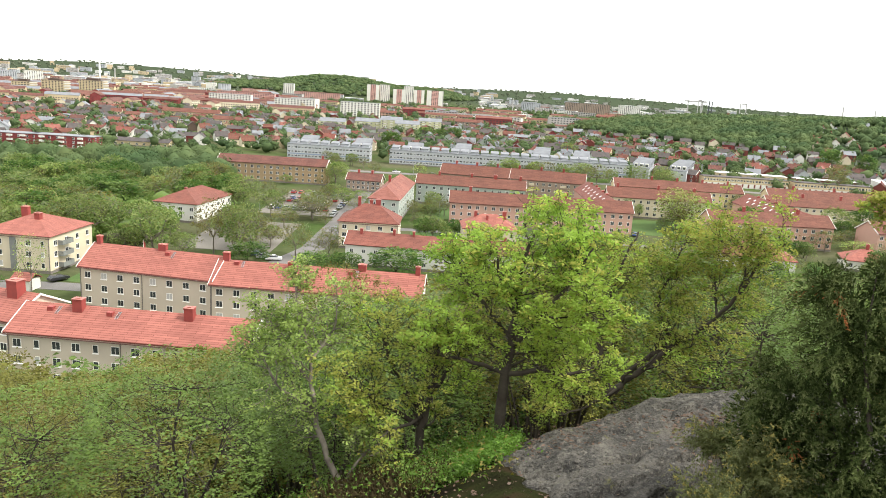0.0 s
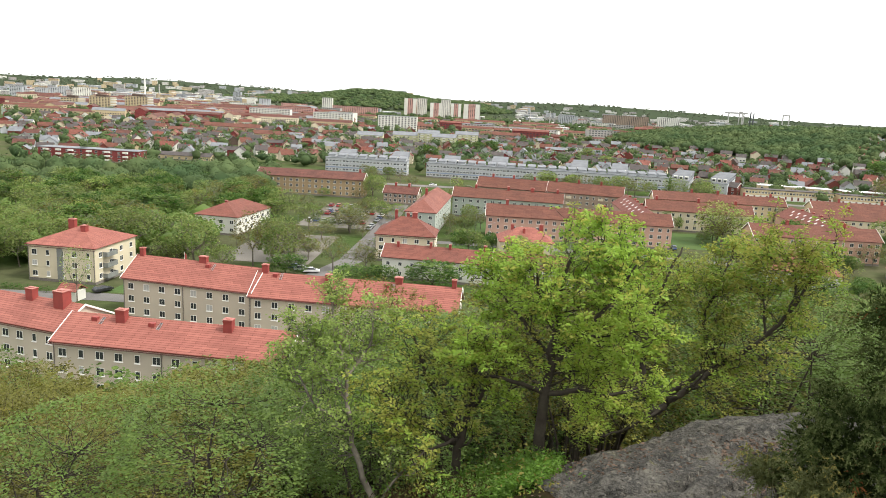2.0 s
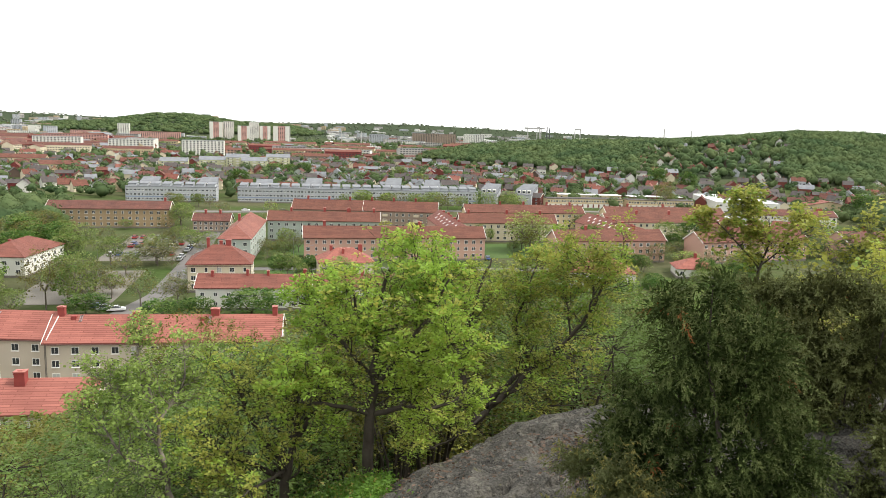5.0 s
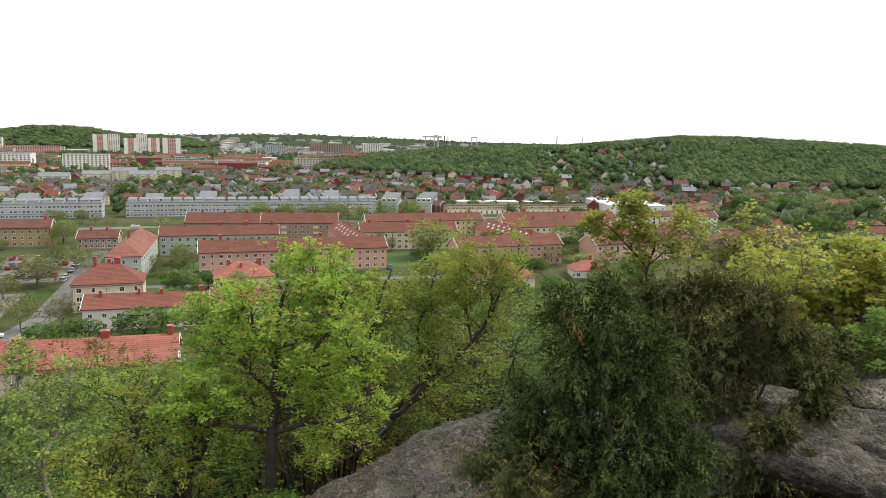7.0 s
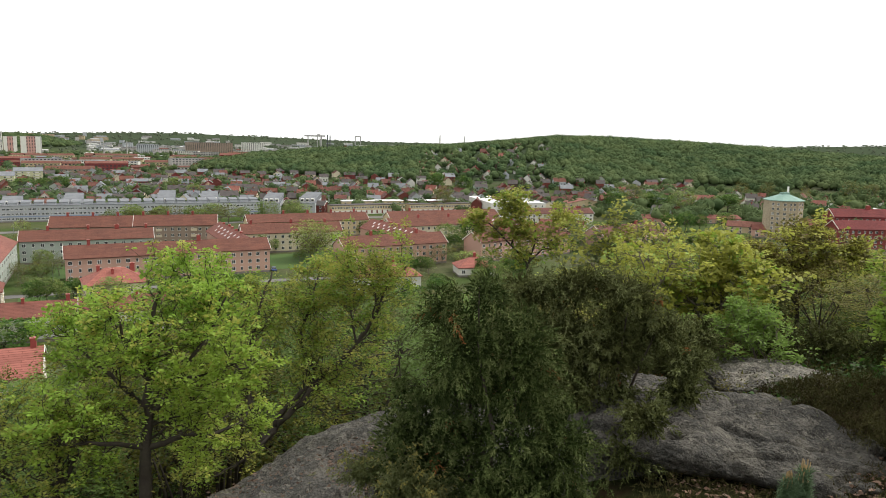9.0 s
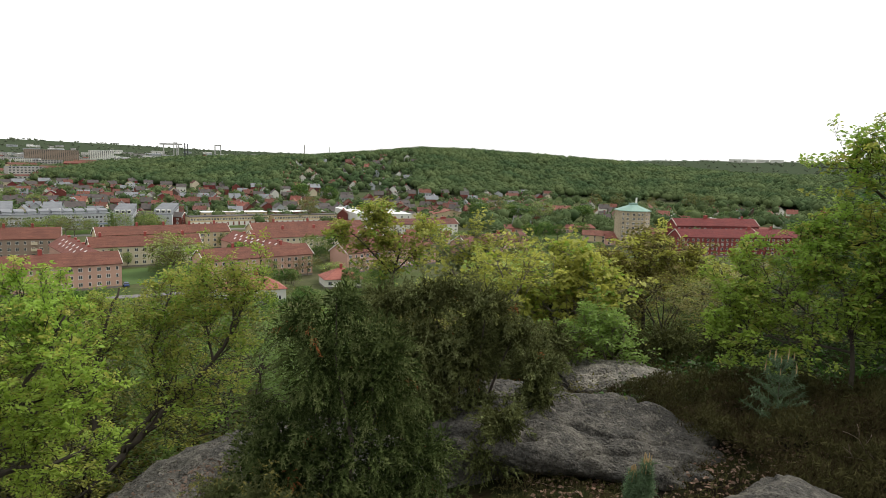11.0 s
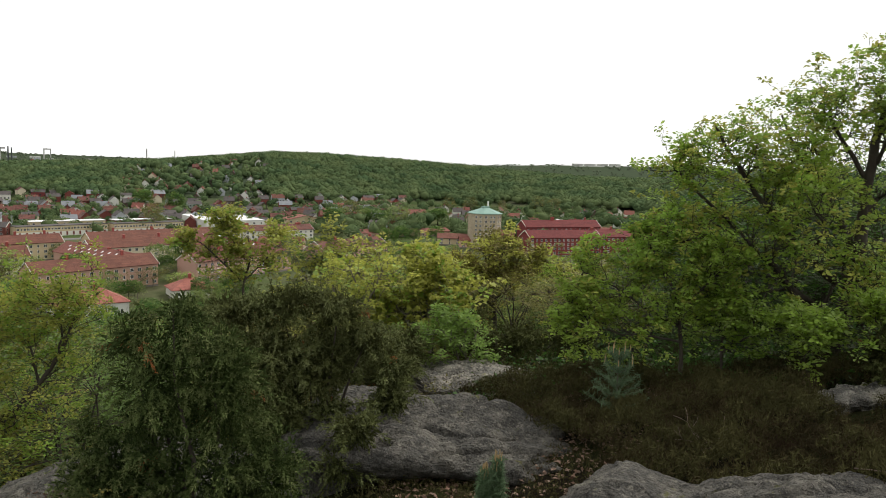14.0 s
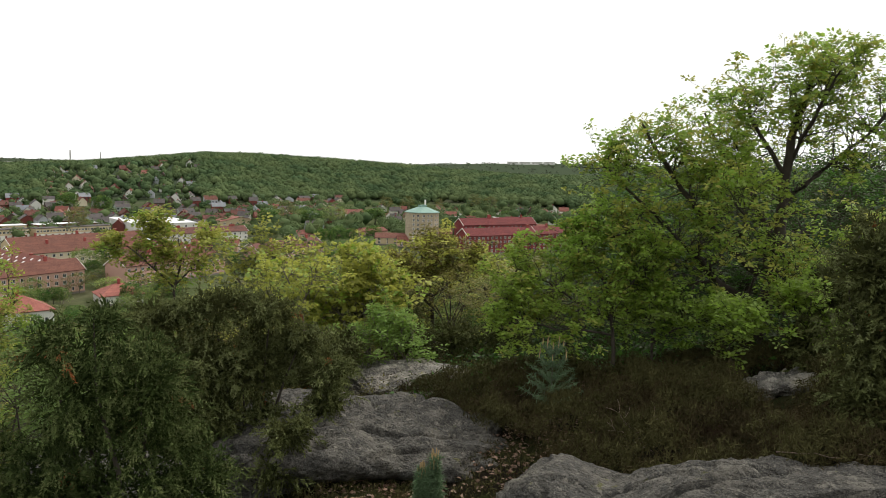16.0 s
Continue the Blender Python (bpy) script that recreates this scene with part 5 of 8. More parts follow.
limbed("oak", "gnarled spreading oak with bare arching limbs and thin young leaves", 6, [
    ([(2.85, 11.68, 43.05), (3.12, 11.71, 43.30), (3.59, 11.82, 43.65), (4.17, 12.01, 44.08), (4.63, 11.87, 44.54), (4.86, 11.68, 45.02), (5.08, 11.60, 45.53), (5.37, 11.44, 45.95)], 0.065, 0.016, 26),
    ([(2.99, 11.69, 43.15), (3.43, 11.96, 43.59), (4.05, 12.20, 43.88), (4.67, 12.37, 44.04), (5.35, 12.35, 44.14)], 0.056, 0.015, 18),
    ([(2.93, 11.68, 43.10), (2.80, 12.17, 43.72), (2.93, 12.58, 44.43), (3.16, 12.80, 45.11), (3.43, 12.96, 45.71)], 0.056, 0.015, 24),
    ([(2.87, 12.22, 43.92), (2.52, 12.78, 44.45), (2.33, 13.28, 45.05), (2.33, 13.58, 45.52)], 0.031, 0.012, 20),
    ([(4.05, 12.20, 43.88), (3.83, 12.57, 44.49), (4.09, 12.85, 45.06), (4.38, 13.10, 45.70)], 0.034, 0.012, 24),
    ([(4.63, 11.87, 44.54), (4.63, 12.22, 45.05), (4.67, 12.44, 45.60)], 0.025, 0.01, 16),
    ([(4.86, 11.68, 45.02), (4.84, 11.58, 45.52), (4.67, 11.51, 45.89)], 0.019, 0.008, 12),
    ([(3.12, 11.71, 43.30), (2.50, 11.31, 43.04), (2.02, 11.13, 42.93)], 0.025, 0.012, 10),
], BARK, [LEAF_OAK_YELLOW, LEAF_OLIVE, LEAF_OAK], 17, 0.08, 0.052, (0.55, 0.0, 0.45), twig=0.66, keep=0.24, rosette=True, aspect=0.55)
limbed("oak", "small yellow green oak with forked dark trunk", 7, [
    ([(-0.24, 9.71, 42.42), (-0.18, 9.87, 43.15), (-0.06, 10.11, 43.67), (-0.03, 10.30, 44.13), (-0.12, 10.46, 44.60)], 0.08, 0.015, 18),
    ([(-0.19, 9.90, 43.21), (-0.64, 9.79, 43.49), (-1.06, 9.76, 43.75), (-1.36, 9.85, 44.04)], 0.045, 0.01, 18),
    ([(-0.16, 9.96, 43.33), (-0.61, 10.25, 43.80), (-0.83, 10.51, 44.22), (-0.98, 10.62, 44.58)], 0.04, 0.01, 18),
    ([(-0.09, 10.08, 43.59), (0.21, 10.07, 44.10), (0.35, 10.10, 44.49)], 0.035, 0.01, 12),
    ([(-0.19, 9.94, 43.29), (-0.52, 9.31, 43.40), (-0.80, 9.04, 43.35)], 0.03, 0.01, 10),
], BARK, [LEAF_OAK_YELLOW, LEAF_OLIVE, LEAF_OAK], 11, 0.045, 0.048, (0.7, 0.0, 0.3), twig=0.55, keep=0.27, rosette=True, aspect=0.55)
limbed("birch", "slender pale green birch with whitish crooked stems", 8, [
    ([(-1.21, 9.20, 42.48), (-1.51, 9.37, 43.05), (-1.68, 9.48, 43.58), (-1.80, 9.80, 44.11), (-2.03, 10.17, 44.65), (-2.18, 10.40, 45.16)], 0.05, 0.01, 26),
    ([(-1.67, 9.48, 43.56), (-2.12, 9.50, 43.79), (-2.41, 9.68, 44.12), (-2.68, 9.82, 44.38)], 0.028, 0.008, 16),
    ([(-1.21, 9.20, 42.48), (-0.97, 9.30, 43.00), (-0.52, 9.37, 43.29)], 0.025, 0.008, 8),
    ([(-1.80, 9.80, 44.11), (-1.54, 10.11, 44.53), (-1.51, 10.36, 44.97)], 0.025, 0.007, 16),
    ([(-1.74, 9.69, 43.82), (-2.33, 10.00, 44.34), (-2.51, 10.21, 44.78)], 0.022, 0.007, 14),
], BARK_PALE, [LEAF_BIRCH, LEAF_GREEN], 9, 0.07, 0.044, (0.9, 0.1), twig=0.4, sides=5, keep=0.26, rosette=True, aspect=0.7)
limbed("oak", "large dark stemmed oak standing against the sky", 9, [
    ([(12.32, 2.74, 45.19), (12.30, 2.61, 46.00), (12.25, 2.45, 46.87), (12.11, 2.41, 47.62), (12.02, 2.34, 48.54), (12.00, 2.15, 49.27), (11.97, 1.99, 49.75)], 0.126, 0.025, 22),
    ([(12.30, 2.61, 46.00), (11.82, 3.12, 46.33), (11.55, 3.58, 46.89), (11.17, 4.13, 47.08), (10.67, 4.80, 47.01)], 0.074, 0.018, 30),
    ([(12.26, 2.71, 46.50), (11.87, 3.29, 47.15), (11.57, 3.71, 47.76), (11.36, 4.01, 48.25), (11.15, 4.25, 48.75)], 0.063, 0.015, 34),
    ([(12.25, 2.45, 46.87), (12.39, 3.00, 47.83), (12.48, 3.46, 48.43), (12.47, 3.73, 48.99)], 0.052, 0.014, 30),
    ([(12.11, 2.41, 47.62), (12.21, 1.83, 48.20), (12.26, 1.35, 48.67), (12.25, 1.03, 49.25)], 0.059, 0.015, 28),
    ([(12.12, 2.39, 48.02), (11.62, 2.74, 48.72), (11.36, 2.83, 49.09)], 0.037, 0.012, 24),
    ([(12.12, 2.37, 48.19), (11.56, 1.92, 48.93), (11.35, 1.68, 49.40)], 0.037, 0.012, 22),
    ([(11.55, 3.58, 46.89), (11.07, 4.21, 47.63), (10.66, 4.69, 48.19)], 0.033, 0.012, 26),
    ([(12.30, 2.61, 46.00), (12.72, 1.90, 46.55), (13.06, 1.16, 47.10)], 0.052, 0.015, 22),
    ([(11.81, 3.22, 46.40), (11.18, 3.83, 46.31), (10.84, 4.38, 46.19)], 0.030, 0.012, 20),
    ([(12.29, 2.68, 45.99), (11.41, 2.22, 46.34), (11.07, 1.75, 46.30)], 0.030, 0.012, 18),
    ([(12.04, 3.01, 47.00), (11.02, 2.64, 47.41), (10.59, 2.76, 47.71)], 0.026, 0.01, 18),
], BARK, [LEAF_BIRCH, LEAF_OAK, LEAF_OAK_YELLOW], 13, 0.06, 0.064, (0.15, 0.55, 0.30), twig=0.6, keep=0.195, rosette=True, aspect=0.55)
limbed("oak_sapling", "thin stemmed young oak in fresh leaf beside the heather", 10, [
    ([(10.36, 4.18, 45.20), (10.45, 4.26, 45.67), (10.52, 4.42, 46.31), (10.56, 4.73, 46.77), (10.51, 4.91, 47.10)], 0.035, 0.01, 22),
    ([(10.47, 4.30, 45.83), (10.12, 4.75, 46.15), (9.85, 5.17, 46.45), (9.66, 5.54, 46.59)], 0.022, 0.008, 22),
    ([(10.49, 4.34, 45.99), (10.62, 3.97, 46.52), (10.75, 3.71, 46.78)], 0.02, 0.008, 14),
    ([(10.45, 4.28, 45.67), (9.84, 4.68, 45.78), (9.47, 5.20, 45.84), (9.31, 5.53, 45.97)], 0.02, 0.008, 20),
], BARK, [LEAF_OAK, LEAF_OAK_YELLOW], 12, 0.055, 0.060, (0.85, 0.15), rosette=True, aspect=0.55, twig=0.5, sides=5, keep=0.36)
limbed("oak_sapling", "thin straight young oak with leafy twigs", 11, [
    ([(10.88, 3.77, 44.93), (11.03, 3.87, 45.64), (11.12, 3.98, 46.30), (11.17, 4.07, 46.87)], 0.025, 0.008, 26),
    ([(11.00, 3.85, 45.48), (10.92, 3.38, 45.83), (10.96, 2.95, 45.98)], 0.016, 0.007, 14),
    ([(11.06, 3.89, 45.81), (10.75, 4.24, 45.97)], 0.014, 0.007, 10),
    ([(10.99, 2.49, 45.58), (10.82, 2.61, 45.90), (10.74, 2.76, 46.20)], 0.02, 0.007, 14),
    ([(10.92, 1.94, 45.70), (10.92, 1.84, 46.09), (10.84, 1.97, 46.38)], 0.02, 0.007, 14),
], BARK, [LEAF_BIRCH, LEAF_OAK], 11, 0.055, 0.060, (0.35, 0.65), rosette=True, aspect=0.55, twig=0.45, sides=5, keep=0.38)
limbed("rowan", "low rowan shrub with mint green leaves", 12, [
    ([(10.37, 8.17, 44.39), (10.18, 8.30, 44.91), (9.88, 8.45, 45.24)], 0.02, 0.007, 14),
    ([(10.37, 8.17, 44.39), (9.82, 8.64, 44.71), (9.50, 8.76, 44.95)], 0.02, 0.007, 12),
    ([(10.39, 8.19, 44.48), (10.51, 7.93, 45.03)], 0.02, 0.007, 8),
], BARK_GREY, [LEAF_MINT], 12, 0.06, 0.065, None, twig=0.5, sides=5, keep=0.28, rosette=True, aspect=0.5)
limbed("maple", "yellow green maple sapling just in leaf", 13, [
    ([(10.58, 9.62, 44.27), (10.50, 9.72, 45.16), (10.58, 9.67, 45.82), (10.74, 9.61, 46.36)], 0.03, 0.008, 18),
    ([(10.51, 9.65, 44.95), (10.68, 9.16, 45.44), (10.86, 8.91, 45.89)], 0.02, 0.007, 14),
    ([(10.52, 9.66, 45.06), (10.24, 10.24, 45.57), (10.03, 10.67, 45.98)], 0.02, 0.007, 14),
    ([(10.47, 9.61, 44.74), (9.94, 9.77, 44.91), (9.76, 10.04, 45.22)], 0.02, 0.007, 10),
], BARK_GREY, [LEAF_OAK_YELLOW, LEAF_OAK], 11, 0.055, 0.080, (0.8, 0.2), twig=0.5, sides=5, keep=0.2, rosette=True, aspect=0.8)
limbed("maple", "slender leafing tree with bare upright twigs", 14, [
    ([(12.37, 14.02, 43.37), (12.53, 14.21, 44.48), (12.56, 14.37, 45.33), (12.67, 14.40, 46.04)], 0.05, 0.008, 22),
    ([(12.49, 14.17, 44.20), (12.05, 14.74, 45.04), (11.89, 14.99, 45.75)], 0.03, 0.008, 16),
    ([(12.53, 14.21, 44.48), (13.03, 13.93, 45.19), (13.28, 13.79, 45.62)], 0.03, 0.008, 16),
], BARK_GREY, [LEAF_OAK_YELLOW, LEAF_GREY], 8, 0.07, 0.10, (0.75, 0.25), twig=0.7, sides=5, keep=0.16, rosette=True, aspect=0.7)
limbed("oak", "oak with golden young leaves and open crown", 15, [
    ([(15.05, 22.06, 42.63), (15.25, 22.18, 43.79), (15.48, 22.17, 44.58), (15.46, 22.30, 45.37)], 0.060, 0.015, 18),
    ([(15.24, 22.16, 43.60), (14.53, 22.79, 44.59), (13.94, 23.23, 45.18), (13.53, 23.44, 44.99)], 0.036, 0.012, 18),
    ([(15.25, 22.18, 43.79), (16.12, 21.74, 44.77), (16.54, 21.49, 45.17)], 0.030, 0.012, 16),
    ([(15.39, 22.20, 44.38), (14.90, 22.66, 45.37), (14.76, 22.79, 45.67)], 0.024, 0.012, 14),
], BARK, [LEAF_OAK_YELLOW, LEAF_OAK], 9, 0.10, 0.13, (0.8, 0.2), twig=0.7, sides=5, keep=0.2, rosette=True, aspect=0.6)


def rooted(x, y):
    return (x, y, float(ground_height(x, y)) - 0.15)


limbed("maple", "young maple with bright yellow green leaf clusters over dark scrub", 16, [
    ([rooted(11.04, 9.67), (11.04, 9.61, 44.51), (10.99, 9.65, 45.26), (10.94, 9.70, 46.06)], 0.035, 0.008, 16),
    ([(11.04, 9.61, 44.39), (10.66, 9.98, 45.01), (10.39, 10.27, 45.63)], 0.02, 0.007, 14),
    ([(11.04, 9.61, 44.64), (11.28, 9.30, 45.26), (11.47, 9.05, 45.69)], 0.02, 0.007, 14),
    ([(11.01, 9.62, 44.88), (11.22, 9.80, 45.50), (11.35, 9.92, 45.88)], 0.018, 0.007, 10),
], BARK_GREY, [LEAF_OAK_YELLOW, LEAF_OAK], 9, 0.06, 0.085, (0.8, 0.2), twig=0.6, sides=5, keep=0.13, rosette=True, aspect=0.75)
limbed("maple", "slender maple with bare twigs and small yellow leaves", 17, [
    ([rooted(9.33, 9.44), (9.25, 9.5, 45.3), (9.1, 9.65, 45.9), (8.93, 9.8, 46.4)], 0.03, 0.007, 14),
    ([(9.25, 9.5, 45.2), (8.85, 9.85, 45.6), (8.58, 10.1, 45.9)], 0.018, 0.006, 12),
    ([(9.2, 9.55, 45.5), (9.35, 9.42, 45.9), (9.42, 9.35, 46.15)], 0.018, 0.006, 10),
], BARK_GREY, [LEAF_OAK_YELLOW, LEAF_BIRCH], 8, 0.05, 0.07, (0.8, 0.2), twig=0.5, sides=5, keep=0.12, rosette=True, aspect=0.7)
limbed("oak", "broad oak in golden brown young leaf on the slope", 18, [
    ([rooted(16.4, 11.9), (16.35, 12.0, 44.3), (16.25, 12.15, 45.2), (16.16, 12.28, 45.9)], 0.07, 0.015, 18),
    ([(16.35, 12.0, 44.2), (16.0, 12.5, 44.8), (15.7, 12.85, 45.2)], 0.04, 0.012, 18),
    ([(16.35, 12.0, 44.4), (16.7, 11.5, 45.0), (17.05, 11.0, 45.4)], 0.04, 0.012, 18),
    ([(16.3, 12.05, 44.6), (16.6, 12.0, 45.3), (16.8, 11.9, 45.7)], 0.03, 0.012, 14),
], BARK, [LEAF_OAK_YELLOW, LEAF_BROWN, LEAF_OLIVE], 12, 0.08, 0.085, (0.45, 0.25, 0.3), twig=0.7, sides=5, keep=0.3, rosette=True, aspect=0.6)


# ---- junipers: plumes of drooping needled shoots on several heads ----
def plumes(rs, c, d, length, shoots, needles, size, droop):
    """Needles of arching plumes that start at c, go out along d and nod; also how far out each needle sits on its shoot."""
    up = np.array((0.0, 0.0, 1.0))
    n = len(c)
    reach = length * rs.uniform(0.6, 1.35, (n, 1))
    way = d + rs.normal(0, 0.22, (n, 3)) + up * 0.45
    way /= np.linalg.norm(way, axis=1)[:, None]
    tris, outer = [], []
    for k in range(shoots):
        t = (k + rs.uniform(0.2, 1.0, (n, 1))) / shoots
        start = c + way * reach * t - up * reach * droop * t ** 2
        run = way - up * 2 * droop * t
        lateral = np.cross(run, rs.normal(0, 1, (n, 3)))
        lateral /= np.linalg.norm(lateral, axis=1)[:, None]
        shoot = run * 0.6 + lateral * (0.95 - 0.6 * t) + up * rs.uniform(-0.5, 0.25, (n, 1))
        shoot /= np.linalg.norm(shoot, axis=1)[:, None]
        span = reach * rs.uniform(0.22, 0.42, (n, 1)) * (1.15 - 0.5 * t)
        for j in range(needles):
            u = (j + 0.5) / needles
            p = start + shoot * span * u - up * span * 0.25 * u * u
            axis = shoot * 0.6 + rs.normal(0, 0.6, (n, 3))
            axis /= np.linalg.norm(axis, axis=1)[:, None]
            side = np.cross(axis, rs.normal(0, 1, (n, 3)) + d)
            side /= np.linalg.norm(side, axis=1)[:, None]
            s = size * rs.uniform(0.7, 1.3, (n, 1)) * (1.1 - 0.35 * u)
            tris.append(np.stack([p - side * s * 0.24, p + axis * s, p + side * s * 0.24], 1))
            outer.append(u * 0.6 + t[:, 0] * 0.5)
    return np.concatenate(tris), np.concatenate(outer)


def juniper(label, foot, lobes, count, seed, mats, length=0.32, size=0.024, droop=0.55, shoots=13, needles=15, core=0.72, rusty=0.012, lit=0.72):
    """Plumes over a few overlapping heads, given as (x, y, z, width, height); count: the plumes."""
    rs = np.random.RandomState(seed)
    bush = tagged(new("juniper"), label, "juniper")
    base = Vector((foot[0], foot[1], float(ground_height(foot[0], foot[1])) - 0.15))
    rng = random.Random(seed)
    for x, y, z, w, h in lobes:
        end = Vector((x + rng.gauss(0, w * 0.1), y + rng.gauss(0, w * 0.1), z + rng.uniform(-0.1, 0.15) * h))
        mid = base.lerp(end, 0.5) + Vector((rng.gauss(0, 0.08), rng.gauss(0, 0.08), 0.08))
        fore = base.lerp(mid, 0.5) + Vector((rng.gauss(0, 0.03), rng.gauss(0, 0.03), 0.05))
        last = mid.lerp(end, 0.5) + Vector((rng.gauss(0, 0.03), rng.gauss(0, 0.03), 0.02))
        put("stem", tube_mesh("stem", [(base, fore, 0.035, 0.03), (fore, mid, 0.03, 0.022), (mid, last, 0.022, 0.014), (last, end, 0.014, 0.006)], BARK, 5), bush)
    chunks, slots = [], []
    total = sum(w * h for *_, w, h in lobes)
    for x, y, z, w, h in lobes:
        half = np.array((w / 2, w / 2, h / 2))
        # inner needles, all in the dark tone that stands for shade inside
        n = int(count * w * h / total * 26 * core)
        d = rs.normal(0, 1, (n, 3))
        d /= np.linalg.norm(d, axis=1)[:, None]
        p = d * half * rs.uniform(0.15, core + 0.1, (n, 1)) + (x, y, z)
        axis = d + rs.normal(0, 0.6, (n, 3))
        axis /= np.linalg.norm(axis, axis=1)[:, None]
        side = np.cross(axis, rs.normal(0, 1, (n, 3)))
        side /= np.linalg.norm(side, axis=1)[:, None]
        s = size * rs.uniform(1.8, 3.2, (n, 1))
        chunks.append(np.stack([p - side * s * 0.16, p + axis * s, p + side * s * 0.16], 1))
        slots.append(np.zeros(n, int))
        n = max(3, int(count * w * h / total))
        d = rs.normal(0, 1, (n, 3)) + (0, 0, 0.12)
        d /= np.linalg.norm(d, axis=1)[:, None]
        knob = 1 + 0.12 * np.sin(d @ rs.normal(0, 4, 3) + 1) + 0.10 * np.sin(d @ rs.normal(0, 8, 3))
        depth = knob * (1.0 - 0.42 * rs.random_sample(n) ** 1.6)
        c = d * half * depth[:, None] + (x, y, z) - d * length * 0.75
        tri, outer = plumes(rs, c, d, length, shoots, needles, size, droop)
        times = len(tri) // n
        # outer, upward plumes get lit tips: light is put into the colour
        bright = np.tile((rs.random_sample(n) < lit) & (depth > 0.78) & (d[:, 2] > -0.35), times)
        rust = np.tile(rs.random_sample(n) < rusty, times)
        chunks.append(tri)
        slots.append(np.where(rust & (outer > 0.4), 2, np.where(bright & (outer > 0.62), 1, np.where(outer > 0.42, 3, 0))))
    lv, sl = np.concatenate(chunks), np.concatenate(slots)
    put("needles", quads("needles", lv, len(lv), mats, sl), bush)


G1 = [JUNIPER, JUNIPER_LIT_TIP, JUNIPER_RUST, JUNIPER_MID]
G2 = [JUNIPER_SHADED, JUNIPER_OLIVE, JUNIPER_RUST, JUNIPER_BROWN]
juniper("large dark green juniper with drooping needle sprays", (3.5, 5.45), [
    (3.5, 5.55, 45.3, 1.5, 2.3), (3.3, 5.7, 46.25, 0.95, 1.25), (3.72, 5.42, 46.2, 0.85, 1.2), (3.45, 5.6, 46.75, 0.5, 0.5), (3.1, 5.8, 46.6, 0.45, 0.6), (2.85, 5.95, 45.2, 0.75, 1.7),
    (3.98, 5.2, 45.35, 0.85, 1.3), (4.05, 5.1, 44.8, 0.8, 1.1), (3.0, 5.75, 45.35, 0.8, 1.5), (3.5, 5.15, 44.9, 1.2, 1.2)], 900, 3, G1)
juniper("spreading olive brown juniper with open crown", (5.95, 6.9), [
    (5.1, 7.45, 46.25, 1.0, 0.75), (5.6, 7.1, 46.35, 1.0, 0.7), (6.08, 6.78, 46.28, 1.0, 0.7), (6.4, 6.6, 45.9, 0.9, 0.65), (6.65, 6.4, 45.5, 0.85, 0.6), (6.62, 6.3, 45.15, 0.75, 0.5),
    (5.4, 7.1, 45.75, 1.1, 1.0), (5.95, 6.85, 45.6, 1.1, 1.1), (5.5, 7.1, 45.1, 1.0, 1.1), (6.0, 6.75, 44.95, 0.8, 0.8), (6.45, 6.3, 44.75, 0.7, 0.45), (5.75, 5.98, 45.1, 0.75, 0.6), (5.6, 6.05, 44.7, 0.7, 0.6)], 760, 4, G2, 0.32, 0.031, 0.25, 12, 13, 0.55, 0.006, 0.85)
juniper("low yellowish juniper scrub on the rock", (2.5, 5.5), [
    (2.3, 5.35, 44.85, 0.75, 0.7), (2.65, 5.6, 45.1, 0.6, 0.7), (2.0, 5.3, 44.6, 0.6, 0.5), (2.55, 6.2, 45.0, 0.5, 0.5), (2.85, 5.4, 44.9, 0.6, 0.8)], 380, 5, [JUNIPER_BROWN, JUNIPER_YELLOW, JUNIPER_BROWN, JUNIPER_OLIVE], 0.2, 0.021, 0.2, 11, 13, 0.4, 0.0, 0.7)
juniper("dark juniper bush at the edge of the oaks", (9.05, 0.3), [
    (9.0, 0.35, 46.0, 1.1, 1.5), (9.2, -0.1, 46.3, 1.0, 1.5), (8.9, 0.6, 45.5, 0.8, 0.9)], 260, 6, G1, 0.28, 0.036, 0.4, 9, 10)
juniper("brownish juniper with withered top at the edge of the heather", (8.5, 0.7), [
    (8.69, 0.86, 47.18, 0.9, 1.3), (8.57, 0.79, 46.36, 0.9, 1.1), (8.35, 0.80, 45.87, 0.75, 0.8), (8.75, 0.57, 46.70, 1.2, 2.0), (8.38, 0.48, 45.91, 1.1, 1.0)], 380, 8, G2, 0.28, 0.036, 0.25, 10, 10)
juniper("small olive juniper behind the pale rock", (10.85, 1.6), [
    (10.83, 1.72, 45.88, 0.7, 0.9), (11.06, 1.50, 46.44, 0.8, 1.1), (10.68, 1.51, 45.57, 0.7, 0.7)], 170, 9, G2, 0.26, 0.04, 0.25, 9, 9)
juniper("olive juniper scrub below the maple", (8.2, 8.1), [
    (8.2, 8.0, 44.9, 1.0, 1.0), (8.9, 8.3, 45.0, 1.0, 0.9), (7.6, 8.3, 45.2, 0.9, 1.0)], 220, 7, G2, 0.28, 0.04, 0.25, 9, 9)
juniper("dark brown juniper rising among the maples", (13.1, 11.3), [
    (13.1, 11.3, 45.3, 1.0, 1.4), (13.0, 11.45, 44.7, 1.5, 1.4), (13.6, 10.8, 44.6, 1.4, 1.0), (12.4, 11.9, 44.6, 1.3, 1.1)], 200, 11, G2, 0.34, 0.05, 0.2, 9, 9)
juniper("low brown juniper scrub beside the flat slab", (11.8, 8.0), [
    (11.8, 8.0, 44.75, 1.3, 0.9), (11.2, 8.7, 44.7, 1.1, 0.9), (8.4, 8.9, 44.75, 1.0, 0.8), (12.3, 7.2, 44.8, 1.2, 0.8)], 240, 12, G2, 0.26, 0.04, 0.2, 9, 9)


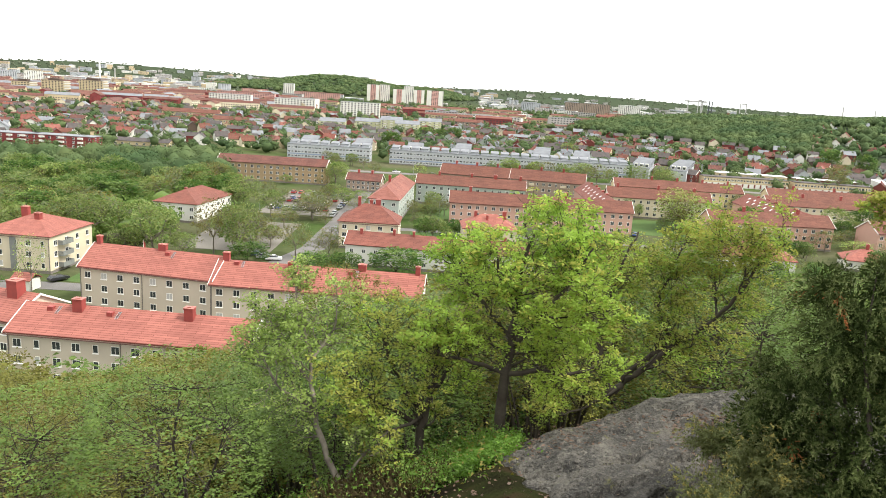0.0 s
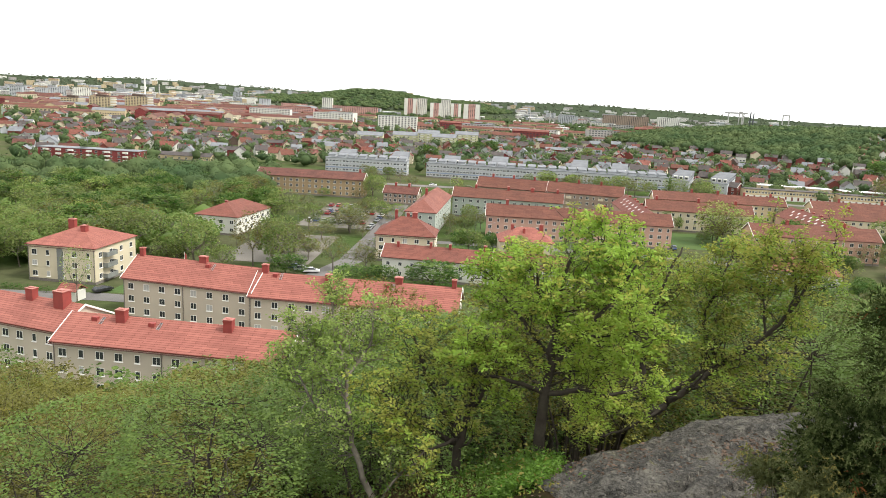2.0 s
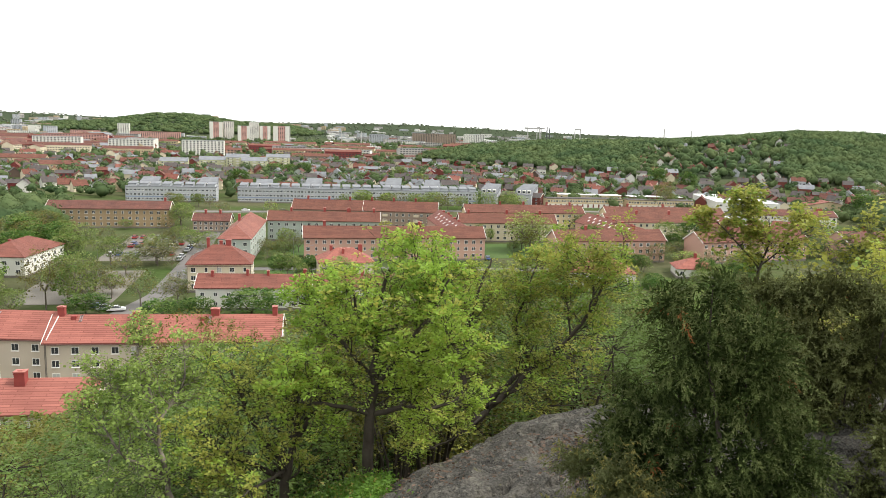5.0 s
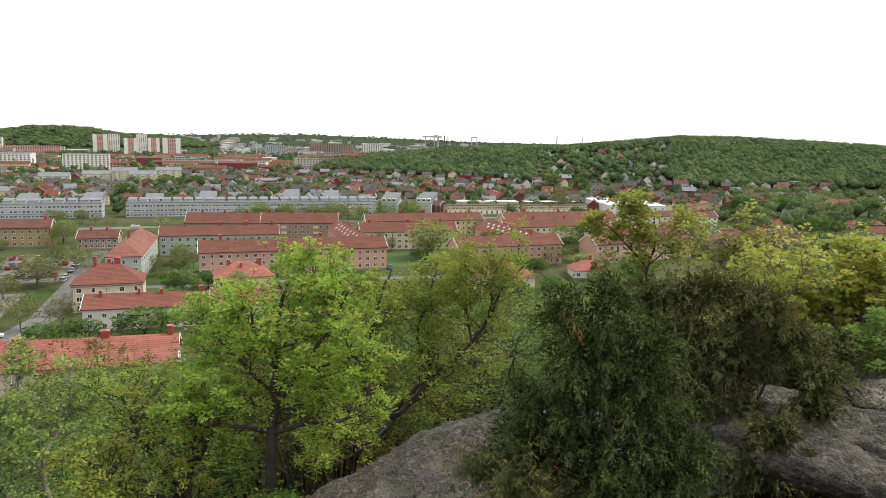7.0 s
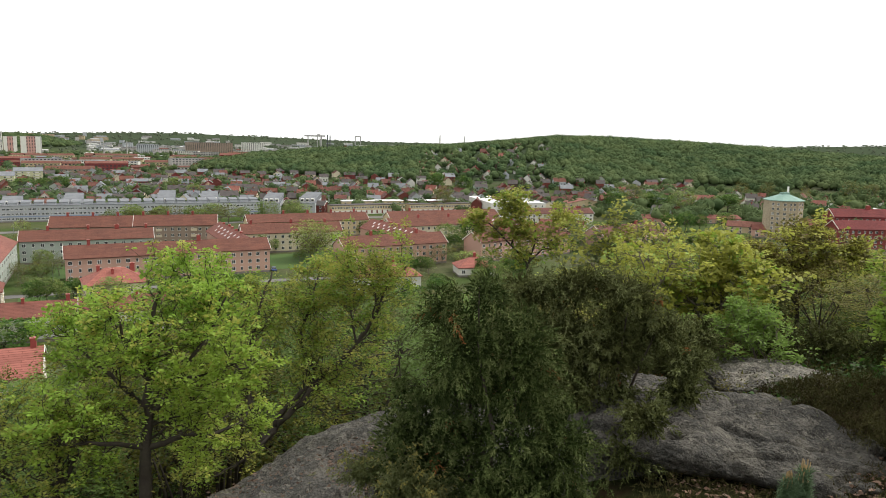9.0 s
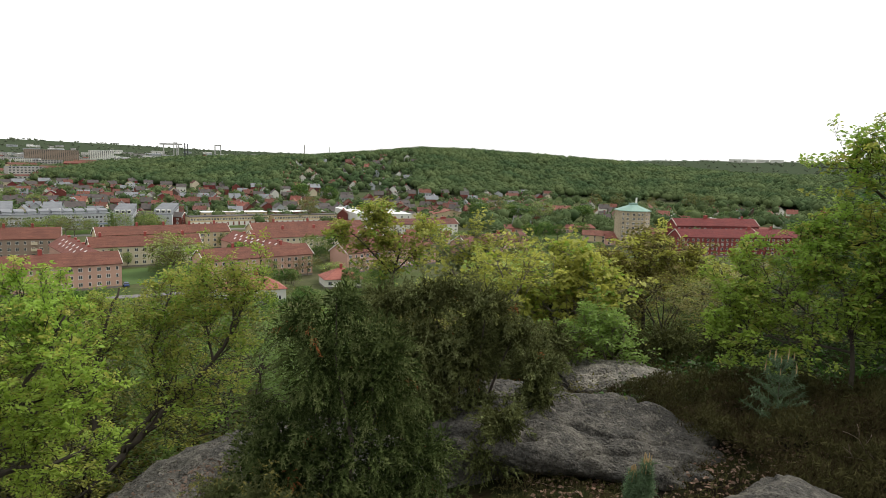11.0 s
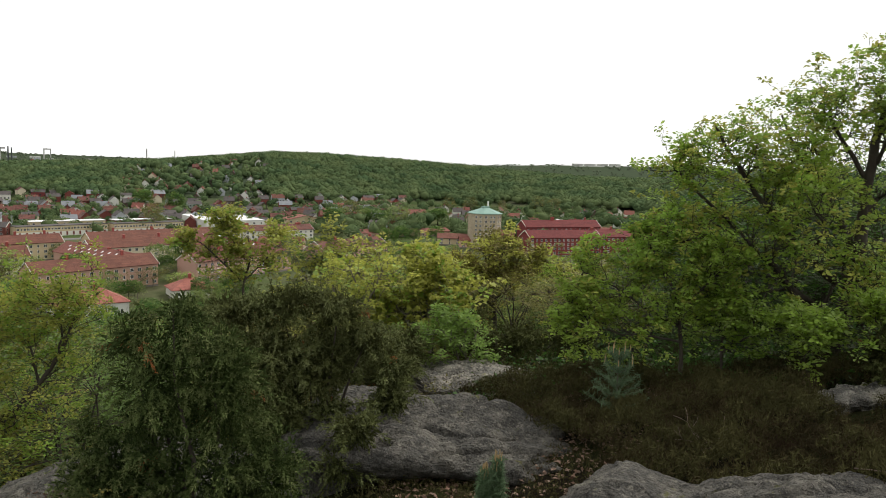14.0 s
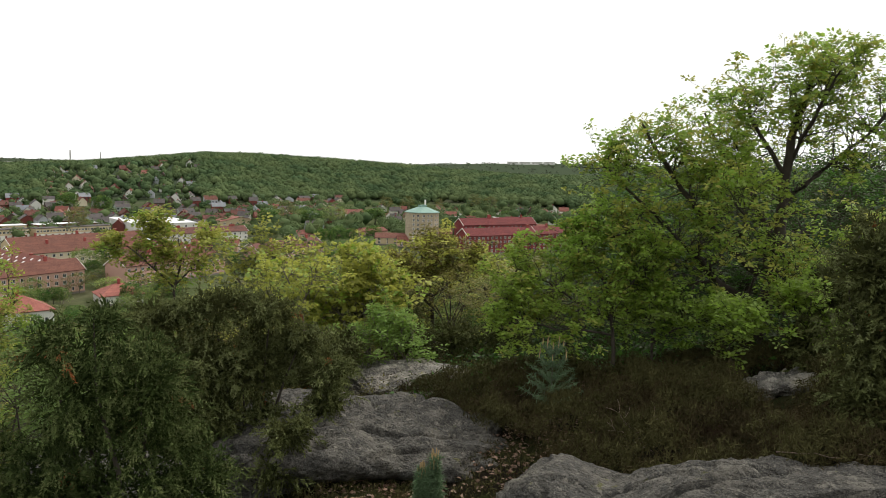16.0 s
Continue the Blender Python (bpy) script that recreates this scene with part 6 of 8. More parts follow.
# ---- heather, bilberry, dead leaves ----
def carpet(name, label, spots, per, reach, size, mats, seed, aspect, flat, droop=0.0, rise=0.0, shares=None):
    lv = leaves(seed, spots, per, reach, size, aspect=aspect, flat=flat, droop=droop, corners=4 if flat > 0.85 else 3)
    rs = np.random.RandomState(seed)
    slots = np.repeat(rs.choice(len(mats), len(spots), p=shares), per)
    tagged(new(name, quads(name, lv, len(lv), mats, slots)), label, name.replace("_", " "), kind="stuff")


def field(count, seed, rule, x0, x1, y0, y1, low, high):
    rs = np.random.RandomState(seed)
    xs, ys = rs.uniform(x0, x1, count * 4), rs.uniform(y0, y1, count * 4)
    keep = rule(xs, ys)
    xs, ys = xs[keep][:count], ys[keep][:count]
    tuft = 0.5 + 0.5 * np.sin(xs * 2.3 + 1.1 * np.sin(ys * 1.7)) * np.sin(ys * 2.7)
    zs = ground_height(xs, ys) + rs.uniform(low, high, len(xs)) * (0.45 + 0.55 * tuft)
    return np.stack([xs, ys, zs], -1)


def heath(x, y):
    turn, r = np.degrees(np.arctan2(x, y)), np.hypot(x, y)
    edge = 54.5 + (10.6 - r) * 2.6
    return (turn > edge) & (turn < 97) & (r > np.interp(turn, (56, 62, 66, 70, 77, 90), (9.4, 8.8, 7.6, 7.2, 7.1, 7.0))) & (r < 12.2)


def heather(count, seed):
    """Mounds of upright wiry twigs, greener on top, the tops also lightened as if lit."""
    rs = np.random.RandomState(seed)
    x, y = rs.uniform(4, 12, count * 4), rs.uniform(-1.5, 8, count * 4)
    keep = heath(x, y) & (np.hypot((x - 9.9) / 0.9, (y - 0.19 * x) / 0.42) > 1)
    x, y = x[keep][:count], y[keep][:count]
    mound = np.clip(0.5 + 0.3 * np.sin(3.1 * x + 1.3 * np.sin(2.1 * y)) * np.sin(3.7 * y + 0.8 * np.sin(2.7 * x)) + 0.22 * np.sin(7.3 * x + 2 * y) * np.sin(6.1 * y - 3 * x), 0, 1)
    high = 0.12 + 0.50 * mound
    z = ground_height(x, y) + high * rs.uniform(0.3, 1, len(x)) ** 0.6
    lv = leaves(seed, np.stack([x, y, z], -1), 20, 0.045, 0.07, aspect=0.10, flat=-0.2, droop=-1.1)
    # mound tops take the lighter shoot colour, which also stands for light on them
    green = (mound + rs.normal(0, 0.15, len(x))) > 0.5
    tagged(new("heather", quads("heather", lv, len(lv), [HEATHER, HEATHER_GREEN], np.repeat(green.astype(int), 20))), "brown heather with some green shoots", "heather", kind="stuff")


heather(9500, 51)
carpet("heather", "dry brown heather at the foot of the oaks", field(700, 52, lambda x, y: np.hypot(x + 0.6, y - 8.6) < 0.9, -2, 0.6, 7.4, 9.6, 0.0, 0.3), 12, 0.06, 0.06, [HEATHER], 52, 0.25, -0.6, -0.5)
carpet("bilberry_bushes", "bright green bilberry carpet under the oak", field(900, 53, lambda x, y: (np.hypot((x - 0.45) / 0.85, (y - 8.9) / 1.0) < 1) & (x < 0.85 + 0.3 * (y - 8)), -1.2, 2.2, 7.2, 10.2, 0.03, 0.28), 18, 0.05, 0.036, [BLUEBERRY], 53, 0.65, 0.5)
carpet("dead_leaves", "fallen brown oak leaves on the path", field(5200, 54, lambda x, y: (np.degrees(np.arctan2(x, y)) > 46) & (np.degrees(np.arctan2(x, y)) < 67) & (np.hypot(x, y) > 5.5) & (np.hypot(x, y) < 12.5), 3, 11, 2, 10, 0.01, 0.05), 1, 0.02, 0.06, [LITTER], 54, 0.6, 0.9)
# these leaf colours carry the shade that falls below the oaks
carpet("undergrowth", "undergrowth and grass below the oaks, green darkened for shade", field(1500, 55, lambda x, y: (np.hypot(x, y) > 11.0) & (np.degrees(np.arctan2(x, y)) > 52), 6, 18, -1.5, 9, 0.0, 0.5), 18, 0.15, 0.08, [LEAF_SHADE, LEAF_DARK], 55, 0.6, 0.4)
carpet("dead_leaves", "fallen leaves and twigs on the slope", field(2600, 59, lambda x, y: (np.hypot(x, y) > 6.2) & (np.hypot(x, y) < 12) & (x < 1.8), -5, 1.8, 4.5, 12, 0.0, 0.04), 1, 0.02, 0.045, [LITTER_OLD], 59, 0.6, 0.9)
carpet("undergrowth", "shrubs and bilberry on the slope below the rock", field(1500, 58, lambda x, y: (np.hypot(x, y) > 7.2) & (np.hypot(x, y) < 17) & (x < 0.9), -9, 0.9, 6, 16, 0.0, 0.55), 28, 0.14, 0.045, [LEAF_GREEN, BLUEBERRY, LEAF_OLIVE], 58, 0.6, 0.4)
carpet("undergrowth", "brown and green undergrowth beside the rock", field(900, 56, lambda x, y: (np.degrees(np.arctan2(x, y)) > 38) & (np.degrees(np.arctan2(x, y)) < 58) & (np.hypot(x, y) > 10.3), 6, 13, 5, 12, 0.0, 0.45), 24, 0.12, 0.045, [HEATHER_GREEN, LEAF_OLIVE, HEATHER], 56, 0.4, 0.1)
carpet("grass_tufts", "dry grass and moss between the rocks", field(1300, 57, lambda x, y: (np.degrees(np.arctan2(x, y)) > 44) & (np.degrees(np.arctan2(x, y)) < 70) & (np.hypot(x, y) > 4.5) & (np.hypot(x, y) < 9), 3, 9, 1.5, 7, 0.0, 0.10), 14, 0.05, 0.06, [HEATHER_GREEN, HEATHER, HEATHER_GREEN], 57, 0.15, -0.6, -0.5)


def pine_sapling(x, y, height, wide, seed):
    """Whorls of needled shoots with pale upright candles."""
    rs = np.random.RandomState(seed)
    z = float(ground_height(x, y))
    tree = tagged(new("pine_sapling"), "small blue green pine sapling with pale candles", "sapling", "pine saplings")
    tree.matrix_basis = pose(x, y, z)
    segs, cand, spots = [(Vector((0, 0, -0.05)), Vector((0, 0, height)), 0.014, 0.005)], [], []
    for k in range(5):
        zz = height * (0.25 + 0.18 * k)
        for i in range(6):
            a = i * 1.05 + k * 0.5
            reach = wide * (1.05 - 0.17 * k)
            end = Vector((math.cos(a) * reach, math.sin(a) * reach, zz + 0.10 + reach * 0.3))
            segs.append((Vector((0, 0, zz)), end, 0.007, 0.003))
            cand.append((end, end + Vector((rs.normal(0, 0.005), rs.normal(0, 0.005), rs.uniform(0.06, 0.12))), 0.008, 0.005))
            for t in np.linspace(0.2, 1, 7):
                spots.append(tuple(Vector((0, 0, zz)).lerp(end, t)))
    cand.append((Vector((0, 0, height)), Vector((0, 0, height + 0.16)), 0.010, 0.006))
    put("stem", tube_mesh("stem", segs, BARK_GREY, 5), tree)
    for c in cand[-13:]:
        put("candle", tube_mesh("candle", [c], CANDLE, 5), tree, "pale upright candle shoot")
    lv = leaves(seed, spots, 15, 0.014, 0.07, aspect=0.07, flat=0.1, droop=-0.35)
    put("needles", quads("needles", lv, len(lv), [PINE]), tree)


pine_sapling(8.75, 4.35, 0.92, 0.36, 1)
pine_sapling(6.12, 4.28, 0.54, 0.09, 2)
pine_sapling(6.1, 4.42, 0.38, 0.07, 3)

rng = random.Random(4)
segs, tips = [], []
for k in range(5):
    grow(rng, segs, tips, Vector((8.0, 2.95, 45.15)), Vector((rng.gauss(0, 0.9), rng.gauss(0, 0.9), 0.35)), 0.27, 0.0018, 1, 0.8, 0.05, 2, 0.25)
twigs = tagged(new("dead_shrub", tube_mesh("dead shrub", segs, DEAD_WOOD, 4)), "bleached leafless dead shrub in the heather", "shrub")
segs = []
p = Vector((7.3, 1.35, 45.58))
for k in range(7):
    q = p + Vector((-0.03 + rng.gauss(0, 0.02), -0.10 + rng.gauss(0, 0.02), 0.025 + rng.gauss(0, 0.012)))
    segs.append((p, q, 0.008 - 0.0007 * k, 0.0073 - 0.0007 * k))
    p = q
tagged(new("dead_branch", tube_mesh("dead branch", segs, DEAD_WOOD, 6)), "bleached dead branch lying on the rock", "branch")


# ---- trees down the slope ----
PROFILE_TURN = (-45, -35.3, -33, -29.6, -25.8, -23.8, -22.5, -19, -16.5, -14.7, -13.9, -11.9, -9.4, -7.2, -4.9, -1.5, 0.6, 7, 13.5, 23.6, 30, 38, 43, 47, 52, 58, 63, 68, 75, 95)
PROFILE_FALL = (-18.6, -18.8, -19.2, -20.5, -21.4, -21.4, -20.1, -20.3, -20.6, -19.3, -17.8, -17.0, -16.3, -15.0, -15.6, -16.2, -13.2, -10.6, -9.8, -10.2, -10.8, -10, -8.3, -6.8, -6.9, -7.0, -6.3, -2, 2.5, 5)


LOOKS = {
    "gold": ([LEAF_OAK_YELLOW], "young tree with bright yellow green leaf tufts"),
    "yellow": ([LEAF_LIME], "many stemmed tree with yellow green spring leaves"),
    "green": ([LEAF_GREEN], "fresh green broadleaf tree on the slope"),
    "olive": ([LEAF_OLIVE], "tree with dense olive young leaves"),
    # backdrop trees, with their shade painted into dark leaves
    "shade": ([LEAF_DARK, LEAF_SHADE], "dense tree with leaf green darkened for shade"),
}


def slope_model(kind, seed, fine):
    """A vase of stems under a domed crown of leaf clusters, with gaps between them."""
    rng = random.Random(seed)
    mats, label = LOOKS[kind]
    many = kind in ("yellow", "olive", "gold")
    segs, forks = [], []
    for k in range(7 if many else 4):
        a = k * 2.4 + rng.uniform(-0.4, 0.4)
        out = Vector((math.cos(a), math.sin(a), 0)) * rng.uniform(0.5, 1.0)
        base = out * 0.25 + Vector((0, 0, -0.5)) if many else Vector((0, 0, -0.5))
        low = out * rng.uniform(0.5, 0.8) + Vector((0, 0, rng.uniform(1.8, 2.4)))
        mid = out * rng.uniform(1.0, 1.4) + Vector((rng.gauss(0, 0.15), rng.gauss(0, 0.15), rng.uniform(3.3, 4.0)))
        top = out * rng.uniform(1.2, 2.0) + Vector((rng.gauss(0, 0.2), rng.gauss(0, 0.2), rng.uniform(4.8, 5.8)))
        r = 0.065 if many else 0.07
        segs += [(base, low, r, r * 0.75), (low, mid, r * 0.75, r * 0.5), (mid, top, r * 0.5, r * 0.25)]
        forks += [mid, mid.lerp(top, 0.5), top]
    tips = []
    count = (380 if kind == "gold" else 680) if fine else 200
    for i in range(count):
        zz = 1 - 1.42 * (i + 0.5) / count
        a = i * 2.39996 + rng.gauss(0, 0.25)
        ring = math.sqrt(1 - zz * zz)
        d = Vector((ring * math.cos(a), ring * math.sin(a), zz))
        far = (0.93 + 0.13 * math.sin(d.x * 4 + seed) + 0.12 * math.sin(d.y * 5 + d.z * 3 + seed)) * (1 if rng.random() < 0.75 else rng.uniform(0.55, 0.9))
        tip = Vector((d.x * 3.0, d.y * 3.0, d.z * 2.75)) * far + Vector((0, 0, 4.75))
        tips.append(tip)
        fork = min(forks, key=lambda f: (f - tip).length + (1.2 if f.z > tip.z else 0))
        bend = fork.lerp(tip, 0.55) + Vector((rng.gauss(0, 0.12), rng.gauss(0, 0.12), -0.12))
        if i % (6 if fine else 4) == 0:
            elbow = fork.lerp(bend, 0.5) + Vector((rng.gauss(0, 0.14), rng.gauss(0, 0.14), rng.gauss(0.1, 0.1)))
            segs += [(fork, elbow, 0.016, 0.012), (elbow, bend, 0.012, 0.009), (bend, tip, 0.009, 0.004)]
    if fine and kind == "gold":
        return tree_from("slope_tree", label, segs, tips, BARK, mats, 22, 0.19, 0.085, seed, group="trees on the slope", sides=4, rosette=True, aspect=0.6)
    if fine:
        return tree_from("slope_tree", label, segs, tips, BARK, mats, 14, 0.19, 0.095, seed, group="trees on the slope", sides=4, rosette=True, aspect=0.6)
    return tree_from("slope_tree", label, segs, tips, BARK, mats, 12, 0.38, 0.27, seed, group="trees on the slope", sides=3, rosette=True, aspect=0.65)


SLOPE = {(k, fine): [slope_model(k, 60 + 5 * i + j, fine) for j in range(2)] for i, k in enumerate(LOOKS) for fine in (True, False)}
NEW = {id(ob) for pair in SLOPE.values() for ob in pair}


def slope_tree(x, y, height, width, kind, rng):
    model = rng.choice(SLOPE[kind, math.hypot(x, y) < 55])
    m = pose(x, y, float(ground_height(x, y)), 0, 0, rng.uniform(0, 360)) @ Matrix.Diagonal((width / 6.0, width / 6.0, height / 7.6, 1))
    if id(model) in NEW:
        NEW.discard(id(model))
        model.matrix_basis = m
    else:
        copy_thing(model, Matrix()).matrix_basis = m


def fill_slope(count, turn0, turn1, near, far, seed, kinds, gap=3.0, tallest=9.0, least=2.2, slack=1.8):
    rng = random.Random(seed)
    spots, tries = [], 0
    while len(spots) < count and tries < count * 60:
        tries += 1
        turn, r = rng.uniform(turn0, turn1), rng.uniform(near, far)
        x, y = r * math.sin(radians(turn)), r * math.cos(radians(turn))
        if any((x - a) ** 2 + (y - b) ** 2 < gap ** 2 for a, b in spots):
            continue
        z = float(ground_height(x, y))
        wide = math.degrees(1.3 / r)
        low = min(np.interp(turn + k * wide, PROFILE_TURN, PROFILE_FALL) for k in (-1, 0, 1))
        room = EYE + r * math.tan(radians(low - rng.uniform(0.0, slack))) - z
        if room < least:
            continue
        spots.append((x, y))
        h = min(room, tallest * rng.uniform(0.75, 1.1))
        slope_tree(x, y, h, max(min(3.4, h * 1.5), h * rng.uniform(0.85, 1.15)), rng.choice(kinds), rng)


fill_slope(34, -44, -8, 18, 42, 81, ("yellow", "olive", "olive", "yellow", "olive"), 4.6, 10)
fill_slope(38, -42, -8, 42, 92, 82, ("yellow", "olive", "green"), 5.5, 16)
fill_slope(26, -8, 34, 16, 40, 83, ("green", "green", "shade", "yellow"), 3.6)
fill_slope(44, -8, 48, 40, 95, 84, ("green", "olive", "green", "shade"), 5, 16)
fill_slope(52, 36, 64, 16, 46, 85, ("gold", "olive", "gold", "green", "olive", "yellow"), 3.0, 17, 1.5, 0.7)
fill_slope(14, -38, -7, 10, 16, 87, ("yellow", "green", "olive"), 2.6, 3.4, 1.0, 1.2)
fill_slope(20, -26, 8, 14.5, 25, 88, ("green", "yellow", "green"), 2.6, 6.5, 1.5, 0.6)
fill_slope(24, 43, 62, 26, 62, 89, ("olive", "gold", "yellow", "olive"), 3.6, 24, 3.0, 0.4)
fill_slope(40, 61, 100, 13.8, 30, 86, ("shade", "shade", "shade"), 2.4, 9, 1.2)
crowns = random.Random(33)
for turn, r, fall, width, kind in ((-6.7, 44, -14.1, 8.5, "olive"), (-5.6, 38, -16.0, 5.0, "green"), (-19.6, 30, -19.9, 5.0, "olive"), (-33.5, 20, -23.5, 5.5, "olive"), (-29.5, 19, -24.2, 4.6, "yellow"), (-25.5, 23, -23.0, 4.2, "green"), (-36.5, 26, -20.2, 5.0, "yellow"), (-22.0, 18, -25.5, 3.4, "yellow"), (-15.5, 24, -21.3, 4.0, "green")):
    x, y = r * math.sin(radians(turn)), r * math.cos(radians(turn))
    slope_tree(x, y, EYE + r * math.tan(radians(fall)) - float(ground_height(x, y)), width, kind, crowns)
for pair in SLOPE.values():
    for ob in pair:
        if id(ob) in NEW:
            ob.matrix_basis = pose(-40 - 7 * len(NEW), -30, float(ground_height(-40 - 7 * len(NEW), -30)))
            NEW.discard(id(ob))


# ---- trees of the valley: a few grown models, each set down many times ----
NAMES_OF = {"light": "tree", "dark": "chestnut_tree", "yellow": "maple_tree", "grey": "willow", "brown": "budding_tree", "sparse": "birch"}


def valley_model(kind, seed):
    rng = random.Random(seed)
    segs, tips = [], []
    mats, per, bark, size = {
        "light": ([LEAF_VALLEY_HAZED, LEAF_VALLEY_HAZED, LEAF_GREEN], 7, BARK_GREY, 0.62),
        "dark": ([LEAF_DARK, LEAF_GREEN], 10, BARK, 0.66),
        "yellow": ([LEAF_BIRCH, LEAF_OLIVE], 5, BARK_GREY, 0.5),
        "grey": ([LEAF_GREY, LEAF_OLIVE], 5, BARK_GREY, 0.5),
        "brown": ([LEAF_BROWN, LEAF_OLIVE], 5, BARK_GREY, 0.5),
        "sparse": ([LEAF_BIRCH, LEAF_GREY], 3, BARK_GREY, 0.45),
    }[kind]
    top = Vector((rng.gauss(0, 0.2), rng.gauss(0, 0.2), 3.0))
    segs.append((Vector((0, 0, -0.4)), top, 0.24, 0.16))
    forks = []
    for k in range(7):
        a = k * 2.4 + rng.uniform(-0.3, 0.3)
        mid = top + Vector((math.cos(a) * 1.3, math.sin(a) * 1.3, rng.uniform(0.6, 1.8)))
        end = mid + Vector((math.cos(a) * 1.2, math.sin(a) * 1.2, rng.uniform(0.8, 2.4)))
        segs += [(top, mid, 0.12, 0.08), (mid, end, 0.08, 0.04)]
        forks += [mid, end]
    count = {"dark": 150, "sparse": 70, "brown": 95}.get(kind, 130)
    for i in range(count):
        zz = 1 - 1.66 * (i + 0.5) / count
        a = i * 2.39996 + rng.gauss(0, 0.25)
        ring = math.sqrt(1 - zz * zz)
        far = 0.92 + 0.12 * math.sin(ring * math.cos(a) * 4 + seed) + 0.10 * math.sin(zz * 5 + seed * 2)
        far *= 1 if rng.random() < 0.75 else rng.uniform(0.5, 0.9)
        tip = Vector((ring * math.cos(a) * 4.5 * far, ring * math.sin(a) * 4.5 * far, 5.5 + zz * 3.9 * far))
        tips.append(tip)
        if i % 3 == 0:
            fork = min(forks, key=lambda f: (f - tip).length)
            segs.append((fork, tip, 0.045, 0.015))
    label = {"light": "fresh green broadleaf tree among the houses", "dark": "dense deep green broadleaf tree", "yellow": "yellow green tree just in leaf", "grey": "grey green tree with thin foliage", "brown": "brownish budding tree with thin crown", "sparse": "slender birch with sparse pale leaves"}[kind]
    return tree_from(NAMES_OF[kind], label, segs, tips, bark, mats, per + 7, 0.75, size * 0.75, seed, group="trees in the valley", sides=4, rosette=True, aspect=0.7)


VALLEY = {}
for index, kind in enumerate(("light", "dark", "yellow", "grey", "brown", "sparse")):
    VALLEY[kind] = [valley_model(kind, 40 + index * 3 + j) for j in range(2)]
FRESH = {id(ob) for pair in VALLEY.values() for ob in pair}
turner = random.Random(77)


def valley_tree(x, y, height, width, kind):
    """Sets a tree of that height and crown width down on the ground."""
    model = turner.choice(VALLEY[kind])
    m = pose(x, y, float(ground_height(x, y)), 0, 0, turner.uniform(0, 360)) @ Matrix.Diagonal((width / 10, width / 10, height / 10, 1))
    if id(model) in FRESH:
        FRESH.discard(id(model))
        model.matrix_basis = m
    else:
        ob = copy_thing(model, Matrix())
        ob.matrix_basis = m


valley_tree(-88, 151, 13.1, 7.6, "sparse")
valley_tree(-96, 194, 15.1, 15.5, "light")
valley_tree(-103, 196, 13.8, 12.7, "light")
valley_tree(-76, 187, 15.1, 14.6, "light")
valley_tree(-63, 195, 15.7, 10.8, "brown")
valley_tree(-56, 195, 15.2, 11.7, "light")
valley_tree(-69, 189, 7.4, 7.7, "light")
valley_tree(-51, 186, 6.4, 10.7, "dark")
valley_tree(-41, 197, 10.6, 9.2, "grey")
valley_tree(-62, 255, 10.6, 9.4, "light")
valley_tree(-47, 253, 8.8, 12.3, "grey")
valley_tree(-33, 178, 6.6, 9.6, "dark")
valley_tree(-25, 182, 5.9, 8.9, "dark")
valley_tree(-12, 181, 8.2, 14.5, "dark")
valley_tree(-32, 197, 8.2, 9.1, "grey")
valley_tree(-144, 243, 12.2, 21.4, "light")
valley_tree(-112, 245, 11.7, 17.9, "dark")
valley_tree(-6, 287, 8.4, 8.4, "light")
valley_tree(-12, 265, 7.5, 6.4, "grey")
valley_tree(-6, 267, 8.1, 8.3, "grey")
valley_tree(-3, 319, 4.7, 6.2, "light")
valley_tree(74, 301, 8.7, 5.4, "light")
valley_tree(79, 302, 7.0, 4.4, "light")
valley_tree(89, 283, 16.1, 17.9, "yellow")
valley_tree(-53, 342, 12.5, 11.4, "light")
valley_tree(-57, 330, 7.7, 9.1, "brown")
valley_tree(-47, 272, 9.6, 8.1, "grey")
valley_tree(-17, 415, 5.6, 9.6, "yellow")
valley_tree(135, 342, 7.9, 10.7, "grey")
valley_tree(-35, 276, 5.4, 8.7, "grey")
valley_tree(130, 458, 5.2, 11.0, "light")
valley_tree(103, 285, 11.8, 10.6, "yellow")
valley_tree(117, 284, 11.0, 11.4, "dark")
valley_tree(101, 253, 7.6, 7.2, "grey")
valley_tree(121, 272, 10.8, 9.1, "light")
valley_tree(89, 278, 16.1, 20.4, "yellow")
valley_tree(129, 449, 10.4, 12.1, "light")
valley_tree(134, 339, 8.6, 9.5, "grey")
valley_tree(180, 260, 8.7, 9.9, "light")
valley_tree(311, 301, 11.9, 10.1, "dark")
valley_tree(306, 309, 10.7, 9.1, "dark")
valley_tree(320, 299, 10.4, 9.1, "dark")
valley_tree(337, 296, 11.0, 10.5, "dark")
valley_tree(345, 400, 16.4, 17.8, "dark")
valley_tree(367, 409, 20.0, 21.4, "brown")
valley_tree(381, 394, 14.0, 19.9, "dark")
valley_tree(380, 371, 18.3, 20.7, "light")
valley_tree(439, 385, 13.0, 21.2, "dark")
valley_tree(235, 449, 17.3, 14.5, "brown")
valley_tree(313, 472, 12.7, 13.2, "grey")
valley_tree(312, 560, 20.0, 16.6, "dark")
valley_tree(307, 603, 18.9, 17.5, "dark")
valley_tree(459, 416, 10.3, 12.8, "light")
valley_tree(331, 235, 8.8, 6.8, "dark")
valley_tree(408, 288, 10.2, 7.1, "dark")
valley_tree(403, 275, 10.0, 6.9, "dark")
valley_tree(436, 382, 14.0, 13.4, "dark")
valley_tree(573, 459, 16.8, 15.1, "brown")
valley_tree(565, 481, 15.1, 17.1, "brown")
valley_tree(600, 440, 14.2, 11.4, "brown")
valley_tree(631, 418, 18.3, 15.5, "brown")
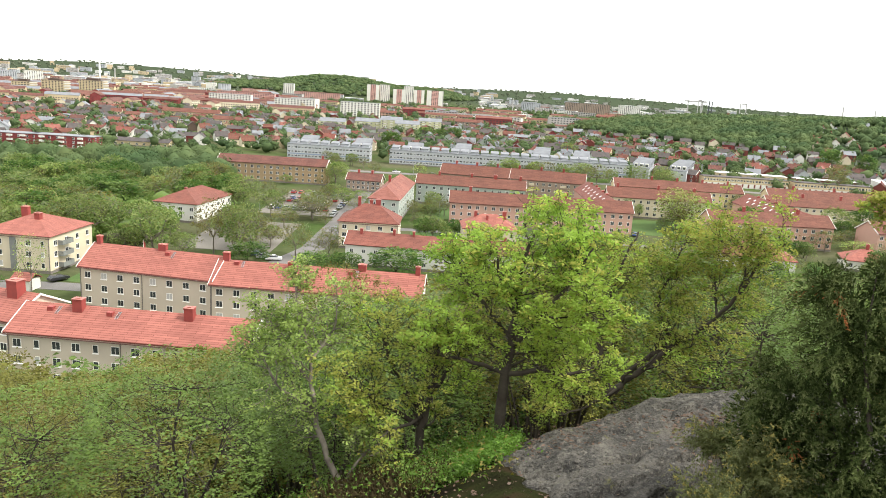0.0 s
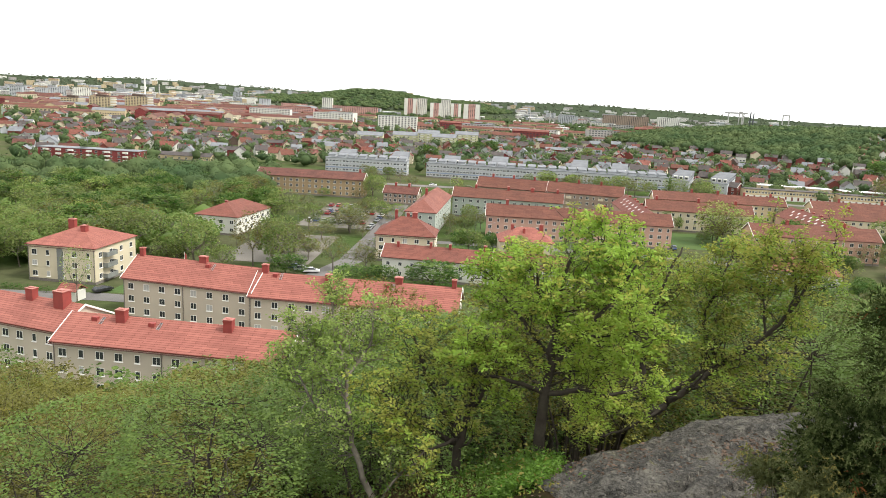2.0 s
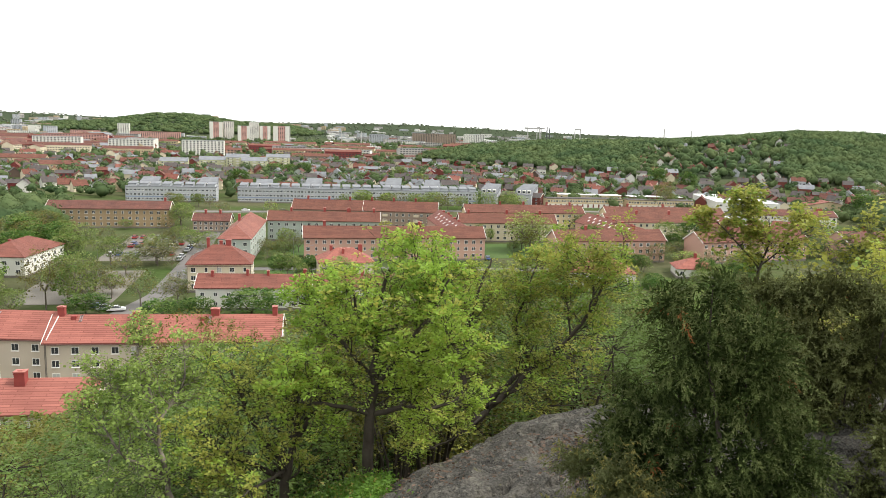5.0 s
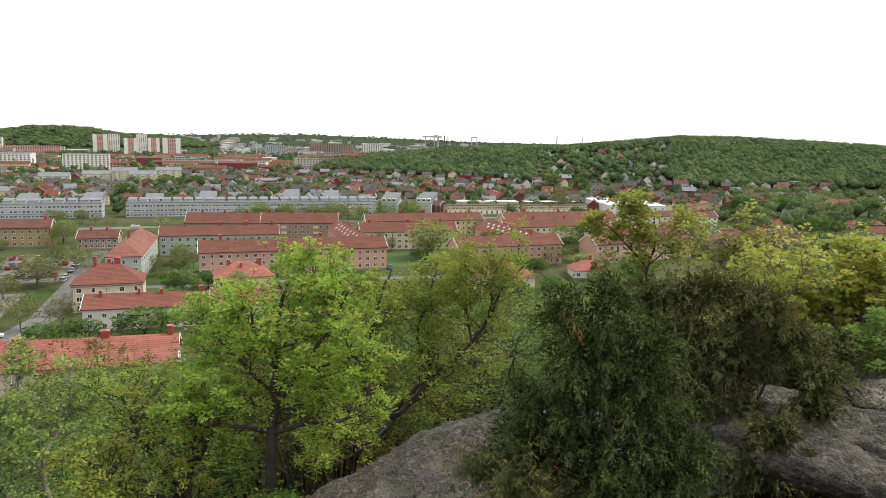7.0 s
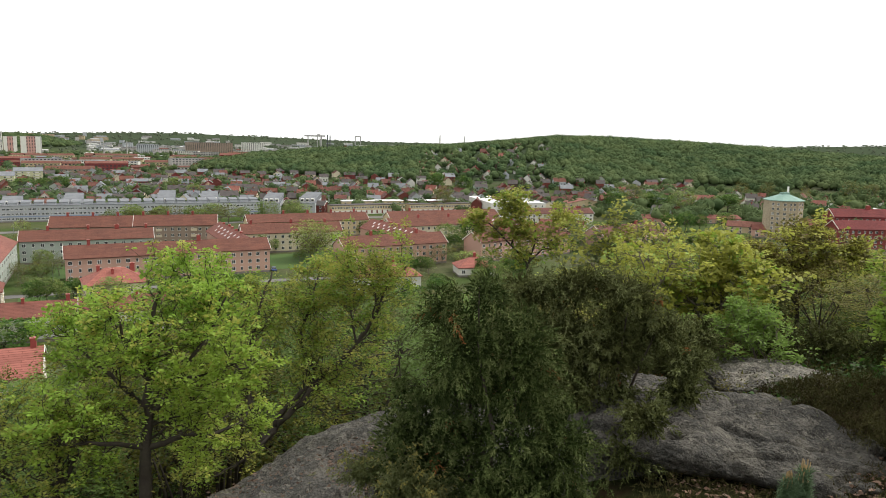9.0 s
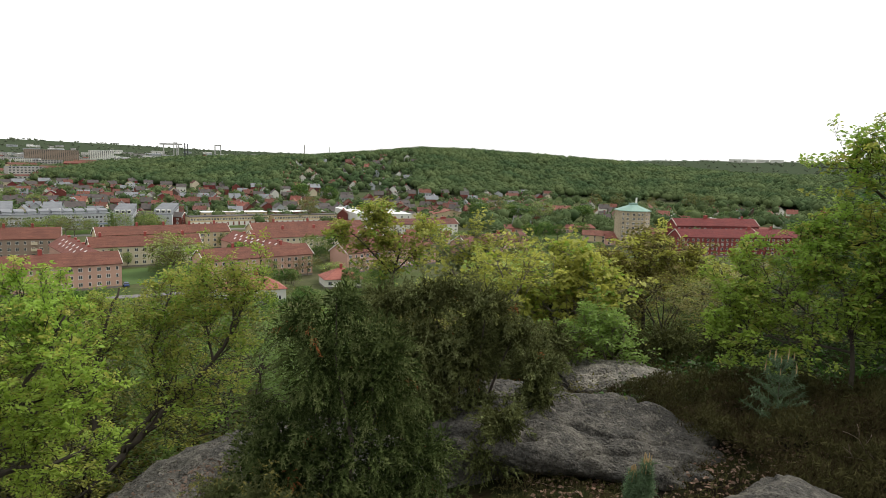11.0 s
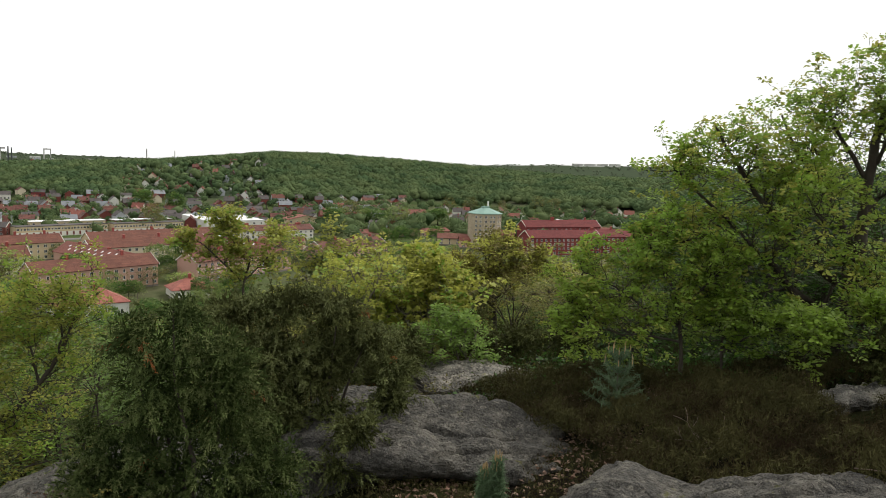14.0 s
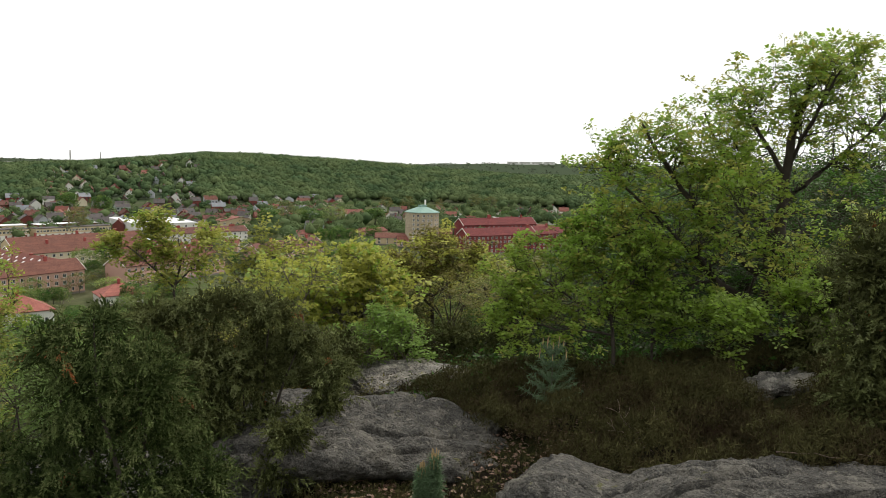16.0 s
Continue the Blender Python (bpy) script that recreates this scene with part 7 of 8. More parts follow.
valley_tree(645, 408, 16.5, 15.7, "brown")
valley_tree(569, 341, 9.2, 13.6, "dark")
valley_tree(535, 354, 10.6, 9.9, "light")
valley_tree(-55, 353, 11.5, 14.0, "light")
valley_tree(-48, 257, 8.4, 15.1, "grey")
valley_tree(-73, 351, 8.0, 11.2, "light")
valley_tree(-46, 564, 14.7, 17.6, "dark")
valley_tree(-26, 699, 11.7, 16.3, "dark")
valley_tree(1, 698, 13.5, 14.5, "dark")
valley_tree(-11, 698, 11.8, 14.5, "dark")
valley_tree(91, 692, 12.3, 14.5, "light")
valley_tree(92, 583, 13.4, 13.8, "light")
valley_tree(116, 405, 13.1, 12.1, "light")


def scatter_trees(count, turn0, turn1, near, far, low, high, kinds, seed):
    rng = random.Random(seed)
    done = tries = 0
    while done < count and tries < count * 20:
        tries += 1
        a, r = radians(rng.uniform(turn0, turn1)), rng.uniform(near, far)
        x, y = r * math.sin(a), r * math.cos(a)
        if any((x - px - 4) ** 2 + (y - py - 4) ** 2 < 9 ** 2 for px, py in PLACED):
            continue
        if -104 < x < -70 and y < 262:  # open yard round the school
            continue
        h = rng.uniform(low, high)
        valley_tree(x, y, h, h * rng.uniform(0.95, 1.35), rng.choice(kinds))
        done += 1


MIXED = ("light", "light", "dark", "yellow", "grey", "brown")
scatter_trees(105, -38, -20.0, 212, 345, 9, 13, ("light", "dark", "light", "light", "grey", "yellow"), 21)
scatter_trees(26, -20.5, -16, 258, 345, 8, 12, ("light", "dark", "brown"), 22)
scatter_trees(20, 2, 17, 425, 441, 8, 12, ("light", "yellow", "grey"), 23)
scatter_trees(10, -30, -15, 360, 430, 5, 9, MIXED, 24)
scatter_trees(8, -45, -33, 150, 230, 9, 14, ("light", "dark"), 25)


# ---- far woods and gardens: crowns too many to count ----
def crown_clump(fine=1):
    bm = bmesh.new()
    bmesh.ops.create_icosphere(bm, subdivisions=fine, radius=1)
    pts = np.array([v.co[:] for v in bm.verts])
    tri = np.array([[v.index for v in f.verts] for f in bm.faces])
    bm.free()
    return pts, tri


def far_wood(name, label, spots, seed, mat, sprays=30, size_of=2.0, fine=1):
    """Joined lumpy crowns, each with its own outline, and loose sprays over them."""
    rs = np.random.RandomState(seed)
    pts, tri = crown_clump(fine)
    core = 0.36
    allv, allf = [], []
    for n, (x, y, z, w, h) in enumerate(spots):
        lump = 1 + 0.22 * np.sin(pts @ rs.normal(0, 3.2, 3) + rs.uniform(0, 6)) + 0.16 * np.sin(pts @ rs.normal(0, 6.5, 3) + rs.uniform(0, 6)) + rs.normal(0, 0.05, len(pts))
        allv.append(pts * lump[:, None] * (w * core, w * core, h * (core + 0.03)) + (x, y, z + h * 0.52))
        allf.append(tri + n * len(pts))
    me = bpy.data.meshes.new(name)
    me.from_pydata(np.concatenate(allv).tolist(), [], np.concatenate(allf).tolist())
    me.materials.append(mat)
    me.polygons.foreach_set("use_smooth", [True] * len(me.polygons))
    me.update()
    wood = tagged(new(name, me), label, "wood", kind="stuff")
    n = len(spots)
    c = np.repeat(np.array([(x, y, z + h * 0.55) for x, y, z, w, h in spots]), sprays, axis=0)
    size = np.repeat(np.array([(w / 2, w / 2, h / 2) for x, y, z, w, h in spots]), sprays, axis=0)
    d = rs.normal(0, 1, (len(c), 3))
    d[:, 2] = np.abs(d[:, 2])
    d /= np.linalg.norm(d, axis=1)[:, None]
    p = c + d * size * rs.uniform(0.78, 1.02, (len(c), 1))
    norm = d + rs.normal(0, 0.32, (len(c), 3))
    axis = np.cross(norm, rs.normal(0, 1, (len(c), 3)))
    axis /= np.linalg.norm(axis, axis=1)[:, None]
    side = np.cross(axis, norm)
    side /= np.linalg.norm(side, axis=1)[:, None]
    s = size_of * rs.uniform(0.6, 1.4, (len(c), 1))
    lv = np.stack([p - axis * s * 0.5 + side * s * 0.4, p + axis * s * 0.6, p - axis * s * 0.5 - side * s * 0.4], 1)
    put("sprays", quads("sprays", lv, len(lv), [mat]), wood)


def spots_in(count, turn0, turn1, near, far, low, high, seed, rule=None, wide=1.0):
    rng = random.Random(seed)
    out = []
    while len(out) < count:
        a, r = radians(rng.uniform(turn0, turn1)), near + (far - near) * rng.random() ** 0.9
        x, y = r * math.sin(a), r * math.cos(a)
        z = float(ground_height(x, y))
        if rule and not rule(math.degrees(a), r, z, rng):
            continue
        h = rng.uniform(low, high)
        out.append((x, y, z, h * rng.uniform(1.1, 1.5) * wide, h))
    return out


def on_wooded_hill(turn, r, z, rng):
    village = 25.5 < turn < 35.5 and r < 955
    return z > 6 and not (village and rng.random() < 0.8)


far_wood("wood", "dense mixed wood on the long hill", spots_in(11500, 7, 82, 740, 1120, 7, 11, 31, on_wooded_hill, 0.95), 31, LEAF_FAR, 18, 1.6)
far_wood("wood", "wooded hill behind the tower blocks", spots_in(1600, -32, 6, 2080, 2800, 9, 15, 32, lambda a, r, z, g: z > 8, 1.4), 32, LEAF_FAR, 16, 3.2)
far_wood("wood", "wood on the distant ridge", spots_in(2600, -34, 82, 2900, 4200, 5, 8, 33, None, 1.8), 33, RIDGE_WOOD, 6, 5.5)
far_wood("garden_trees", "garden trees and hedges among the small houses", spots_in(1700, -34, 46, 480, 900, 4, 9, 34), 34, LEAF_FAR, 30, 1.6)
far_wood("garden_trees", "trees along the foot of the hill", spots_in(480, 40, 74, 440, 860, 5, 12, 35), 35, LEAF_FAR, 60, 1.5)
far_wood("garden_trees", "trees between the far districts", spots_in(2100, -34, 14, 900, 1900, 5, 11, 36), 36, LEAF_FAR, 14, 2.2)
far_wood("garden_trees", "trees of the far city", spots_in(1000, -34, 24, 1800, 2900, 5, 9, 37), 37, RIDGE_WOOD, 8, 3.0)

scatter_trees(12, 18, 34, 268, 300, 6, 9, ("light", "grey", "yellow"), 26)
scatter_trees(16, 30, 52, 285, 420, 6, 10, MIXED, 27)
scatter_trees(14, 38, 60, 130, 260, 7, 11, ("light", "yellow", "dark"), 28)
scatter_trees(10, -22, 2, 345, 425, 5, 8, ("light", "grey"), 29)
scatter_trees(10, -16, -1, 200, 300, 5, 8, ("light", "grey", "dark"), 30)
scatter_trees(12, 2, 36, 170, 235, 6, 10, ("light", "yellow", "dark"), 31)

far_wood("wood", "leafy wood beyond the villas", spots_in(230, -40, -16.5, 335, 425, 7, 12, 38), 38, LEAF_FAR, 60, 0.9)

far_wood("wood", "undergrowth and young trees of the wood behind the villa", spots_in(150, -40, -20.5, 212, 335, 5, 9, 39), 39, LEAF_GREEN, 80, 0.75)
scatter_trees(18, 20, 34, 195, 245, 4, 7, ("light", "dark", "grey"), 34)
scatter_trees(34, 10, 34, 105, 195, 6, 9, ("light", "dark", "light", "yellow"), 33)
scatter_trees(30, 40, 60, 70, 260, 8, 12, ("light", "yellow", "dark", "brown"), 32)


# clumps of trees in the courts between the blocks
court = random.Random(91)
for cx, cy, n, spread_by, kinds in ((-4, 236, 7, 9, ("light", "dark")), (20, 283, 8, 22, ("light", "grey", "yellow")), (95, 283, 9, 22, ("light", "yellow", "grey")), (160, 285, 9, 20, ("light", "dark", "grey")),
                                    (112, 232, 6, 10, ("light", "dark")), (152, 235, 7, 12, ("light", "light", "dark")), (215, 262, 8, 16, ("light", "dark", "grey")), (240, 300, 8, 22, ("light", "grey")),
                                    (-30, 245, 6, 9, ("grey", "light")), (-72, 225, 6, 9, ("grey", "brown", "light")), (-84, 190, 5, 7, ("light", "grey")), (-56, 208, 7, 14, ("grey", "light", "brown")), (-54, 290, 7, 22, ("grey", "light")), (48, 215, 6, 8, ("dark", "light")),
                                    (270, 250, 8, 18, ("light", "yellow", "dark")), (131, 214, 7, 10, ("light", "dark")), (86, 186, 5, 8, ("light", "dark")), (62, 200, 7, 10, ("light", "dark", "grey")), (40, 432, 9, 40, ("light", "grey")), (-60, 432, 8, 30, ("light", "grey"))):
    for _ in range(n):
        h = court.uniform(4.5, 9)
        valley_tree(cx + court.gauss(0, spread_by * 0.5), cy + court.gauss(0, min(spread_by, 12) * 0.45), h, h * court.uniform(0.8, 1.15), court.choice(kinds))

for x, y, h, w, kind in ((-61.7, 208.0, 12.3, 10.2, "grey"), (-56.6, 213.9, 9.8, 6.9, "grey"), (-53.6, 238.3, 6.9, 9.6, "grey"), (-34.9, 217.1, 5.3, 6.9, "grey"), (-76.2, 270.8, 12.4, 13.1, "light"), (-88.4, 207.0, 12.7, 10.6, "light"),
                         (152.3, 286.5, 13.0, 12.6, "light"), (164.4, 289.1, 12.5, 11.6, "dark"), (146.1, 263.4, 7.2, 10.5, "grey"), (156.3, 265.7, 8.6, 9.6, "grey"), (197.6, 314.8, 10.4, 15.8, "light"),
                         (294.4, 298.3, 10.7, 4.5, "dark"), (299.8, 295.4, 10.7, 4.6, "dark"), (377.9, 403.8, 15.4, 12.8, "light"), (240.7, 460.8, 18.6, 16.0, "brown")):
    valley_tree(x, y, h, w, kind)


# ---- streets, yards and lawns on the valley floor ----
strip("road", "grey asphalt street running away between the houses", [(-47, 165), (-45, 182), (-38.5, 209), (-37.5, 251), (-38, 320), (-40, 400)], 7, ASPHALT)
strip("road", "asphalt street crossing in front of the long white terrace", [(-160, 412), (-40, 408), (60, 418), (150, 428), (300, 408)], 8, ASPHALT, 0.07)
strip("road", "narrow asphalt street between the blocks of flats", [(-120, 152), (-86, 156), (-71, 156), (-45, 182)], 6, ASPHALT, 0.06)
strip("road", "asphalt lane past the long pink block", [(-38, 246), (-6, 247), (50, 246), (90, 240)], 5, ASPHALT, 0.06)
strip("yard", "asphalt yard with parked cars", [(-56, 262), (-56, 318)], 26, GRAVEL, 0.05)
strip("yard", "gravel school yard", [(-62, 200), (-62, 245)], 26, GRAVEL, 0.05)
strip("lawn", "bright green lawn between the blocks", [(-12, 236), (4, 236)], 22, LAWN, 0.04)
strip("lawn", "mown lawn behind the pink block", [(-10, 285), (50, 285)], 26, LAWN, 0.04)
strip("lawn", "lawn beside the cream villa", [(-86, 168), (-76, 168)], 16, LAWN, 0.05)
strip("lawn", "lawn between the pink wings", [(70, 282), (120, 282)], 34, LAWN, 0.04)
strip("lawn", "lawn below the tower", [(300, 225), (325, 212)], 20, LAWN, 0.04)
far_block(262, 430, 300, 420, 6.5, 62, "hall_white")
strip("yard", "pale gravel sports ground", [(300, 440), (350, 500)], 40, GRAVEL, 0.05)


# ---- parked cars ----
CAR_PAINT = [material("car paint " + n, c, 0.3, c, 1, spec=0.5) for n, c in (("white", (0.7, 0.7, 0.7)), ("silver", (0.35, 0.36, 0.37)), ("black", (0.02, 0.02, 0.022)), ("red", (0.30, 0.02, 0.02)), ("blue", (0.04, 0.07, 0.20)))]
TYRE = material("tyre rubber", (0.015, 0.015, 0.015), 0.9)


def car_model(paint, word):
    car = tagged(new("car"), word + " estate car parked in the yard", "car", "parked cars")
    s = Shape()
    line = [(-2.2, 0.35), (2.2, 0.35), (2.25, 0.75), (1.5, 0.92), (-2.1, 0.95), (-2.25, 0.7)]
    s.verts = [(x, y, z) for y in (-0.85, 0.85) for x, z in line]
    n = len(line)
    s.faces = [tuple(range(n))[::1], tuple(range(2 * n - 1, n - 1, -1))] + [(i, n + i, n + (i + 1) % n, (i + 1) % n) for i in range(n)]
    s.slots = [0] * len(s.faces)
    put("body", s.mesh("body", paint), car)
    s = Shape()
    line = [(-2.0, 0.95), (1.2, 0.92), (0.45, 1.42), (-1.6, 1.45)]
    s.verts = [(x, y * (0.8 if z < 1 else 0.66), z) for y in (-1, 1) for x, z in line]
    s.faces = [(0, 1, 2, 3), (7, 6, 5, 4)] + [(i, 4 + i, 4 + (i + 1) % 4, (i + 1) % 4) for i in range(4)]
    s.slots = [1, 1, 0, 1, 0, 1]
    put("cabin", s.mesh("cabin", paint, GLASS), car)
    for x in (-1.35, 1.35):
        for y in (-0.8, 0.8):
            put("wheel", tube_mesh("wheel", [(Vector((x, y - 0.1, 0.32)), Vector((x, y + 0.1, 0.32)), 0.32, 0.32)], TYRE, 10), car)
    return car


CARS = [car_model(p, w) for p, w in zip(CAR_PAINT, ("white", "silver grey", "black", "dark red", "dark blue"))]
fresh = list(CARS)
rng = random.Random(12)
spots = [(-66 + 2.9 * i + rng.uniform(-0.2, 0.2), y, 90) for y in (272, 290, 296, 312) for i in range(8) if rng.random() < 0.8]
spots += [(-41.5, 262 + 6.2 * i, 88) for i in range(9) if rng.random() < 0.8]
spots += [(-48.5, 193, 10), (-45.8, 191.8, 12), (-50.5, 195, 5), (-2, 250.5, 0), (4.5, 251, 0), (68, 262, 80), (-30, 411, 2), (-10, 411, 1), (20, 415, 5), (-68, 411, 0), (60, 421, 5), (100, 424, 5), (-87, 160, 60)]
for x, y, turn in spots:
    model = rng.choice(CARS)
    m = pose(x, y, 0.12, 0, 0, turn)
    if model in fresh:
        fresh.remove(model)
        model.matrix_basis = m
    else:
        copy_thing(model, m)
for model in fresh:
    model.matrix_basis = pose(-70 + 3 * fresh.index(model), 301, 0.12, 0, 0, 90)


def lamp_post(x, y, h=7.5):
    post = tagged(new("street_lamp"), "slim grey street lamp with bent arm", "lamp", "street lamps")
    post.matrix_basis = pose(x, y, 0)
    put("pole", tube_mesh("pole", [(Vector((0, 0, 0)), Vector((0, 0, h)), 0.09, 0.06)], STEEL, 6), post)
    put("arm", tube_mesh("arm", [(Vector((0, 0, h)), Vector((1.4, 0, h + 0.25)), 0.05, 0.04)], STEEL, 5), post)
    s = Shape()
    s.box(1.2, -0.15, h + 0.2, 1.9, 0.15, h + 0.34)
    put("lamp_head", s.mesh("lamp head", STEEL), post)


for x, y in ((-33, 205), (-33, 235), (-33, 268), (-33, 300), (-66, 255), (-47, 262), (2, 248), (30, 249), (-20, 403), (20, 410), (70, 416), (-80, 405), (-3, 268)):
    lamp_post(x, y)

pole = tagged(new("flagpole"), "white flagpole with a hanging red pennant", "flagpole")
pole.matrix_basis = pose(-70, 166, 0)
put("pole", tube_mesh("pole", [(Vector((0, 0, 0)), Vector((0, 0, 9.5)), 0.07, 0.04)], TRIM, 6), pole)
s = Shape()
s.slab([(0.05, 0, 9.3), (0.5, 0.05, 8.6), (0.45, 0.12, 7.2), (0.05, 0.02, 7.6)], 0.04)
put("pennant", s.mesh("pennant", CHIMNEY), pole)

shed = tagged(new("shed"), "small white shed with red pitched roof", "shed")
shed.matrix_basis = pose(-92.5, 151.5, 0, 0, 0, -8)
s = Shape()
s.box(0, 0, 0, 4.2, 3.4, 2.4)
put("wall", s.mesh("wall", WHITE_WALL), shed)
put("roof", roof_shape(4.2, 3.4, 2.4, 1.1, "gable", 0.3).mesh("roof", ROOF_BRIGHT), shed)


def hedge(x0, y0, x1, y1, h=1.3, w=1.2):
    n = int(math.hypot(x1 - x0, y1 - y0) * 14)
    rs = np.random.RandomState(n)
    t = rs.random_sample((n, 1))
    c = np.array([(x0, y0, 0)]) * (1 - t) + np.array([(x1, y1, 0)]) * t
    c = c + np.stack([rs.uniform(-w / 2, w / 2, n), rs.uniform(-w / 2, w / 2, n), rs.uniform(0.05, h, n)], -1)
    lv = leaves(n, c, 4, 0.15, 0.3)
    tagged(new("hedge", quads("hedge", lv, len(lv), [LEAF_DARK])), "clipped dark green garden hedge", "hedge", "hedges")


hedge(-110, 158, -97, 156.5)
hedge(-10, 248.8, 0, 248.8)
hedge(-12, 226, 4, 226)
hedge(-31, 203, -27, 190)


# ---- landmarks on the skyline ----
def mast(name, label, x, y, height, radius, mat, base=None):
    base = float(ground_height(x, y)) if base is None else base
    ob = tagged(new(name, tube_mesh(name, [(Vector((0, 0, -5)), Vector((0, 0, height * 0.5)), radius, radius * 0.85), (Vector((0, 0, height * 0.5)), Vector((0, 0, height)), radius * 0.85, radius * 0.7)], mat, 8)), label, "chimney")
    ob.matrix_basis = pose(x, y, base)


def at_turn(turn, r):
    return r * math.sin(radians(turn)), r * math.cos(radians(turn))


for turn, r, top, rad, mat, label in ((27.25, 2500, 0.44, 2.6, CONCRETE, "tall slim grey power station chimney"), (29.15, 2500, 0.36, 2.0, CONCRETE, "slim grey chimney on the skyline"), (18.65, 2500, 0.28, 2.6, DARK_STEEL, "dark twin chimney by the river"), (18.85, 2500, 0.22, 2.4, DARK_STEEL, "dark twin chimney by the river"), (-25.35, 2300, 0.30, 3.0, TRIM, "tall white and red chimney over the city"), (-24.4, 2300, -0.05, 2.2, CONCRETE, "pale chimney over the city"), (2.95, 1650, -0.45, 1.2, CONCRETE, "pale slim mast over the houses"), (4.45, 1650, -0.45, 1.2, CONCRETE, "pale slim mast over the houses"), (-0.9, 1600, -0.3, 1.2, CONCRETE, "pale slim mast over the houses")):
    x, y = at_turn(turn, r)
    g = float(ground_height(x, y))
    mast("chimney_stack", label, x, y, EYE + r * math.tan(radians(top)) - g, rad, mat, g)


def gantry(turn0, turn1, r, top, deep, label, name, legs, beam):
    """Portal of two legs and a beam, for a yard crane or a bridge pylon."""
    (xa, ya), (xb, yb) = at_turn(turn0, r), at_turn(turn1, r)
    z = EYE + r * math.tan(radians(top))
    ob = tagged(new(name), label, name.replace("_", " "))
    ob.matrix_basis = pose(xa, ya, 0)
    w = math.hypot(xb - xa, yb - ya)
    ob.matrix_basis = pose(xa, ya, 0, 0, 0, math.degrees(math.atan2(yb - ya, xb - xa)))
    for x in (0, w):
        s = Shape()
        s.box(x - legs, -legs, 0, x + legs, legs, z)
        put("leg", s.mesh("leg", CONCRETE), ob)
    s = Shape()
    s.box(-deep, -legs, z - beam, w + deep, legs, z)
    put("beam", s.mesh("beam", CONCRETE), ob)


gantry(17.2, 18.2, 2900, 0.22, 14, "pale yard gantry crane by the river", "gantry_crane", 2.0, 5.5)
gantry(20.75, 21.15, 2900, 0.22, 0, "grey suspension bridge pylon", "bridge_pylon", 2.0, 4.0)
gantry(17.9, 18.1, 2950, 0.30, 0, "grey suspension bridge pylon", "bridge_pylon", 1.8, 4.0)


# ---- the far city ----
def city_model(wall, roof, length, depth, height, label):
    b = tagged(new("city_block"), label, "building", "blocks of the far city")
    s = Shape()
    s.box(0, 0, -6, length, depth, height)
    put("wall", s.mesh("wall", wall), b)
    put("roof", roof_shape(length, depth, height, 2.6 if roof is not ROOF_GREY else 0.3, "gable" if roof is not ROOF_GREY else "flat").mesh("roof", roof), b)
    s = Shape()
    for k in range(int(height / 3)):
        for i in range(int(length / 4.5)):
            s.box(1.2 + 4.5 * i, -0.08, 1.1 + k * 3, 3.6 + 4.5 * i, 0.02, 2.5 + k * 3)
    tagged(put("panes", s.mesh("panes", GLASS), b), kind="stuff")
    return b


CITY = [
    city_model(STONE_PALE, ROOF_GREY, 46, 14, 15, "pale stone city block with flat roof"),
    city_model(WHITE_WALL, ROOF_GREY, 60, 14, 12, "long white city block with flat roof"),
    city_model(RED_BRICK, ROOF_RED, 50, 14, 11, "brick city block with red roof"),
    city_model(SAND, ROOF_RUST, 44, 14, 10, "ochre city block with rust roof"),
    city_model(GREY_WALL, ROOF_GREY, 26, 18, 24, "grey city tower block"),
    city_model(PINK, ROOF_RUST, 52, 13, 9, "pink city block with rust roof"),
]
fresh = list(CITY)


def city(count, turn0, turn1, near, far, seed, weights):
    rng = random.Random(seed)
    for _ in range(count):
        turn, r = rng.uniform(turn0, turn1), rng.uniform(near, far)
        x, y = at_turn(turn, r)
        model = rng.choices(CITY, weights)[0]
        m = pose(x, y, float(ground_height(x, y)), 0, 0, -turn + rng.uniform(-25, 25))
        if model in fresh:
            fresh.remove(model)
            model.matrix_basis = m
        else:
            copy_thing(model, m)


city(50, -34, -15, 1950, 3000, 1, (6, 5, 1, 3, 4, 3))
city(24, -34, -12, 1050, 1750, 2, (1, 1, 1, 4, 0, 4))
city(20, -12, 4, 1050, 1500, 3, (1, 2, 1, 4, 0, 3))
city(20, 3, 22, 1700, 3400, 4, (4, 5, 1, 1, 1, 1))
city(12, 0, 12, 1000, 1500, 5, (1, 2, 2, 3, 0, 2))

for k in range(4):
    x, y = at_turn(58.9 + 0.92 * k, 4000)
    copy_thing(CITY[1], pose(x, y, float(ground_height(x, y)) + 3, 0, 0, -60))


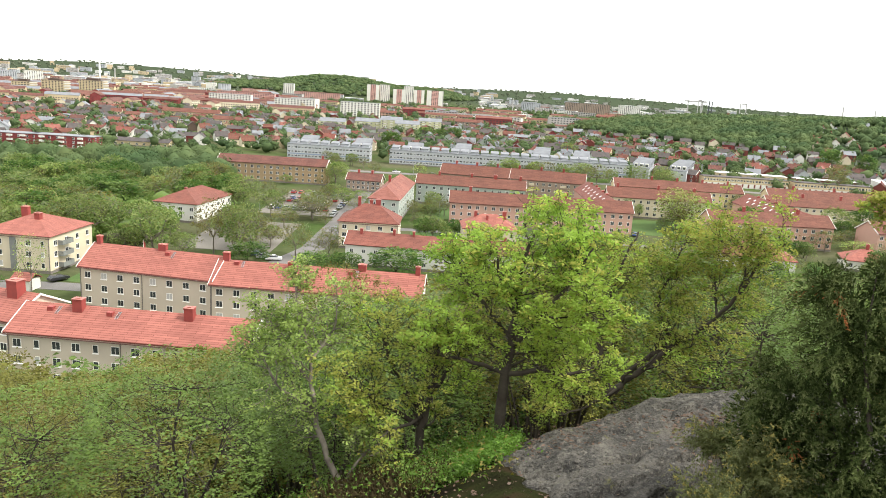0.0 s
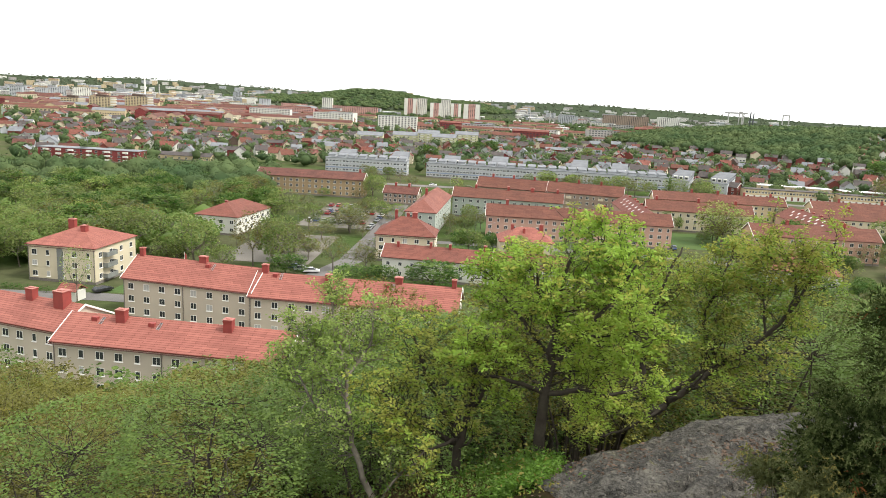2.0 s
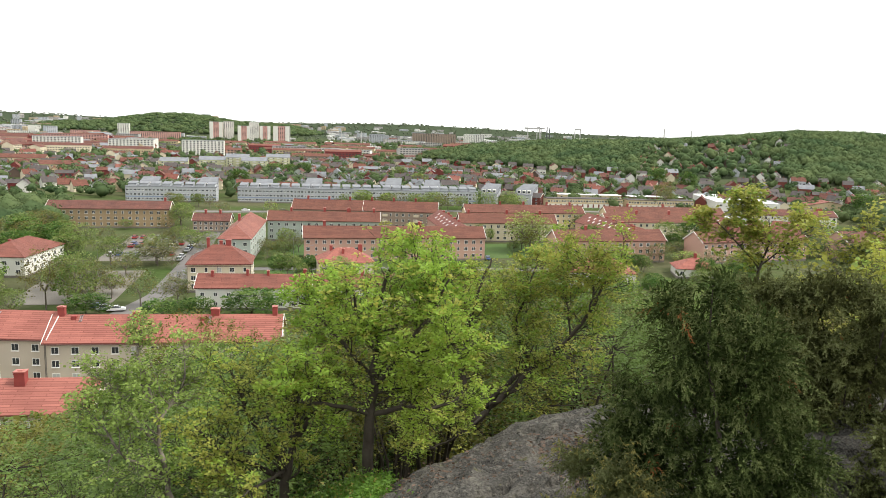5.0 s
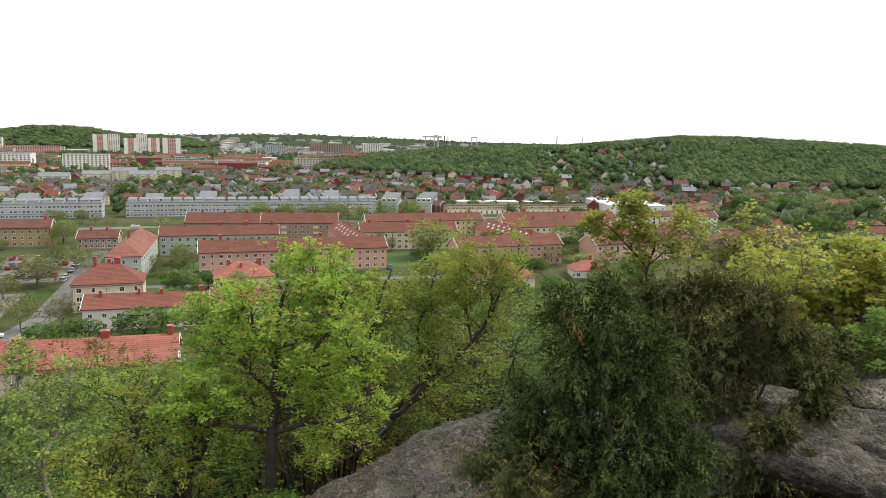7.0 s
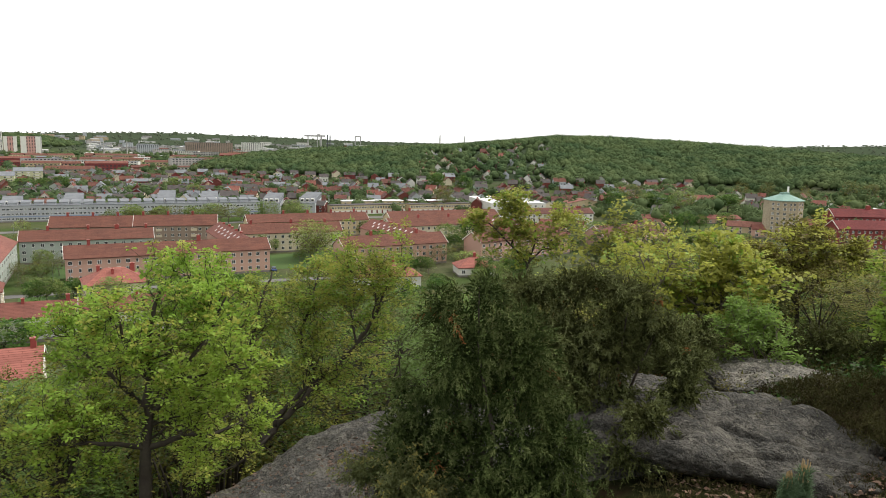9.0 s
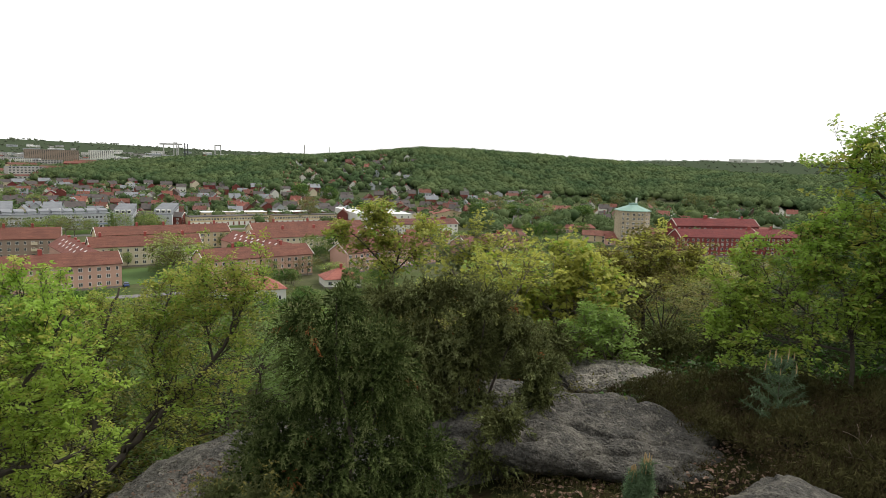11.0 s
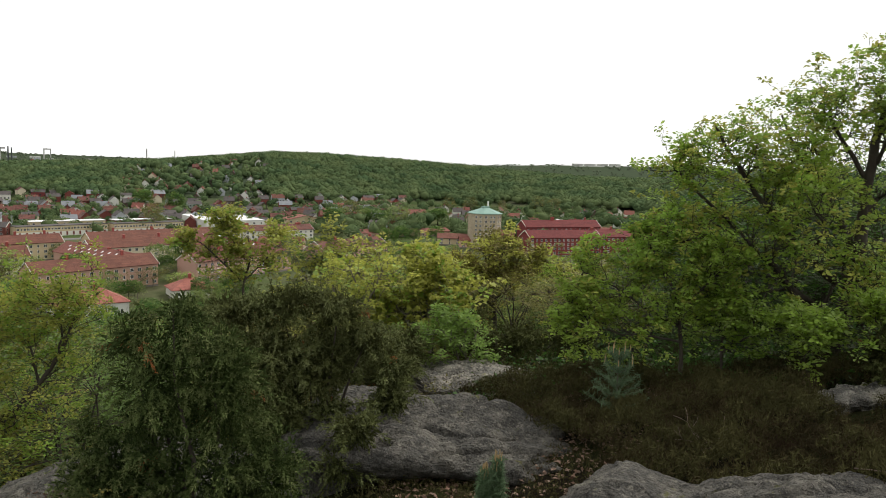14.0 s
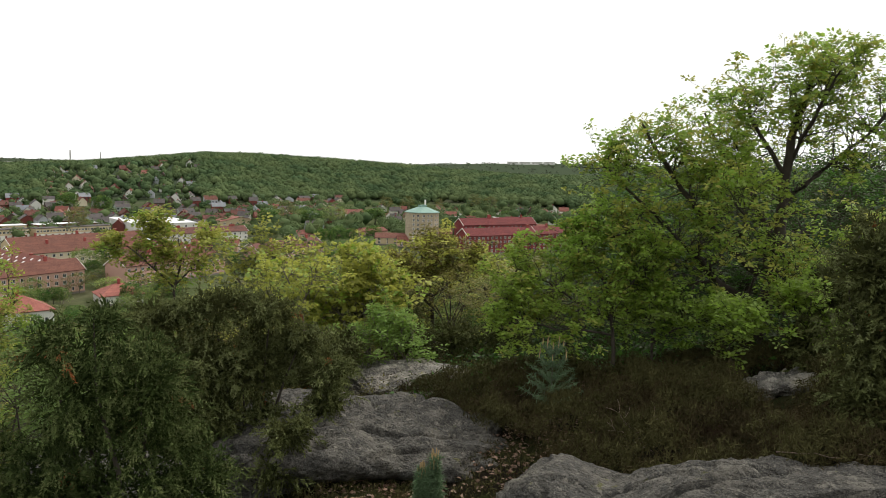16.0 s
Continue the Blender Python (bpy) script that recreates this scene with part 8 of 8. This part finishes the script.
# ---- small houses and blocks of the far districts, too many to count ----
def joined_houses(name, label, spots, seed, walls, roofs, length, depth, height, rise):
    """Gabled or flat houses with eaves and dark window strips, joined into one mesh."""
    rng = random.Random(seed)
    verts, faces, slots = [], [], []
    glass = len(walls) + len(roofs)
    for x, y in spots:
        l, d, h = rng.uniform(*length), rng.uniform(*depth), rng.uniform(*height)
        r = rng.uniform(*rise)
        z = float(ground_height(x, y)) - 1.0
        a = rng.choice((0, 0.12, -0.1, math.pi / 2, 1.45)) - math.atan2(x, y) * 0.6 + rng.gauss(0, 0.08)
        ca, sa = math.cos(a), math.sin(a)

        def add(points, quads_of, slot):
            at = len(verts)
            verts.extend((x + ca * px - sa * py, y + sa * px + ca * py, z + pz) for px, py, pz in points)
            faces.extend(tuple(at + i for i in f) for f in quads_of)
            slots.extend([slot] * len(quads_of))

        u, v, top = l / 2, d / 2, h + 1.0
        add([(-u, -v, 0), (u, -v, 0), (u, v, 0), (-u, v, 0), (-u, -v, top), (u, -v, top), (u, v, top), (-u, v, top), (-u, 0, top + r), (u, 0, top + r)],
            [(0, 1, 5, 4), (2, 3, 7, 6), (1, 2, 6, 9, 5), (3, 0, 4, 8, 7)], rng.randrange(len(walls)))
        e = 0.35
        drop = r * e / v
        add([(-u - e, -v - e, top - drop), (u + e, -v - e, top - drop), (u + e, 0, top + r + 0.12), (-u - e, 0, top + r + 0.12), (u + e, v + e, top - drop), (-u - e, v + e, top - drop)],
            [(0, 1, 2, 3), (2, 4, 5, 3)], len(walls) + rng.randrange(len(roofs)))
        for s in range(int(h / 2.8)):
            for k in range(int(l / 3)):
                xa, za = -u + 0.8 + 3 * k, 1.9 + 2.8 * s
                add([(xa, -v - 0.06, za), (xa + 1.4, -v - 0.06, za), (xa + 1.4, -v - 0.06, za + 1.3), (xa, -v - 0.06, za + 1.3)], [(0, 1, 2, 3)], glass)
        if rise[0] > 1 and l < 16:
            c = rng.uniform(-0.5, 0.5) * u
            add([(c - 0.4, -0.4, top + r - 0.6), (c + 0.4, -0.4, top + r - 0.6), (c + 0.4, 0.4, top + r - 0.6), (c - 0.4, 0.4, top + r - 0.6),
                 (c - 0.4, -0.4, top + r + 0.9), (c + 0.4, -0.4, top + r + 0.9), (c + 0.4, 0.4, top + r + 0.9), (c - 0.4, 0.4, top + r + 0.9)],
                [(0, 1, 5, 4), (1, 2, 6, 5), (2, 3, 7, 6), (3, 0, 4, 7), (4, 5, 6, 7)], len(walls) + rng.randrange(len(roofs)))
    me = bpy.data.meshes.new(name)
    me.from_pydata(verts, [], faces)
    for m in (*walls, *roofs, GLASS):
        me.materials.append(m)
    me.polygons.foreach_set("material_index", slots)
    me.update()
    tagged(new(name, me), label, "houses", kind="stuff")


def house_spots(count, turn0, turn1, near, far, gap, seed, rule=None):
    rng = random.Random(seed)
    cells, out, tries = {}, [], 0
    for px, py in PLACED:
        cells.setdefault((int(px // 20), int(py // 20)), []).append((px, py))
    while len(out) < count and tries < count * 30:
        tries += 1
        a, r = radians(rng.uniform(turn0, turn1)), rng.uniform(near, far)
        x, y = r * math.sin(a), r * math.cos(a)
        i, j = int(x // 20), int(y // 20)
        if any((x - px) ** 2 + (y - py) ** 2 < gap ** 2 for di in (-1, 0, 1) for dj in (-1, 0, 1) for px, py in cells.get((i + di, j + dj), ())):
            continue
        if any((x - q.x - 12) ** 2 + (y - q.y) ** 2 < 30 ** 2 for q in BUILT):
            continue
        if rule and not rule(math.degrees(a), r, float(ground_height(x, y))):
            continue
        cells.setdefault((i, j), []).append((x, y))
        out.append((x, y))
    return out


WALLS = [WHITE_WALL, CREAM, DARK_WOOD, SAGE, GREY_WALL, RED_BRICK]
ROOFS = [ROOF_DARK, ROOF_BROWN, ROOF_RUST, ROOF_DARK, ROOF_DARK, ROOF_GREY]
joined_houses("suburb_houses", "crowded small houses with dark and rust roofs", house_spots(330, -34, 12, 520, 900, 15, 71, lambda a, r, z: z < 9) + house_spots(120, 12, 46, 520, 860, 17, 76, lambda a, r, z: z < 7), 71, WALLS, ROOFS, (8, 13), (7, 9), (3.5, 6.0), (2.0, 3.4))
joined_houses("suburb_houses", "small houses among gardens beyond the terraces", house_spots(330, -34, 6, 900, 1500, 18, 72), 72, WALLS, ROOFS + [ROOF_RED], (9, 16), (8, 10), (4, 7), (2.0, 3.4))
joined_houses("city_houses", "rows of rust and red roofed city blocks", house_spots(130, -34, -11, 1000, 2050, 19, 73), 73, [SAND, PINK, RED_BRICK, CREAM], [ROOF_RUST, ROOF_BROWN, ROOF_GREY, ROOF_BROWN], (28, 60), (12, 14), (8, 13), (2.4, 3.6))
joined_houses("city_houses", "pale flat roofed blocks of the distant city", house_spots(330, -34, 3, 1950, 3800, 19, 74, lambda a, r, z: a < -17 or r < 2050 or r > 2900), 74, [WHITE_WALL, GREY_WALL, STONE_PALE, SAND], [ROOF_GREY, ROOF_RUST, ROOF_WHITE], (22, 60), (12, 18), (7, 19), (0.3, 0.6))
joined_houses("city_houses", "pale sheds and blocks along the far river", house_spots(170, 2, 26, 1700, 3700, 19, 75, lambda a, r, z: r > 1750), 75, [WHITE_WALL, GREY_WALL, STONE_PALE], [ROOF_GREY, ROOF_WHITE, ROOF_DARK], (25, 70), (14, 24), (5, 11), (0.3, 1.0))
